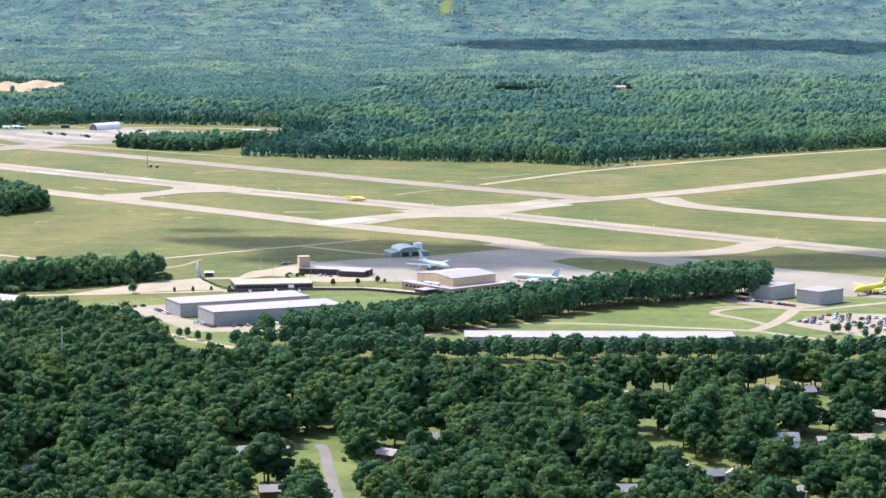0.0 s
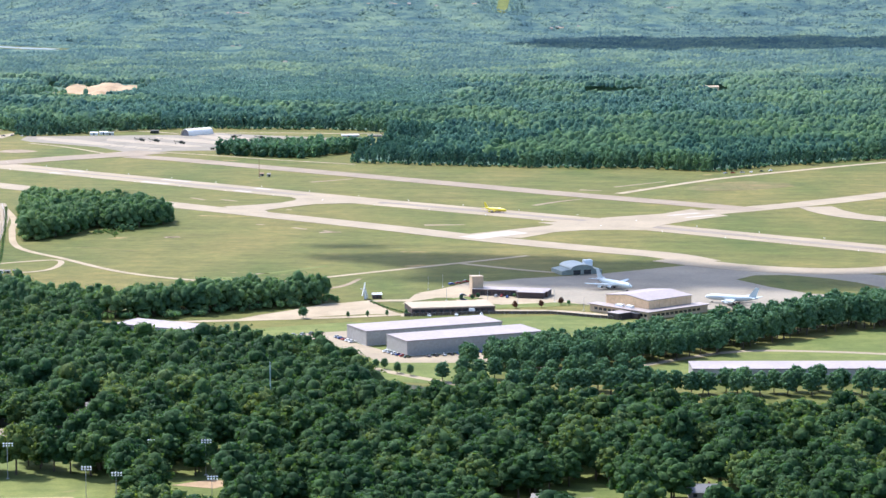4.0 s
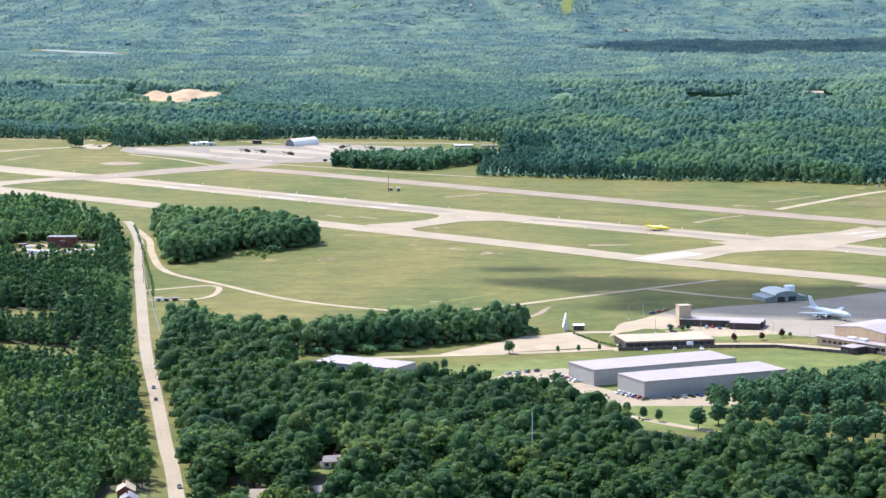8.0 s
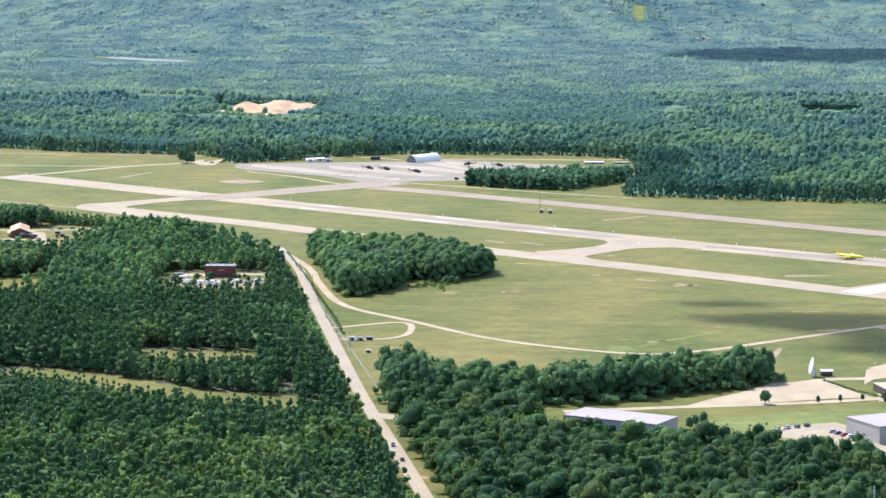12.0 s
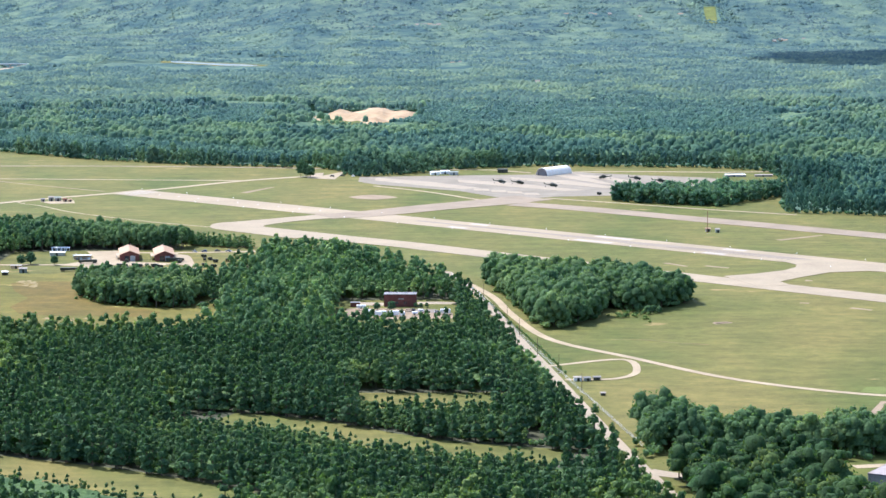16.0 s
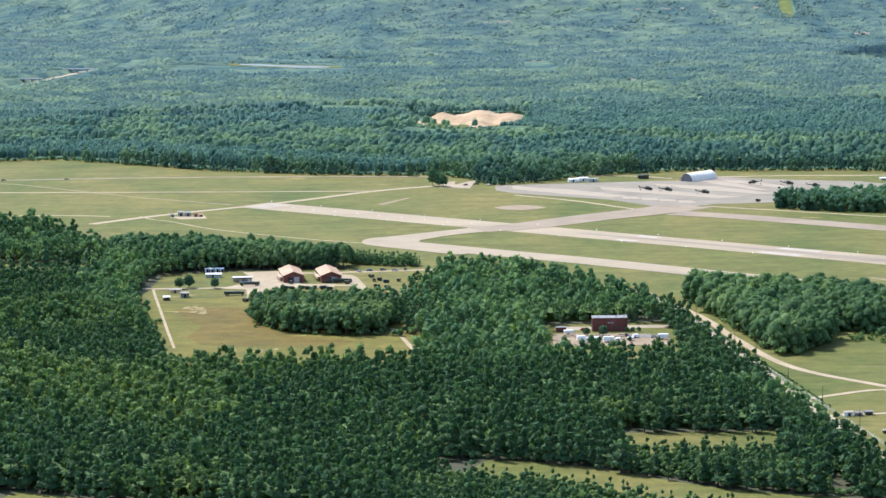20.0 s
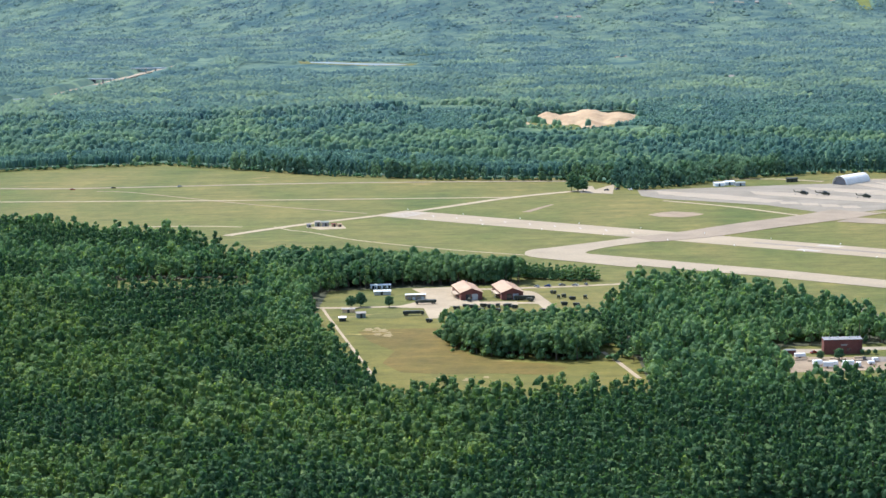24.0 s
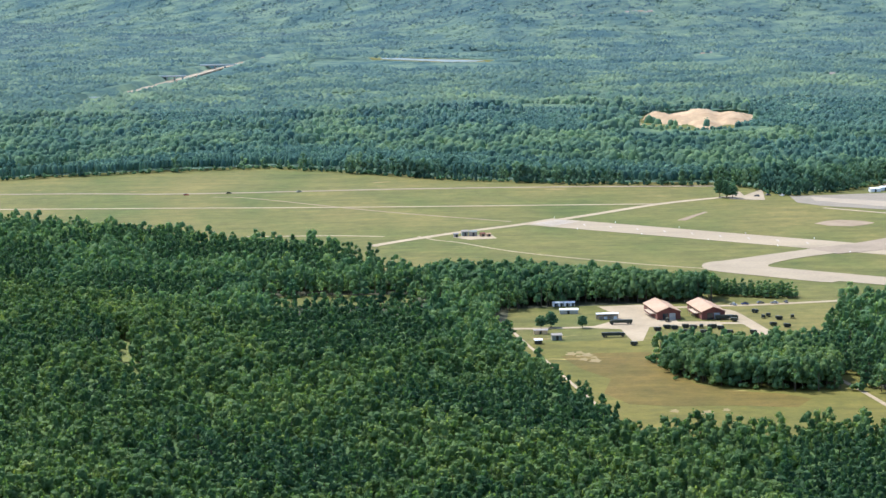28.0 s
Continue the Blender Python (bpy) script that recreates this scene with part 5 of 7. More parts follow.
def big_hangar():
    """White-roofed hangar with a lower wing wrapped round two sides."""
    b = thing("hangar", 6, 1496, 0, 41, "beige aircraft hangar with a white roof and low wings", "hangar")
    part("wall", prism([(0, 2.0), (31, 2.0), (31, 8.4), (15.5, 10.0), (0, 8.4)], (0, 32)), BEIGE, b)
    for y0, y1, z0, z1 in ((-0.4, 15.5, 8.4, 10.0), (15.5, 31.4, 10.0, 8.4)):
        part("roof", prism([(y0, z0 + 0.05), (y1, z1 + 0.05), (y1, z1 + 0.35), (y0, z0 + 0.35)], (-0.5, 32.5)), ROOF_WHITE, b)
    part("low_wing", one_box(-6, 37, -7, -0.02, -0.3, 3.9, 0.05), TAN_BRICK, b)
    part("low_wing", one_box(-7, -0.02, -7.0 + 0.02, 36, -0.3, 3.9, 0.05), TAN_BRICK, b)
    part("low_roof", one_box(-7, 38, -8, -0.1, 3.94, 4.3, 0.05), ROOF_WHITE, b)
    part("low_roof", one_box(-8, -0.1, -7.9, 37, 3.93, 4.28, 0.05), ROOF_WHITE, b)
    row_of(b, "door_panel", BEIGE, [(2 + 4.0 * k, -0.1, 6.1) for k in range(8)], (3.7, 0.2, 4.0))
    row_of(b, "window", GLASS_DARK, [(-7.05, -5 + 3.3 * k, 2.1) for k in range(12)], (0.14, 2.4, 1.4))
    row_of(b, "window", GLASS_DARK, [(-3 + 3.3 * k, -7.05, 2.1) for k in range(11)], (2.4, 0.14, 1.4))
    row_of(b, "roof_unit", PAINT_WHITE, [(-3.5, 10, 4.9), (-3.6, 17, 4.8)], (2.4, 4.5, 1.3))
    k = thing("annex", -10, 1487, 0, 41, "low dark brick annex with a flat white roof", "building")
    part("wall", one_box(0, 9, 0, 8, -0.3, 3.0, 0.05), DARK_BRICK, k)
    part("roof", one_box(-0.4, 9.4, -0.4, 8.4, 3.02, 3.4, 0.05), ROOF_WHITE, k)
    part("wall", one_box(9.02, 20, -5, 3, -0.3, 2.8, 0.05), DARK_BRICK, k)
    part("roof", one_box(9.06, 20.4, -5.4, 3.4, 2.82, 3.1, 0.05), ROOF_GREY, k)


big_hangar()


def old_hangar():
    """Dull blue hangar with an arched roof between two lean-tos and a taller end."""
    b = thing("blue_hangar", -26, 1658, 0, 18, "dull blue-grey hangar with an arched roof", "hangar")
    b.scale = (0.8, 0.8, 0.64)
    arch = [(0, -0.3), (17, -0.3), (17, 5.2)] + [(8.5 + 8.5 * math.cos(a), 5.2 + 3.6 * math.sin(a)) for a in np.linspace(0.2, 2.94, 9)] + [(0, 5.2)]
    part("wall", prism(arch, (0, 24), "y"), PAINT_PALE_BLUE, b)
    part("roof", prism([(8.5 + 8.8 * math.cos(a), 5.25 + 3.9 * math.sin(a)) for a in np.linspace(0.15, 2.99, 10)] + [(8.5 + 8.5 * math.cos(a), 5.2 + 3.6 * math.sin(a)) for a in np.linspace(2.99, 0.15, 10)], (-0.4, 24.4), "y"), PAINT_GREYBLUE, b)
    part("lean_to", prism([(-7, -0.3), (-0.02, -0.3), (-0.02, 5.0), (-7, 3.6)], (1, 22), "y"), PAINT_PALE_BLUE, b)
    part("lean_to", prism([(17.02, -0.3), (24, -0.3), (24, 3.6), (17.02, 5.0)], (1, 22), "y"), PAINT_PALE_BLUE, b)
    part("end_tower", one_box(19, 25, 22.05, 27, -0.3, 9.0, 0.05), PAINT_WHITE, b)
    row_of(b, "door", GLASS_DARK, [(4.5, -0.03, 2.2), (12.5, -0.03, 2.2)], (5.5, 0.1, 4.2))


PAINT_GREYBLUE = surface("pale_blue_roof", (0.3888, 0.4, 0.3542), (0.4644, 0.47, 0.414), 0.15, 1.0, 0.5)
old_hangar()


def office_row():
    b = block("low_building", -116, 1506, 11, 44, 22, 3.3, DARK_BRICK, ROOF_TAN, "low dark brick building with a tan gravel roof", parapet=0.25)
    part("fascia", one_box(-0.3, 44.3, -0.3, -0.14, 2.9, 3.6, 0.02), ROOF_TAN, b)
    row_of(b, "window", GLASS_DARK, [(2.5 + 3.2 * k, -0.04, 1.6) for k in range(13)], (2.3, 0.12, 1.5))
    part("entrance", one_box(30, 33, -1.6, -0.06, -0.2, 2.6, 0.03), PAINT_WHITE, b)
    c = block("low_building", -84, 1578, -14, 42, 11, 3.2, DARK_BRICK, ROOF_WHITE, "low dark brick building with a white roof beside a tower", parapet=0.3)
    row_of(c, "window", GLASS_DARK, [(6 + 3.4 * k, -0.04, 1.5) for k in range(10)], (2.4, 0.12, 1.4))
    part("wing", one_box(26, 41, -5.5, -0.02, -0.3, 3.1, 0.05), DARK_BRICK, c)
    part("wing_roof", one_box(25.7, 41.4, -5.8, -0.14, 3.12, 3.42, 0.05), ROOF_WHITE, c)
    t = thing("control_tower", -84, 1581, 0, 14, "square tan brick tower over a low building", "tower")
    part("shaft", one_box(0, 6.4, 0, 5.5, -0.3, 9.4, 0.08), TAN_BRICK, t)
    part("cap", one_box(-0.2, 6.6, -0.2, 5.7, 9.42, 9.75, 0.05), ROOF_TAN, t)
    part("aerial", rod(bmesh.new(), (5, 3, 9.7), (5, 3, 12.2), 0.07, 0.04), STEEL, t)
    row_of(t, "pilaster", TAN_BRICK, [(0.3, -0.06, 4.6), (3.2, -0.06, 4.6), (6.1, -0.06, 4.6)], (0.5, 0.16, 9.2))


office_row()


def red_building():
    b = block("red_building", -449, 1901, -1, 17.5, 8, 6.6, BRICK, ROOF_GREY, "dark red building with a flat roof in a wood clearing", parapet=0.25)
    row_of(b, "rib", BRICK, [(0.1 + 1.91 * k, -0.06, 3.2) for k in range(10)], (0.22, 0.16, 6.4))
    row_of(b, "coping", CONCRETE, [(8.75, -0.1, 6.75)], (18, 0.3, 0.3), "pale coping")
    row_of(b, "sign", ROOF_PALE, [(9.2, -0.18, 4.3)], (3.0, 0.08, 0.7), "pale sign")
    row_of(b, "window", GLASS_DARK, [(7.2, -0.03, 2.2), (11.4, -0.03, 2.2)], (1.6, 0.1, 1.4))
    row_of(b, "roof_vent", STEEL, [(3, 4, 7.2), (7, 5, 7.1), (12, 3.5, 7.2), (16, 5, 7.1)], (0.7, 0.7, 0.7))
    s = thing("shed", -467, 1900, 0, 0, "small dark red shed with a flat roof", "shed")
    part("wall", one_box(0, 5, 0, 3.5, -0.2, 2.2, 0.03), BRICK, s)
    part("roof", one_box(-0.2, 5.2, -0.2, 3.7, 2.22, 2.5, 0.03), ROOF_GREY, s)


red_building()


FABRIC = surface("cream_white_fabric", (0.74, 0.68, 0.6), (0.82, 0.76, 0.68), 0.3, 2.0, 0.6)


def arch_hall():
    """Long white fabric hall with a round roof."""
    b = thing("arched_shelter", -342, 2619, 0, -42, "white fabric shelter with a round roof", "shelter")
    arc = [(6 * math.cos(a) + 6, 6.3 * math.sin(a)) for a in np.linspace(0, math.pi, 15)]
    inner = [(5.75 * math.cos(a) + 6, 6.0 * math.sin(a)) for a in np.linspace(math.pi, 0, 15)]
    part("skin", prism(arc + inner, (0, 31), "y"), FABRIC, b, "white fabric skin")
    part("end_wall", prism([(6 + 5.7 * math.cos(a), 5.95 * math.sin(a)) for a in np.linspace(0.02, math.pi - 0.02, 13)], (1.6, 1.8), "y"), ROOF_GREY, b, "shaded grey end wall")
    for k in range(7):
        rib = [(6.08 * math.cos(a) + 6, 6.38 * math.sin(a)) for a in np.linspace(0, math.pi, 13)]
        rib += [(5.98 * math.cos(a) + 6, 6.28 * math.sin(a)) for a in np.linspace(math.pi, 0, 13)]
        part("rib", prism(rib, (0.2 + 5 * k, 0.5 + 5 * k), "y"), PAINT_WHITE, b)


arch_hall()


def small_hall(name, x, y, turn, wide, deep, high, wall, roof, label, category="shed"):
    b = thing(name, x, y, 0, turn, label, category)
    part("wall", prism([(0, -0.2), (deep, -0.2), (deep, high), (deep / 2, high * 1.25), (0, high)], (0, wide)), wall, b)
    k = high * 0.25 / (deep / 2)
    part("roof", prism([(-0.3, high - 0.3 * k + 0.03), (deep / 2, high * 1.25 + 0.03), (deep / 2, high * 1.25 + 0.22), (-0.3, high - 0.3 * k + 0.22)], (-0.3, wide + 0.3)), roof, b)
    part("roof", prism([(deep / 2 + 0.01, high * 1.25 + 0.03), (deep + 0.3, high - 0.3 * k + 0.03), (deep + 0.3, high - 0.3 * k + 0.22), (deep / 2 + 0.01, high * 1.25 + 0.22)], (-0.3, wide + 0.3)), roof, b)
    part("door", one_box(wide * 0.4, wide * 0.4 + 1.2, -0.08, 0.02, 0, min(2.1, high * 0.9), 0.01), GLASS_DARK, b)
    return b


SHEDS = [(-660, 2120, 0, 9, 3.5, 2.0, STEEL, PAINT_WHITE), (-675, 2060, 0, 6.5, 3, 1.8, BEIGE, ROOF_PALE), (-667, 2041, 8, 4.6, 3.2, 2.4, PAINT_PALE_BLUE, ROOF_PALE), (-675.5, 2031, 4, 3.4, 3, 1.9, OLIVE, PAINT_WHITE)]
SHEDS += [(-662.5 + 2.9 * k, 2145, 2, 2.3, 2.3, 1.8, PAINT_WHITE, PAINT_WHITE) for k in range(4)]
SHEDS += [(-711, 2432, 10, 2.5, 2.5, 1.8, ROOF_PALE, ROOF_GREY), (-706, 2436, 10, 3.5, 3, 2.8, PAINT_PALE_BLUE, ROOF_PALE), (-701.5, 2435, 10, 4.5, 3, 2.6, ROOF_PALE, PAINT_PALE_BLUE), (-695, 2432, 10, 3, 2.5, 1.8, ROOF_ORANGE, BRICK), (-691, 2431, 10, 2.5, 2, 1.6, ROOF_ORANGE, ROOF_ORANGE)]
SHEDS += [(-426, 2623, 10, 7, 5, 2.2, PAINT_WHITE, PAINT_WHITE), (-418, 2630, 10, 7, 5, 2.2, PAINT_WHITE, PAINT_WHITE), (-411, 2622, 10, 7, 5, 2.2, STEEL, PAINT_PALE_BLUE), (-358, 1668, 5, 3.5, 2.5, 1.6, PAINT_WHITE, ROOF_PALE), (-353.5, 1668, 5, 3, 2.5, 1.4, PAINT_PALE_BLUE, ROOF_GREY), (-349, 1670, 5, 3, 2, 1.4, OLIVE, ROOF_GREY)]
SHEDS += [(198, 3195, 0, 18, 12, 6.0, BEIGE, ROOF_TAN), (-348, 1631, 5, 2, 1.5, 1.2, OLIVE, ROOF_PALE), (-243, 2236, 8, 3, 2.5, 1.9, ROOF_PALE, ROOF_ORANGE), (-237, 2231, 8, 2.6, 2.2, 2.1, PAINT_PALE_BLUE, ROOF_PALE), (-192, 2602, 2, 16, 6, 1.5, ROOF_PALE, PAINT_WHITE), (-168, 2603, 2, 14, 5, 1.2, ROOF_PALE, ROOF_PALE), (-372, 2640, 5, 8, 4, 2.6, OLIVE, OLIVE), (405, 2520, -20, 60, 20, 6, PAINT_WHITE, PAINT_WHITE), (-138, 1564, 6, 5, 3, 2.3, DARK_BRICK, PAINT_WHITE)]
for x, y, turn, wide, deep, high, wall, roof in SHEDS:
    small_hall("shed", x, y, turn, wide, deep, high, wall, roof, "small weathered shed with a shallow %s roof" % {"white_paint": "white", "pale_shingle_roof": "pale", "grey_shingle_roof": "grey"}.get(roof.name, "coloured"))

ROOFS = (ROOF_GREY, ROOF_PALE, ROOF_WHITE, ROOF_TAN)
ROOF_WORDS = ("grey shingle", "pale shingle", "white", "tan")


def house(x, y, turn, size, roof):
    b = thing("house", x, y, 0, turn, "small one-storey house with a %s gable roof among trees" % ROOF_WORDS[roof], "house", "houses in the town")
    deep, eave, ridge = size * 0.66, 2.7, 2.7 + size * 0.2
    w, d = size / 2, deep / 2
    wall = (PAINT_WHITE, BRICK, ROOF_PALE)[int(abs(x) + y) % 3]
    part("wall", prism([(-d, -0.3), (d, -0.3), (d, eave), (0, ridge), (-d, eave)], (-w, w)), wall, b)
    k = (ridge - eave) / d
    part("roof", prism([(-d - 0.5, eave - 0.5 * k + 0.04), (0, ridge + 0.04), (0, ridge + 0.28), (-d - 0.5, eave - 0.5 * k + 0.28)], (-w - 0.4, w + 0.4)), ROOFS[roof], b)
    part("roof", prism([(0.01, ridge + 0.04), (d + 0.5, eave - 0.5 * k + 0.04), (d + 0.5, eave - 0.5 * k + 0.28), (0.01, ridge + 0.28)], (-w - 0.4, w + 0.4)), ROOFS[roof], b)
    for wx in (-w * 0.6, w * 0.55):
        part("window", one_box(wx - 0.7, wx + 0.7, -d - 0.06, -d + 0.02, 1.0, 2.2, 0.02), GLASS_DARK, b)
    part("door", one_box(-0.5, 0.5, -d - 0.06, -d + 0.02, 0.0, 2.05, 0.02), BRICK, b)
    part("chimney", one_box(w * 0.3, w * 0.3 + 0.7, 0.3, 0.9, eave, ridge + 0.8, 0.03), BRICK, b)


for h in HOUSES:
    house(*h)
for x, y, *_ in HOUSES:
    patch("garden", [(x - 7, y + 6), (x + 7, y + 6), (x + 8, y - 9), (x + 5, y - 17), (x - 6, y - 16), (x - 8, y - 6)], 0.07, LAWN, "small mown garden", "lawn")


# ---- aircraft ----
def lathe(profile, sides=14, squash=1.0):
    """A body of revolution along x; profile is (x, radius, height of centre)."""
    bm = bmesh.new()
    rings = []
    for x, r, z in profile:
        rings.append([bm.verts.new((x, r * math.cos(2 * math.pi * k / sides), z + squash * r * math.sin(2 * math.pi * k / sides))) for k in range(sides)])
    for a, b in zip(rings, rings[1:]):
        for k in range(sides):
            bm.faces.new((a[k], a[(k + 1) % sides], b[(k + 1) % sides], b[k]))
    bm.faces.new(rings[0])
    bm.faces.new(rings[-1])
    for f in bm.faces:
        f.smooth = len(f.verts) == 4
    return bm


def slab(corners, thick):
    """A thin wing-like plate from four corners, tapered at its edges."""
    bm = bmesh.new()
    c = [Vector(p) for p in corners]
    n = (c[1] - c[0]).cross(c[3] - c[0]).normalized() * thick / 2
    top, low = [bm.verts.new(p + n) for p in c], [bm.verts.new(p - n) for p in c]
    bm.faces.new(top)
    bm.faces.new(low[::-1])
    for k in range(4):
        bm.faces.new((top[k], top[(k + 1) % 4], low[(k + 1) % 4], low[k]))
    return bm


def airliner(x, y, turn, body, accent, label, scale=1.0, category="aircraft"):
    """Four-engined or twin jet, nose along +x."""
    b = thing("aircraft", x, y, 0, turn, label, category)
    b.scale = (scale,) * 3
    part("fuselage", lathe([(-18.5, 0.25, 4.9), (-16, 0.8, 4.7), (-11, 1.6, 4.2), (-6, 1.95, 3.9), (10, 1.95, 3.9), (14, 1.8, 3.85), (16.5, 1.25, 3.6), (17.8, 0.6, 3.4), (18.2, 0.15, 3.3)]), body, b)
    for s in (-1, 1):
        part("wing", slab([(4.5, 1.6 * s, 3.1), (-3.5, 1.6 * s, 3.1), (-8.2, 17.5 * s, 4.2), (-6.2, 17.5 * s, 4.2)], 0.45), body, b)
        part("tailplane", slab([(-13.2, 0.8 * s, 4.8), (-16.6, 0.8 * s, 4.8), (-18.6, 6.2 * s, 5.3), (-17.2, 6.2 * s, 5.3)], 0.25), body, b)
        for ex, ey in ((2.2, 5.4), (-1.8, 10.2)):
            e = part("engine", lathe([(2.0, 0.75, 0), (1.6, 0.85, 0), (-0.6, 0.8, 0), (-2.0, 0.45, 0)], 12), accent, b)
            e.location = (ex, ey * s, 2.1)
            part("intake", lathe([(2.02, 0.68, 0), (2.06, 0.68, 0)], 12), BLACK, e)
        for wx in (-2.4, -3.8):
            part("main_wheel", rod(bmesh.new(), (wx, 2.6 * s - 0.4, 0.6), (wx, 2.6 * s + 0.4, 0.6), 0.6, sides=12), BLACK, b)
        part("gear_leg", rod(bmesh.new(), (-3.1, 2.6 * s, 0.6), (-3.1, 2.2 * s, 3.2), 0.18), STEEL, b)
    part("fin", slab([(-11.5, 0, 5.6), (-16.6, 0, 5.2), (-19.0, 0, 11.6), (-16.4, 0, 11.6)], 0.35), accent, b)
    part("nose_wheel", rod(bmesh.new(), (13.5, -0.3, 0.45), (13.5, 0.3, 0.45), 0.45, sides=12), BLACK, b)
    part("nose_leg", rod(bmesh.new(), (13.5, 0, 0.5), (13.5, 0, 2.4), 0.13), STEEL, b)
    part("windscreen", one_box(15.4, 16.9, -0.85, 0.85, 4.05, 4.55, 0.08), GLASS_DARK, b)
    return b


PAINT_YELLOW = surface("yellow_paint", (0.62, 0.5, 0.03), (0.7, 0.56, 0.05), 0.3, 2.0, 0.4)
PALE_GREY = surface("pale_grey_paint", (0.44, 0.49, 0.5), (0.52, 0.57, 0.58), 0.3, 2.0, 0.4)
airliner(-5, 1601, -55, PALE_GREY, PALE_GREY, "pale grey four-engined tanker jet parked on the ramp", 0.86)
airliner(54, 1543, 150, PALE_GREY, PALE_GREY, "pale grey four-engined jet parked behind the hangar", 0.84)
airliner(240, 1503, 226, PAINT_YELLOW, PAINT_YELLOW, "yellow cargo jet parked on the ramp", 0.9)
airliner(-63, 1981, -41, PAINT_YELLOW, PAINT_YELLOW, "yellow cargo jet on the runway", 0.55)


def helicopter(x, y, turn):
    b = thing("helicopter", x, y, 0, turn, "dark olive military helicopter on the ramp", "helicopter", "helicopters on the ramp")
    part("cabin", lathe([(3.4, 0.3, 1.1), (2.8, 0.75, 1.2), (1.4, 1.0, 1.3), (-1.4, 1.0, 1.4), (-2.6, 0.6, 1.7)], 10), OLIVE, b)
    part("tail_boom", lathe([(-2.4, 0.5, 1.75), (-6.6, 0.18, 2.0)], 8), OLIVE, b)
    part("tail_fin", slab([(-5.9, 0, 1.9), (-6.7, 0, 1.9), (-7.4, 0, 3.4), (-6.8, 0, 3.4)], 0.14), OLIVE, b)
    part("stabiliser", slab([(-6.0, -1.3, 1.9), (-6.7, -1.3, 1.9), (-6.7, 1.3, 1.9), (-6.0, 1.3, 1.9)], 0.1), OLIVE, b)
    part("engine_cowl", one_box(-2.0, 1.0, -0.8, 0.8, 2.2, 2.85, 0.2), OLIVE, b)
    part("mast", rod(bmesh.new(), (-0.2, 0, 2.8), (-0.2, 0, 3.3), 0.14), STEEL, b)
    for a in (0.4, 1.97, 3.54, 5.11):
        part("rotor_blade", slab([(-0.2 + 0.3 * math.cos(a) - 0.16 * math.sin(a), 0.3 * math.sin(a) + 0.16 * math.cos(a), 3.3), (-0.2 + 0.3 * math.cos(a) + 0.16 * math.sin(a), 0.3 * math.sin(a) - 0.16 * math.cos(a), 3.3), (-0.2 + 6.2 * math.cos(a) + 0.16 * math.sin(a), 6.2 * math.sin(a) - 0.16 * math.cos(a), 3.1), (-0.2 + 6.2 * math.cos(a) - 0.16 * math.sin(a), 6.2 * math.sin(a) + 0.16 * math.cos(a), 3.1)], 0.06), BLACK, b)
    for wx, wy in ((2.0, 0.9), (2.0, -0.9), (-6.0, 0)):
        part("wheel", rod(bmesh.new(), (wx, wy - 0.14, 0.3), (wx, wy + 0.14, 0.3), 0.3, sides=10), BLACK, b)
        part("strut", rod(bmesh.new(), (wx, wy, 0.3), (wx * 0.97, wy * 0.8, 1.5), 0.08), STEEL, b)
    return b


first = helicopter(-371, 2556, -20)
for x, y, turn in ((-357, 2548, -18), (-332, 2527, -15), (-264, 2579, -20), (-290, 2590, 160), (-247, 2560, -10)):
    copy_thing(first, pose(x, y, 0.15, 0, 0, turn))
first.location.z = 0.15


# ---- cars and lorries ----
def car(name, x, y, turn, paint, label, category="car", group="parked cars"):
    b = thing(name, x, y, 0.1, turn, label, category, group)
    b.scale = (0.9,) * 3
    part("body", prism([(-2.1, 0.35), (2.1, 0.35), (2.15, 0.75), (1.15, 0.95), (-1.6, 0.98), (-2.1, 0.85)], (-0.85, 0.85), "y"), paint, b)
    part("cabin", prism([(-1.5, 0.97), (1.05, 0.95), (0.45, 1.42), (-1.15, 1.42)], (-0.72, 0.72), "y"), GLASS_DARK, b)
    part("car_roof", one_box(-1.1, 0.4, -0.7, 0.7, 1.424, 1.48, 0.02), paint, b)
    for wx in (-1.3, 1.3):
        for wy in (-0.78, 0.78):
            part("wheel", rod(bmesh.new(), (wx, wy - 0.1, 0.31), (wx, wy + 0.1, 0.31), 0.31, sides=10), BLACK, b)
    return b


PAINTS = [("white", PAINT_WHITE), ("black", BLACK)]
for word, rgb in (("silver", (0.4, 0.42, 0.44)), ("red", (0.35, 0.03, 0.025)), ("blue", (0.03, 0.07, 0.24)), ("grey", (0.14, 0.14, 0.15)), ("dark green", (0.03, 0.07, 0.04))):
    PAINTS.append((word, surface("car_paint_" + word.replace(" ", "_"), tuple(0.85 * c for c in rgb), rgb, 0.4, 2.0, 0.25, 0.0, 0.5)))
CARS = [car("car", 0, 0, 0, mat, "%s car parked in the open" % word) for word, mat in PAINTS]
car_rng = random.Random(7)
placed = []


def park(x, y, turn):
    k = car_rng.choices(range(len(CARS)), (3, 4, 4, 4, 4, 4, 1))[0]
    m = pose(x, y, 0.1, 0, 0, turn + car_rng.uniform(-4, 4))
    if k not in placed:
        placed.append(k)
        CARS[k].matrix_basis = m @ Matrix.Diagonal((0.9, 0.9, 0.9, 1))
    else:
        copy_thing(CARS[k], m)


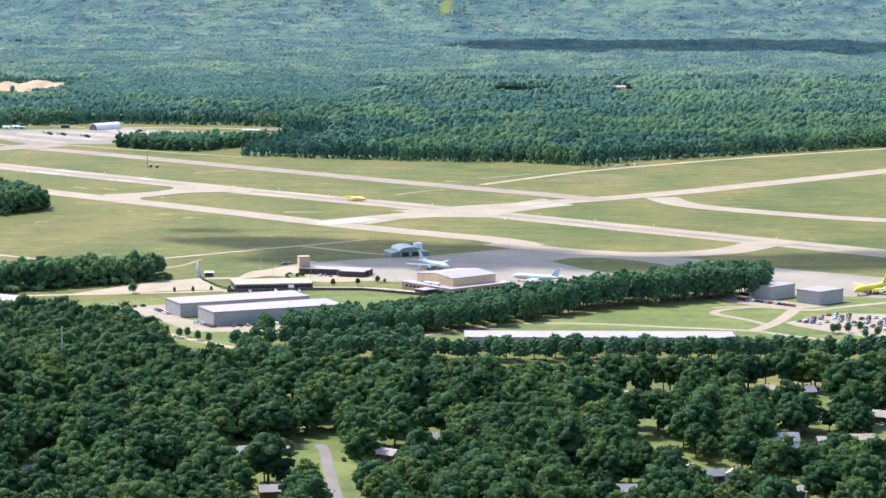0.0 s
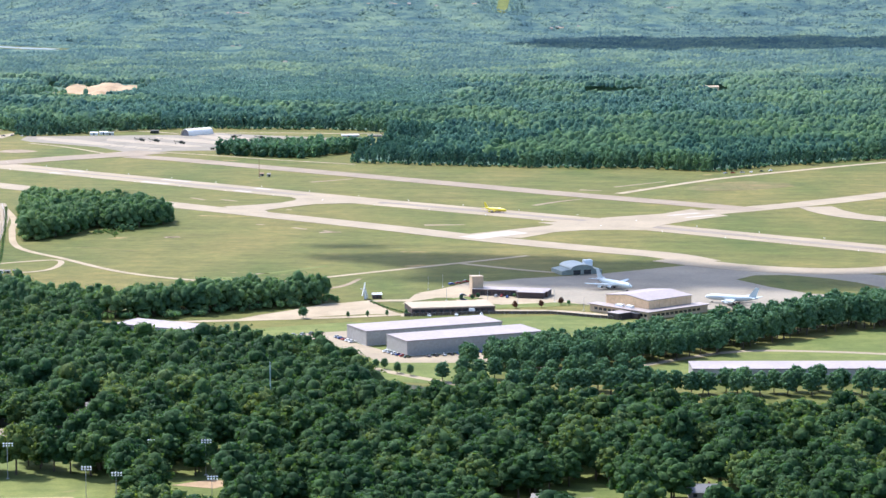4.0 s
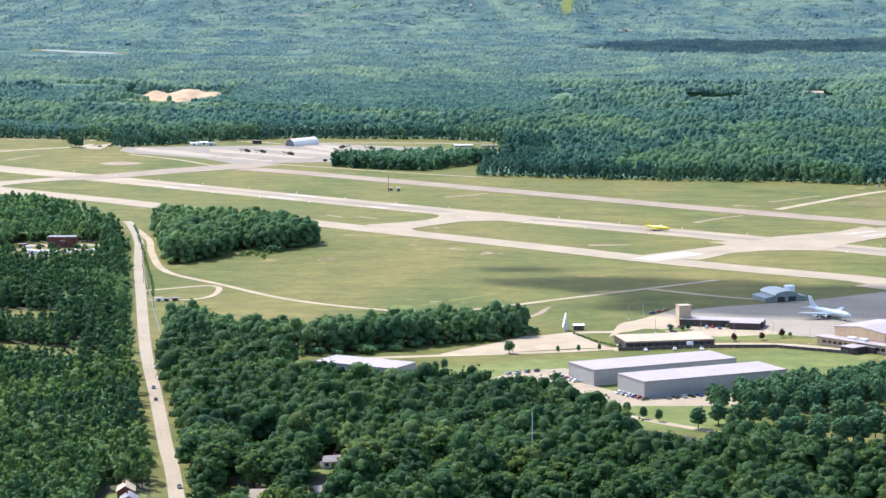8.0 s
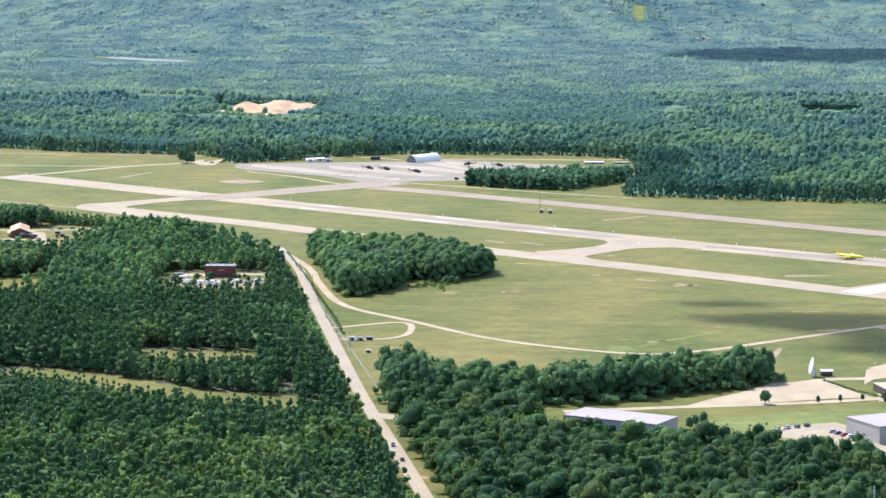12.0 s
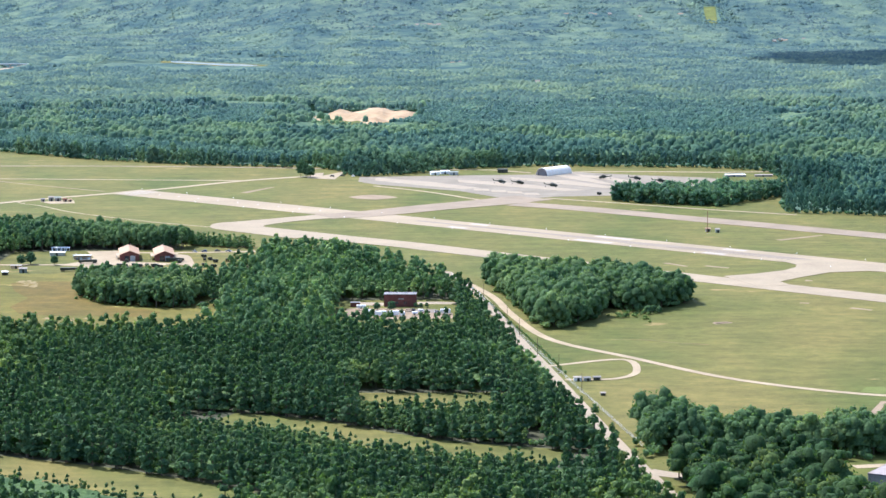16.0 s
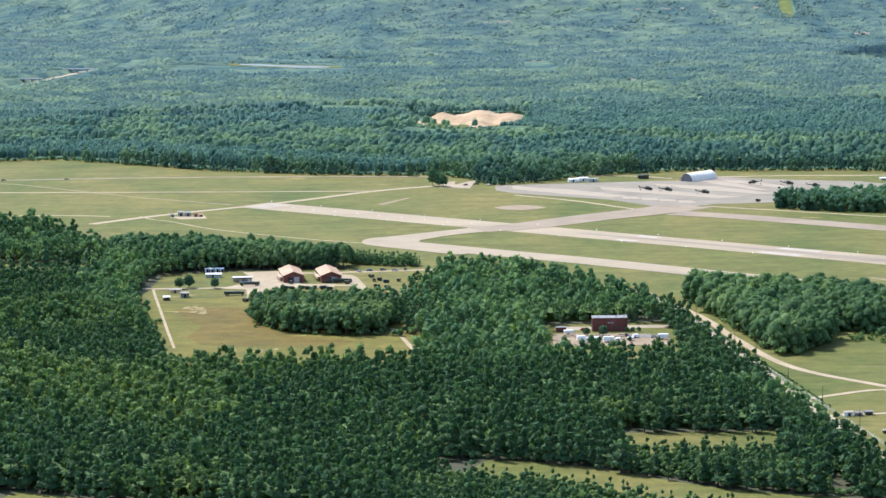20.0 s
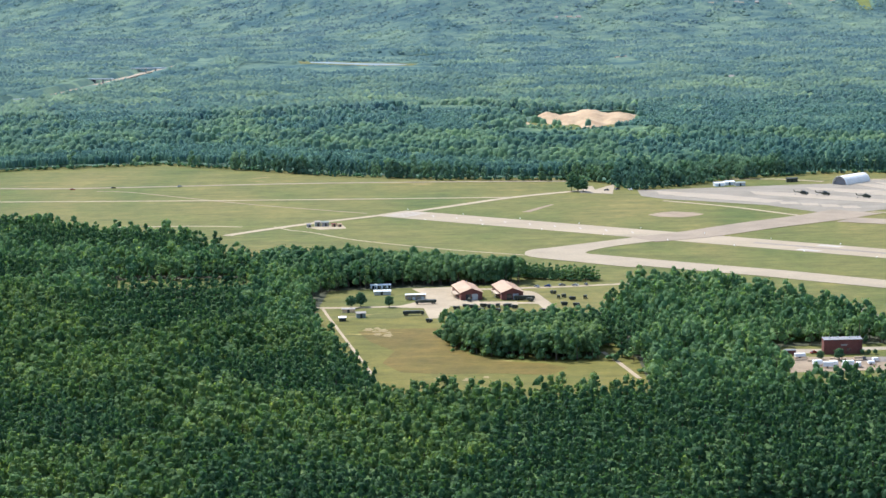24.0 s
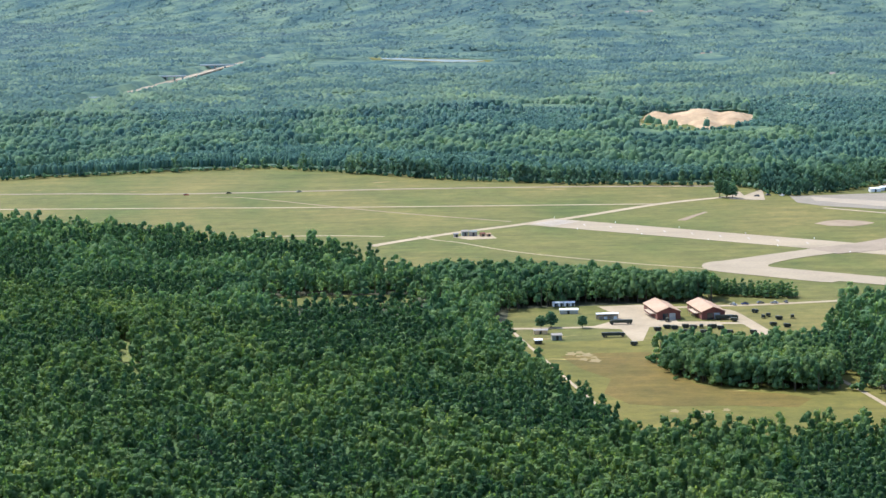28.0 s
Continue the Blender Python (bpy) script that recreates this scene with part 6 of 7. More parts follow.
for k in range(5):
    park(-152 + 1.9 * k, 1430 - 3.6 * k, 30)
for k in range(6):
    park(-127 + 2.0 * k, 1386 - 3.1 * k, 25)
for k in range(8):
    park(-107 + 3.6 * k, 1373 + 1.6 * k, 115)
for k in range(4):
    park(-174 + 4.4 * k, 1436 + 2.4 * k, 60)
for row in range(6):
    for k in range(15):
        if car_rng.random() < 0.68:
            park(186 + 4.6 * row + 3.1 * k, 1396 + 5.6 * row - 2.6 * k + (k > 7) * 4, 55 + 180 * (row % 2))
for k in range(14):
    park(161 + 2.2 * k, 1478 - 2.05 * k, 130)
for x, y, turn in ((-91, 1622, 20), (-87, 1628, 30), (-71, 1570, 75), (-68, 1571, 75), (-65, 1567, 80), (-89, 1574, 10), (-84, 1571, 20), (-89, 1556, 0), (-107, 1500, 95), (-93, 1502, 95), (-80, 1503, 95), (-95, 1618, 30)):
    park(x, y, turn)
for x, y, turn in ((-327, 1373, 98), (-331, 1402, 278), (-300, 1196, 278), (-38, 1034, 100), (-420, 1878, 10), (-417, 1880, 14), (-433, 1885, 80), (-453, 1904, 20)):
    park(x, y, turn)
for x, y in ((125, 2252), (131, 2254), (139, 2257), (146, 2260), (155, 2266), (163, 2272), (255, 2360), (-505, 2612), (-497, 2616), (-488, 2612), (-572, 2136), (-566, 2137), (-558, 2139), (-551, 2138), (-545, 2140), (-900, 2700), (-870, 2705), (-820, 2704)):
    park(x, y, car_rng.uniform(0, 180))
for x, y in ((-152, 1016), (-72, 1032), (-60, 1044), (-12, 1058), (86, 1152), (104, 1156), (170, 1056), (96, 1024), (92, 1030), (112, 992), (-258, 1160), (-378, 1232), (-383, 1228), (-374, 1226), (-303, 1120), (-305, 1140), (-309, 1158), (183, 1110), (-26, 1024), (134, 962)):
    park(x, y, car_rng.uniform(0, 180))


def lorry(x, y, turn, long=9.0):
    b = thing("lorry", x, y, 0.1, turn, "dark olive army lorry parked on grass", "lorry", "army vehicles")
    part("load_bed", one_box(-long / 2, long / 2 - 2.4, -1.15, 1.15, 0.9, 2.7, 0.08), OLIVE, b)
    part("cab", prism([(long / 2 - 2.2, 0.7), (long / 2, 0.7), (long / 2, 1.6), (long / 2 - 0.6, 2.5), (long / 2 - 2.2, 2.5)], (-1.1, 1.1), "y"), OLIVE, b)
    part("windscreen", slab([(long / 2 - 0.02, -0.9, 1.7), (long / 2 - 0.02, 0.9, 1.7), (long / 2 - 0.5, 0.9, 2.4), (long / 2 - 0.5, -0.9, 2.4)], 0.06), GLASS_DARK, b)
    for wx in (-long / 2 + 1.2, -long / 2 + 2.5, long / 2 - 1.3):
        for wy in (-1.0, 1.0):
            part("wheel", rod(bmesh.new(), (wx, wy - 0.16, 0.5), (wx, wy + 0.16, 0.5), 0.5, sides=10), BLACK, b)
    return b


def open_shed(x, y, wide, deep):
    b = thing("open_shed", x, y, 0, 2, "open shed with a flat white roof on posts", "shed")
    part("roof", one_box(0, wide, 0, deep, 2.7, 2.95, 0.04), PAINT_WHITE, b)
    part("back_wall", one_box(0.1, wide - 0.1, deep - 0.3, deep - 0.1, -0.1, 2.68, 0.02), TAN_BRICK, b)
    row_of(b, "post", STEEL, [(0.3 + (wide - 0.6) * k / 4, 0.3, 1.3) for k in range(5)], (0.2, 0.2, 2.8))
    for k in range(4):
        c = thing("crate", x + 1.4 + 2.4 * k, y + 1.6, 0.02, 0, "pale storage crate under an open shed", "crate", "stored crates")
        part("body", one_box(0, 1.5, 0, 1.4, 0, 1.2 + 0.2 * (k % 2), 0.04), (ROOF_PALE, PAINT_WHITE)[k % 2], c)
        part("lid", one_box(-0.05, 1.55, -0.05, 1.45, 1.21 + 0.2 * (k % 2), 1.3 + 0.2 * (k % 2), 0.02), STEEL, c)


open_shed(-643, 2099, 11.0, 4.0)


def box_trailer(x, y, turn, long, high, paint, label):
    b = thing("trailer", x, y, 0.1, turn, label, "trailer", "parked trailers")
    part("body", one_box(-long / 2, long / 2, -1.1, 1.1, 0.6, high, 0.1), paint, b)
    part("roof", one_box(-long / 2 + 0.1, long / 2 - 0.1, -1.0, 1.0, high + 0.01, high + 0.12, 0.03), PAINT_WHITE, b)
    part("drawbar", rod(bmesh.new(), (long / 2, 0, 0.55), (long / 2 + 1.3, 0, 0.45), 0.08), STEEL, b)
    for wy in (-1.0, 1.0):
        part("wheel", rod(bmesh.new(), (-0.3, wy - 0.14, 0.4), (-0.3, wy + 0.14, 0.4), 0.4, sides=10), BLACK, b)


for x, y, turn, long, high in ((-461, 1893, 5, 5.0, 2.0), (-456, 1872, 15, 4.2, 2.4), (-452, 1866, -10, 4.6, 2.6), (-449, 1870, 20, 3.6, 2.2), (-443, 1867, 5, 5.2, 2.7), (-438.5, 1866, 80, 3.4, 2.2), (-429, 1879, 10, 2.6, 1.7), (-432, 1871, 5, 3.0, 1.6), (-416, 1873, -5, 5.4, 2.6)):
    box_trailer(x, y, turn, long, high, PAINT_WHITE, "white trailer parked in a dusty yard")
for k, (x, y, long) in enumerate(((-464, 1886, 6), (-459, 1883, 5), (-452, 1880, 6.5), (-446, 1885, 5), (-440, 1882, 6), (-448, 1888, 4), (-437, 1888, 5))):
    b = thing("timber_stack", x, y, 0.05, (4, -3, 8, 0, -6, 3, 5)[k], "low stack of tan boards in a dusty yard", "stack", "timber stacks")
    for r in range(4):
        part("board", one_box(0, long - 0.3 * (r % 2), 0.46 * r, 0.46 * r + 0.42, 0, 0.5 + 0.12 * (r % 3), 0.02), (ROOF_TAN, TAN_BRICK)[r % 2], b)


small_lorry = lorry(-616, 2062, 20, 4.8)
small_lorry.scale = (0.72,) * 3
for x, y, turn in ((-609, 2089, 80), (-611, 2068, 10), (-607.5, 2066, 14), (-602, 2069, 5), (-603, 2053, 0), (-598.5, 2066, 12), (-594.5, 2068, 80), (-595, 2051, 6), (-589, 2067, 20), (-586, 2062, 10), (-583, 2049, 4), (-613, 2035, 12), (-572, 2047, 4), (-559, 2097, 70), (-555, 2087, 10), (-554, 2064, 12), (-630, 2022, 4), (-577, 2085, 0), (-564, 2110, 0), (-562, 2093, 90), (-560, 2069, 20), (-548, 2091, 80), (-590, 2066, 30), (-300, 2470, 5)):
    copy_thing(small_lorry, pose(x, y, 0.1, 0, 0, turn))
big_lorry = lorry(-638, 2047, 2, 13)
big_lorry.scale = (0.85,) * 3
for x, y, turn in ((-580, 2091, 3), (-632, 2084, 182)):
    copy_thing(big_lorry, pose(x, y, 0.1, 0, 0, turn))


# ---- masts, poles, fences, dish ----
def dish():
    b = thing("satellite_dish", -142, 1564, 0, 0, "large white satellite dish on a pedestal", "dish")
    bm = bmesh.new()
    rings = []
    for k in range(6):
        r = 3.9 * k / 5
        rings.append([bm.verts.new((r * math.cos(a), r * math.sin(a), 0.055 * r * r)) for a in np.arange(20) * math.pi / 10])
    for a, c in zip(rings, rings[1:]):
        for k in range(20):
            bm.faces.new((a[k], a[(k + 1) % 20], c[(k + 1) % 20], c[k]))
    bmesh.ops.remove_doubles(bm, verts=bm.verts, dist=0.001)
    bmesh.ops.solidify(bm, geom=bm.faces[:], thickness=0.12)
    d = part("reflector", bm, PAINT_WHITE, b, "white reflector bowl")
    d.matrix_basis = pose(0, 0, 5.0, 78, 0, -88)
    f = part("feed", rod(bmesh.new(), (0, 0, 1.0), (0, 0, 2.6), 0.18), STEEL, d)
    part("pedestal", rod(bmesh.new(), (0, 0, -0.2), (0, 0, 4.8), 0.9, 0.5, 10), PAINT_WHITE, b)
    part("brace", rod(bmesh.new(), (1.6, 0.6, -0.1), (0.3, 0.2, 5.2), 0.14), STEEL, b)
    part("brace", rod(bmesh.new(), (1.6, -1.2, -0.1), (0.3, 0.0, 5.2), 0.14), STEEL, b)


dish()


def mast(name, x, y, high, mat, label, arms=0, radius=0.25):
    b = thing(name, x, y, 0, 0, label, "mast")
    part("shaft", rod(bmesh.new(), (0, 0, -0.3), (0, 0, high), radius, radius * 0.6, 8), mat, b)
    part("footing", one_box(-0.6, 0.6, -0.6, 0.6, -0.3, 0.2, 0.03), CONCRETE, b)
    for k in range(arms):
        part("lamp", one_box(-1.6 + 1.05 * (k % 4), -1.0 + 1.05 * (k % 4), -0.15, 0.25, high - 0.9 - 0.9 * (k // 4), high - 0.4 - 0.9 * (k // 4), 0.05), PAINT_WHITE, b)
    if arms:
        part("crossbar", one_box(-1.9, 1.9, -0.08, 0.08, high - 0.75, high - 0.6, 0.01), STEEL, b)
    return b


PALE_STEEL = surface("pale_green_steel", (0.3, 0.38, 0.36), (0.38, 0.46, 0.44), 0.4, 3.0, 0.5, 0.2)
mast("radio_mast", -171, 1206, 26, PALE_STEEL, "tall pale green radio mast above the trees", 0, 0.36)
for x, y, h in ((-228, 1062, 13), (-216, 1052, 13), (-182, 1050, 12), (-189, 1106, 14), (-232, 1106, 14), (-209, 1106, 14), (-262, 1100, 14)):
    mast("floodlight_mast", x, y, h, STEEL, "tall ball-field floodlight mast with white lamps", 8, 0.14)
mast("radio_mast", -243, 2226, 15, BRICK, "slim red and white airfield mast", 0, 0.22)
for x, y in ((-395, 1925), (-384, 1846), (-379, 1800), (-372, 1740), (-364, 1690), (-356, 1640)):
    mast("utility_pole", x, y, 9, BARK, "wooden utility pole beside the road", 0, 0.15)
for x, y in ((-60, 1545), (-40, 1552), (-76, 1550), (-98, 1556), (-108, 1600), (-100, 1610), (-26, 1520), (4, 1480)):
    mast("lamp_post", x, y, 7, STEEL, "thin lamp post in the yard", 0, 0.12)


def fence(name, line, high, gap, label, boards=False):
    b = thing(name, line[0][0], line[0][1], 0, 0, label, "fence")
    o = Vector((*line[0], 0))
    for p, q in zip(line, line[1:]):
        p, q = Vector((*p, 0)) - o, Vector((*q, 0)) - o
        n = max(1, int((q - p).length / gap))
        for k in range(n):
            a = p.lerp(q, k / n)
            part("post", rod(bmesh.new(), a - Vector((0, 0, 0.2)), a + Vector((0, 0, high)), 0.06, sides=4), STEEL, b)
        if boards:
            for k in range(n):
                a, c = p.lerp(q, (k + 0.02) / n), p.lerp(q, (k + 0.98) / n)
                up, low = Vector((0, 0, high - 0.1)), Vector((0, 0, 0.1))
                part("panel", slab([a + low, c + low, c + up, a + up], 0.05), BARK, b, "weathered grey-brown boards")
        for z in (0.15, high * 0.36, high * 0.68, high * 0.96):
            part("rail", rod(bmesh.new(), p + Vector((0, 0, z)), q + Vector((0, 0, z)), 0.035, sides=4), STEEL, b)
    return b


fence("road_fence", [(-413, 2030), (-399, 1958), (-371, 1745), (-352, 1612), (-338, 1516)], 1.5, 6, "grey wire fence between road and airfield")
fence("yard_fence", [(-120, 1500), (-80, 1508), (-44, 1508), (-8, 1487)], 1.7, 4, "weathered brown board fence behind the lawn", True)


def on_runway(along, off):
    """A point so many metres from the runway's far end, and so far aside of its middle."""
    for a, b in zip(RUNWAY_LINE, RUNWAY_LINE[1:]):
        a, b = Vector(a), Vector(b)
        if along <= (b - a).length or b == Vector(RUNWAY_LINE[-1]):
            d = (b - a).normalized()
            return a + d * along + Vector((-d.y, d.x)) * off
        along -= (b - a).length


def edge_lights():
    """Low white markers along the runway edges."""
    first = thing("edge_light", *on_runway(0, 19), 0, 0, "small white runway edge light", "light", "runway edge lights")
    part("stem", rod(bmesh.new(), (0, 0, -0.1), (0, 0, 0.5), 0.1), STEEL, first)
    part("lamp", one_box(-0.25, 0.25, -0.25, 0.25, 0.5, 0.9, 0.08), PAINT_WHITE, first)
    for k in range(1, 24):
        for s in (19, -19):
            copy_thing(first, Matrix.Translation((*on_runway(50 * k, s), 0)))


edge_lights()


# ---- markings ----
def stripe(name, p, q, width, z, mat, label):
    return strip(name, [p, q], width, z, mat, label, "marking", curved=False, thick=0.02)


WORN_WHITE = surface("worn_white_marking", (0.32, 0.28, 0.235), (0.385, 0.34, 0.29), 0.1, 1.0, 0.8)
WORN_YELLOW = surface("worn_yellow_marking", (0.34, 0.26, 0.12), (0.4, 0.31, 0.15), 0.1, 1.0, 0.8)
TYRE = surface("tyre_black_streak", (0.175, 0.143, 0.11), (0.225, 0.186, 0.145), 0.05, 0.6, 0.85, stretch=(0.72, (0.12, 1.0, 1.0)))
for k, (a, b, off, w) in enumerate(((300, 430, 1.0, 5.0), (430, 560, 0.4, 7.5), (560, 700, 0.6, 7.0), (700, 880, 0.5, 7.0), (880, 1010, 0.0, 7.0), (1010, 1210, 0.0, 5.5), (480, 700, -5.5, 2.2), (700, 1000, 6.0, 2.0), (1010, 1200, -5.0, 2.4))):
    stripe("tyre_streak", on_runway(a, off), on_runway(b, off), w, 0.125 + 0.003 * k, TYRE, "dark tyre streak along the runway")
for a, long in ((340, 16), (449, 30), (551, 17)):
    for off in (-11, 11):
        stripe("touchdown_bar", on_runway(a, off), on_runway(a + long, off), 6.0, 0.158, WORN_WHITE, "worn white touchdown bar")
for k, off in enumerate(np.arange(-12, 12.1, 3)):
    stripe("threshold_bar", on_runway(6, off), on_runway(26, off), 1.5, 0.165, WORN_WHITE, "worn white threshold bar")
stripe("road_line", (-300, 1185), (-314, 1282), 0.12, 0.2, WORN_YELLOW, "worn yellow road centre line")
stripe("road_line", (-314, 1284), (-346, 1509), 0.12, 0.2, WORN_YELLOW, "worn yellow road centre line")
stripe("threshold_bar", (55, 1958), (78, 1974), 5, 0.21, WORN_WHITE, "worn white threshold bar")
stripe("threshold_bar", (66, 1946), (88, 1962), 5, 0.21, WORN_WHITE, "worn white threshold bar")
for k in range(9):
    stripe("chevron", on_runway(36 + 21 * k, 4.5), on_runway(42 + 21 * k, -1.5), 1.0, 0.15, WORN_WHITE, "worn white chevron mark")
stripe("concrete_panel", (-83, 1834), (-50, 1866), 19, 0.2, WORN_WHITE, "newer bright concrete panel")


# ---- sand pit, pond, highway ----
def sand_hill():
    xs, ys = np.linspace(-545, -430, 46), np.linspace(3100, 3310, 50)
    gx, gy = np.meshgrid(xs, ys)
    z = np.full(gx.shape, -1.0)
    for x, y, rx, ry, high in ((-521, 3244, 15, 52, 7.0), (-484, 3240, 34, 66, 8.6), (-458, 3225, 24, 60, 6.6), (-486, 3180, 15, 56, 4.6), (-505, 3225, 22, 50, 4.5)):
        z = np.maximum(z, high * (1 - (np.abs((gx - x) / rx) ** 1.5 + np.abs((gy - y) / ry) ** 1.5)))
    lump = np.array([[noise.noise((x / 11, y / 20, 3.3)) + 0.5 * noise.noise((x / 4, y / 8, 5.3)) for x in xs] for y in ys])
    z = np.clip(z, -1, 20) + np.where(z > -0.9, 2.0, 0.0) * lump
    v = np.stack([gx, gy, z], -1).reshape(-1, 3)
    n = len(xs)
    i = (np.arange(len(ys) - 1)[:, None] * n + np.arange(n - 1)[None]).ravel()
    ob = mesh_object("sand_hill", v.tolist(), np.stack([i, i + 1, i + n + 1, i + n], 1).tolist(), SAND)
    ob.data.polygons.foreach_set("use_smooth", np.ones(len(ob.data.polygons), bool))
    tagged(ob, "bare orange-tan sand hill in a forest clearing", "sand hill", kind="structure")


sand_hill()
patch("pond_shore", POND, 0.08, GRASS, "dry reedy shore round a pond", "ground")
patch("pond", [(-796, 4262), (-772, 4250), (-736, 4214), (-664, 4160), (-676, 4140), (-712, 4150), (-734, 4176), (-768, 4208), (-794, 4236)], 0.12, WATER, "pale still pond between woods", "water")
# Raised off the ground to fit the camera's view over the trees.
strip("highway", HIGHWAY, 11, 2.6, OLD_ROAD, "pale highway raised to show through the forest", "road", thick=3.2)


def bridge(x, y, long):
    b = thing("bridge", x, y, 0, -4, "pale concrete road bridge over the highway", "bridge")
    part("deck", one_box(0, long, -4, 4, 6.6, 7.5, 0.1), CONCRETE, b)
    part("parapet", one_box(0, long, -4.1, -3.9, 7.52, 8.5, 0.03), PAINT_WHITE, b)
    for k in range(4):
        part("pier", one_box(long * (0.1 + 0.26 * k), long * (0.1 + 0.26 * k) + 1.2, -2.5, 2.5, -0.3, 6.58, 0.05), CONCRETE, b)


for x, y, long in ((-1010, 4078, 47), (-1046, 3889, 36), (-1080, 3577, 17)):
    bridge(x, y, long)
FAR_HOUSES = [(-531 + 8.2 * k + 3 * math.sin(7 * k), 4604 + 2.4 * k + 7 * math.cos(5 * k)) for k in range(14)]
FAR_HOUSES += [(-643, 4491), (-605, 4464), (-594, 4460), (-560, 4450), (-516, 4444), (-397, 4061), (-404, 4058), (-306, 3656), (-232, 4705), (-224, 4702), (-218, 4705), (-186, 4705), (-180, 4702), (-156, 4705), (-110, 4689), (-46, 4701), (76, 4492), (86, 4498), (92, 4494), (121, 4504), (279, 4670), (288, 4670)]
for k, (x, y) in enumerate(FAR_HOUSES):
    z = float(rise(np.array(x), np.array(y)))
    s = small_hall("far_house", x, y, 10 * (k % 3), 5 + 1.5 * (k % 3), 6, 7.6 + 0.6 * (k % 2), (ROOF_PALE, TAN_BRICK, ROOF_PALE)[k % 3], (ROOF_PALE, ROOF_PALE, ROOF_TAN)[k % 3], "pale house rising out of the far forest", "house")
    s.location.z = z


# ---- planted trees ----
def tree_meshes(form, name):
    v, f, leaves, _ = form
    crown = bpy.data.meshes.new("crown")
    used = np.unique(f[:leaves])
    back = np.zeros(len(v), int)
    back[used] = np.arange(len(used))
    crown.from_pydata(v[used].tolist(), [], back[f[:leaves]].tolist())
    tint = crown.attributes.new("tint", "FLOAT", "POINT")
    tint.data.foreach_set("value", np.full(len(used), 0.45, np.float32))
    trunk = bpy.data.meshes.new("trunk")
    used = np.unique(f[leaves:])
    back[used] = np.arange(len(used))
    trunk.from_pydata(v[used].tolist(), [], back[f[leaves:]].tolist())
    trunk.materials.append(BARK)
    return crown, trunk


LEAF_RED = foliage("reddish_leaves", (0.09, 0.04, 0.03), (0.15, 0.06, 0.045), (0.2, 0.09, 0.06), 0.05, 0.3)
FORMS = [tree_meshes(tree_form(200 + k, "round", 34, 420, True, 0.4, 0.06), k) for k in range(5)]
for c, _ in FORMS:
    c.materials.append(LEAF_BELT)
tree_rng = random.Random(31)


def planted(x, y, high, wide=1.0, label="tall planted tree in a dense green belt", group="tree belt"):
    crown, trunk = FORMS[tree_rng.randrange(len(FORMS))]
    t = thing("tree", x, y, 0, tree_rng.uniform(0, 360), label, "tree", group)
    for name, me in (("trunk", trunk), ("crown", crown)):
        o = new(name, me)
        o.parent = t
        o.scale = (high * wide, high * wide, high)
    return t


BELT = [(-96, 1346), (-62, 1324), (14, 1364), (84, 1438), (178, 1487), (184, 1525), (110, 1490), (30, 1430), (-60, 1378)]
for x, y in scatter(BELT, 6.0, 8.8, 301):
    planted(x, y, (11.2 + 7.0 * min(1, max(0, (x + 90) / 240))) * tree_rng.uniform(0.92, 1.08), tree_rng.uniform(0.82, 1.05))
for k in range(58):
    planted(-70 + 5.4 * k + tree_rng.uniform(-2, 2), 1272 + (0, 7)[k % 2] + tree_rng.uniform(-4, 3), tree_rng.uniform(10.5, 13.0), 1.15, "round planted tree in front of the long warehouse", "tree row")
for k in range(12):
    planted(-100 + 8 * k + tree_rng.uniform(-2, 2), 1312 + tree_rng.uniform(-6, 4), tree_rng.uniform(9, 12), 1.15, "round planted tree at the belt's end", "tree row")
for x, y in scatter([(-250, 1398), (-215, 1395), (-186, 1366), (-150, 1350), (-146, 1328), (-200, 1360), (-262, 1385)], 7, 8, 302):
    planted(x, y, tree_rng.uniform(8.5, 12), 1.15, "round planted tree below the warehouse", "tree group")
for x, y in ((-131, 1337), (-127, 1339), (-121, 1328), (-115, 1322), (-207, 1442), (-203, 1449), (-210, 1437)):
    planted(x, y, 5.5, 1.0, "small young tree on the lawn", "young trees")
for k in range(4):
    planted(-149 + 10 * k, 1496 + 2.6 * k, 3.6, 0.8, "small street tree beside the lane", "young trees")
for x, y in ((198, 1357), (201, 1360), (206, 1360), (213, 1366), (212, 1342), (219, 1348)):
    planted(x, y, 5.5, 1.0, "young tree beside the car park", "young trees")
for x, y, h in ((-651, 2076, 6.5), (-666, 2080, 8), (-671, 2076, 7), (-452.5, 1887, 4.6), (-444.5, 1884, 6.0), (-432, 1898, 2.8), (-429, 1898, 2.6), (-426, 1898, 2.7), (-90, 1560, 3), (-84, 1561, 3), (-81, 1564, 3.4), (-61, 1568, 2.5), (-33, 1541, 2.6), (-172, 1494, 6.5), (-525, 2612, 9), (-522, 2606, 10), (-309, 1872, 5), (-306, 1876, 4.5), (-303, 1873, 4)):
    planted(x, y, h, 1.25, "single rounded green tree", "single trees")


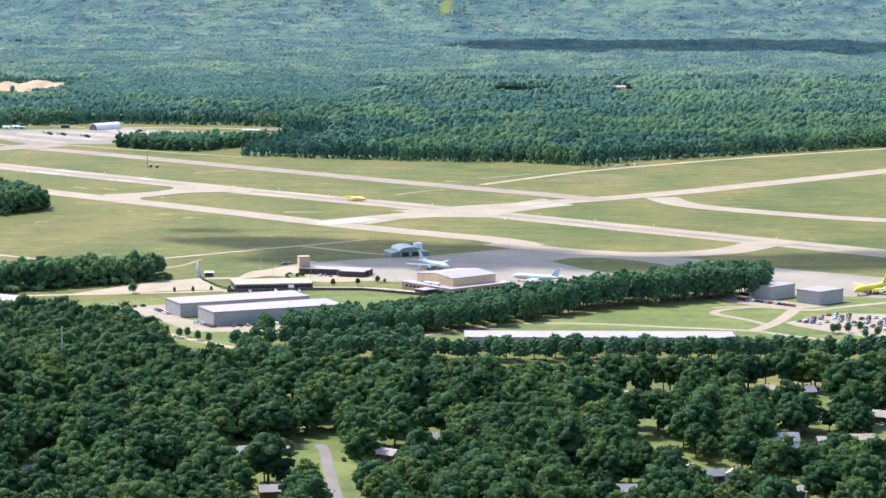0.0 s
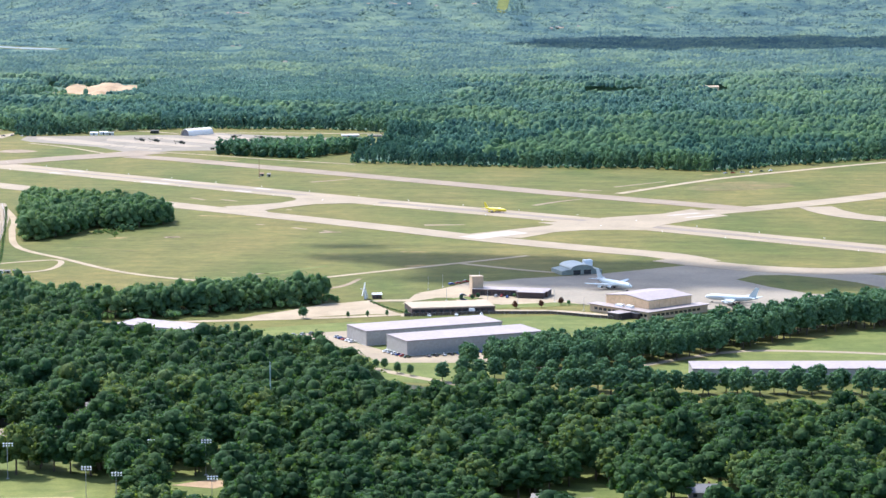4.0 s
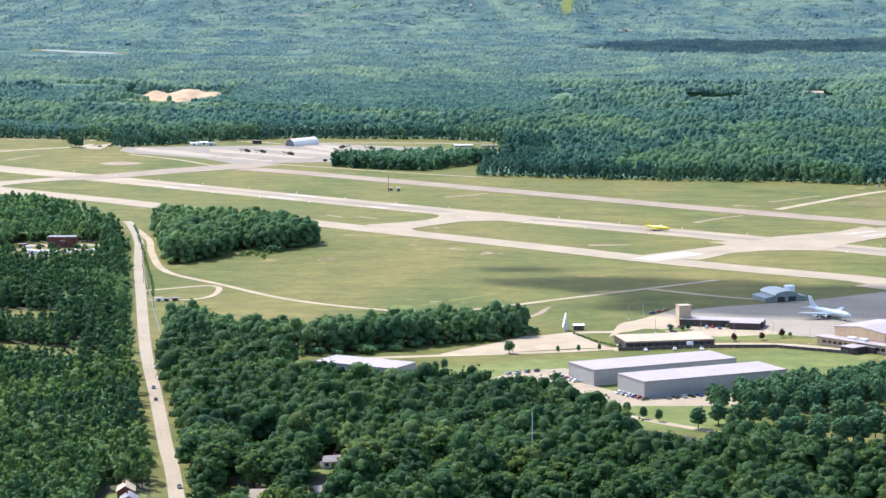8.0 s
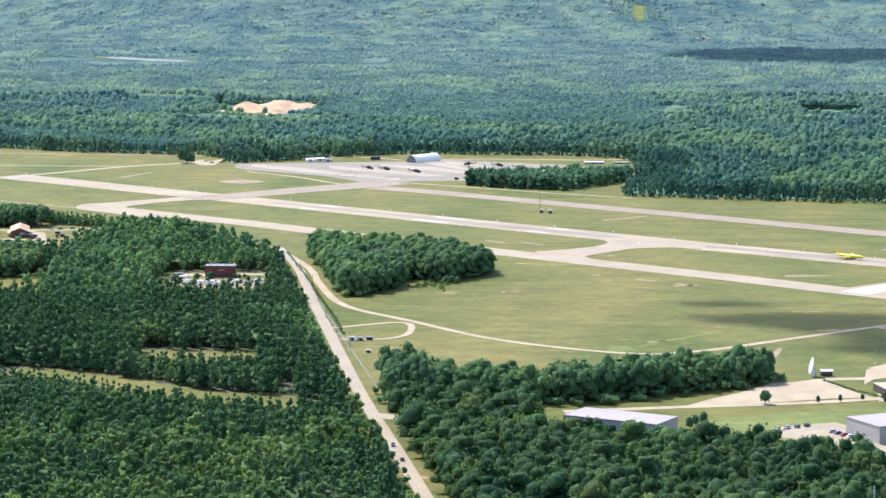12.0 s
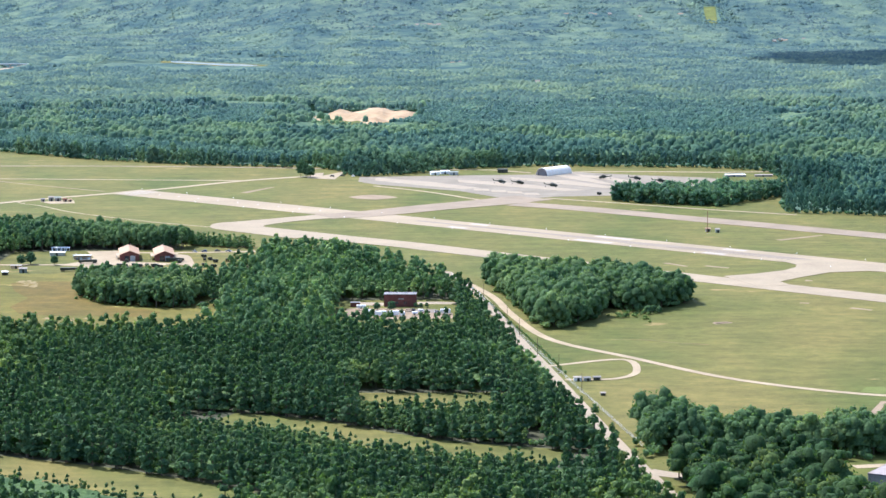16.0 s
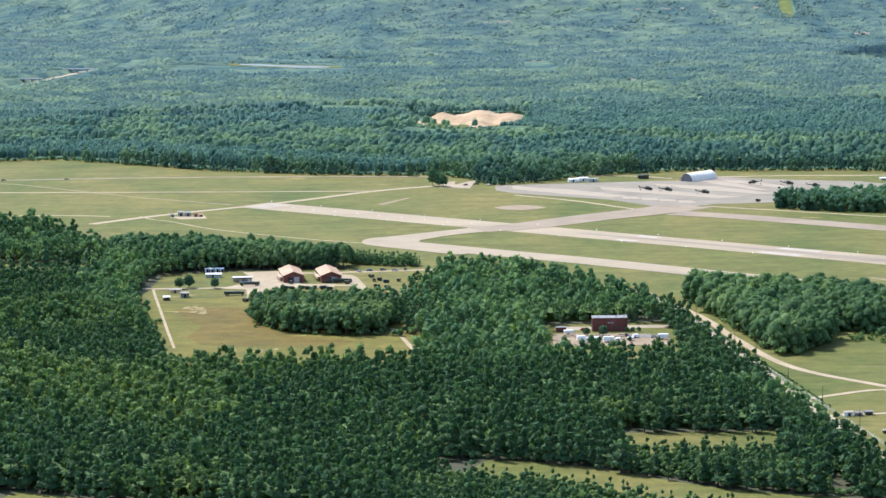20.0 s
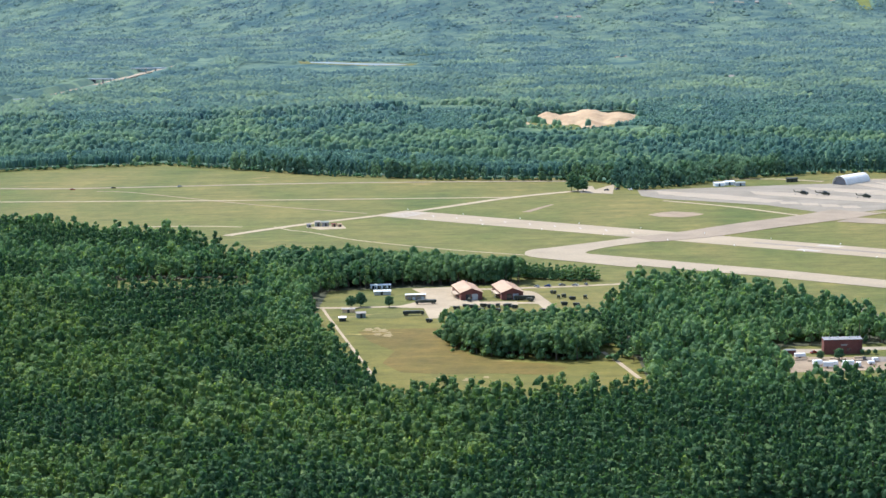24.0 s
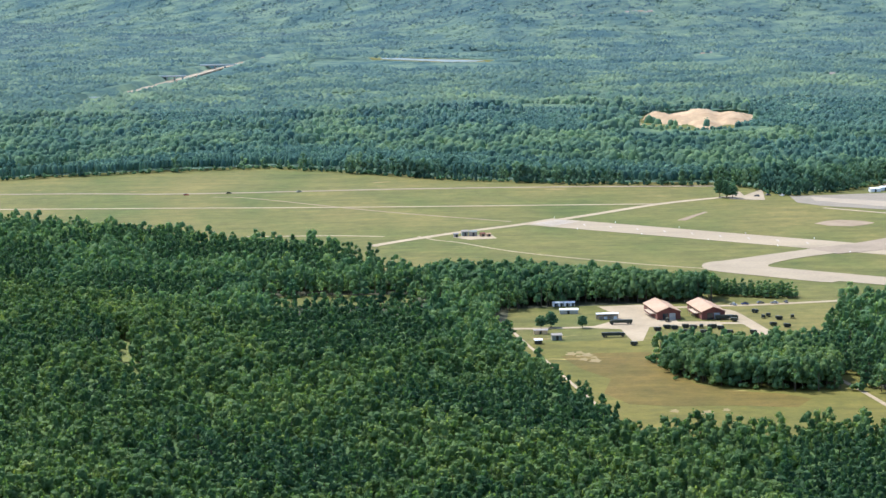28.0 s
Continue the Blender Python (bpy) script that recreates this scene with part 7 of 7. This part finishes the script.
red_crowns = []
for crown, trunk in FORMS[:2]:
    me = crown.copy()
    me.materials.clear()
    me.materials.append(LEAF_RED)
    red_crowns.append(me)
for k, (x, y) in enumerate(((-62, 1528), (-48, 1531), (-37, 1541))):
    t = thing("tree", x, y, 0, 80 * k, "small ornamental tree with dark reddish leaves", "tree", "reddish trees")
    for name, me in (("trunk", FORMS[k % 2][1]), ("crown", red_crowns[k % 2])):
        o = new(name, me)
        o.parent = t
        o.scale = (4.6, 4.6, 4.2)
planted(-530, 2613, 14, 0.85, "tall lone tree beside a gate drive", "single trees")
planted(-526, 2609, 12, 0.8, "tall lone tree beside a gate drive", "single trees")


# ---- clouds, high over the field: they throw the broad shadows ----
def cloud(spots, high, seed):
    """Flat-bottomed fair-weather cloud; spots are x, y, half width, half depth of the shade below it."""
    shift = Vector((TO_SUN.x, TO_SUN.y, 0)) * (high / TO_SUN.z)
    bm = bmesh.new()
    for x, y, rx, ry in spots:
        r = bmesh.ops.create_icosphere(bm, subdivisions=3, radius=1.0)
        for v in r["verts"]:
            k = 1 + 0.42 * noise.noise(v.co * 1.9 + Vector((x, y, seed)) * 0.01) + 0.2 * noise.noise(v.co * 5 + Vector((y, x, seed)))
            v.co = Vector((x + shift.x + rx * k * v.co.x, y + shift.y + ry * k * v.co.y, high + (0.5 if v.co.z > 0 else 0.12) * min(rx, ry) * k * v.co.z))
    me = bpy.data.meshes.new("cloud")
    bm.to_mesh(me)
    bm.free()
    me.materials.append(CLOUD)
    return tagged(new("cloud", me), "white fair-weather cloud high over the airfield", "cloud", kind="structure")


CLOUD, *_c = material("thin_white_cloud", 1.0, 0.0, 0.0)
_c[2].inputs["Base Color"].default_value = (0.84, 0.84, 0.85, 1)
_c[2].inputs["Alpha"].default_value = 0.72
cloud([(-158, 1790, 24, 12), (-122, 1738, 58, 22), (-70, 1712, 70, 32), (-60, 1650, 64, 34), (10, 1678, 72, 40), (8, 1632, 68, 34)], 1800, 1.0)
cloud([(112, 1630, 86, 36), (205, 1640, 86, 38), (290, 1660, 74, 42)], 1800, 4.0)
cloud([(60, 4130, 60, 60), (140, 4150, 110, 150), (280, 4150, 130, 200), (430, 4160, 150, 180), (600, 4120, 150, 180)], 1800, 7.0)
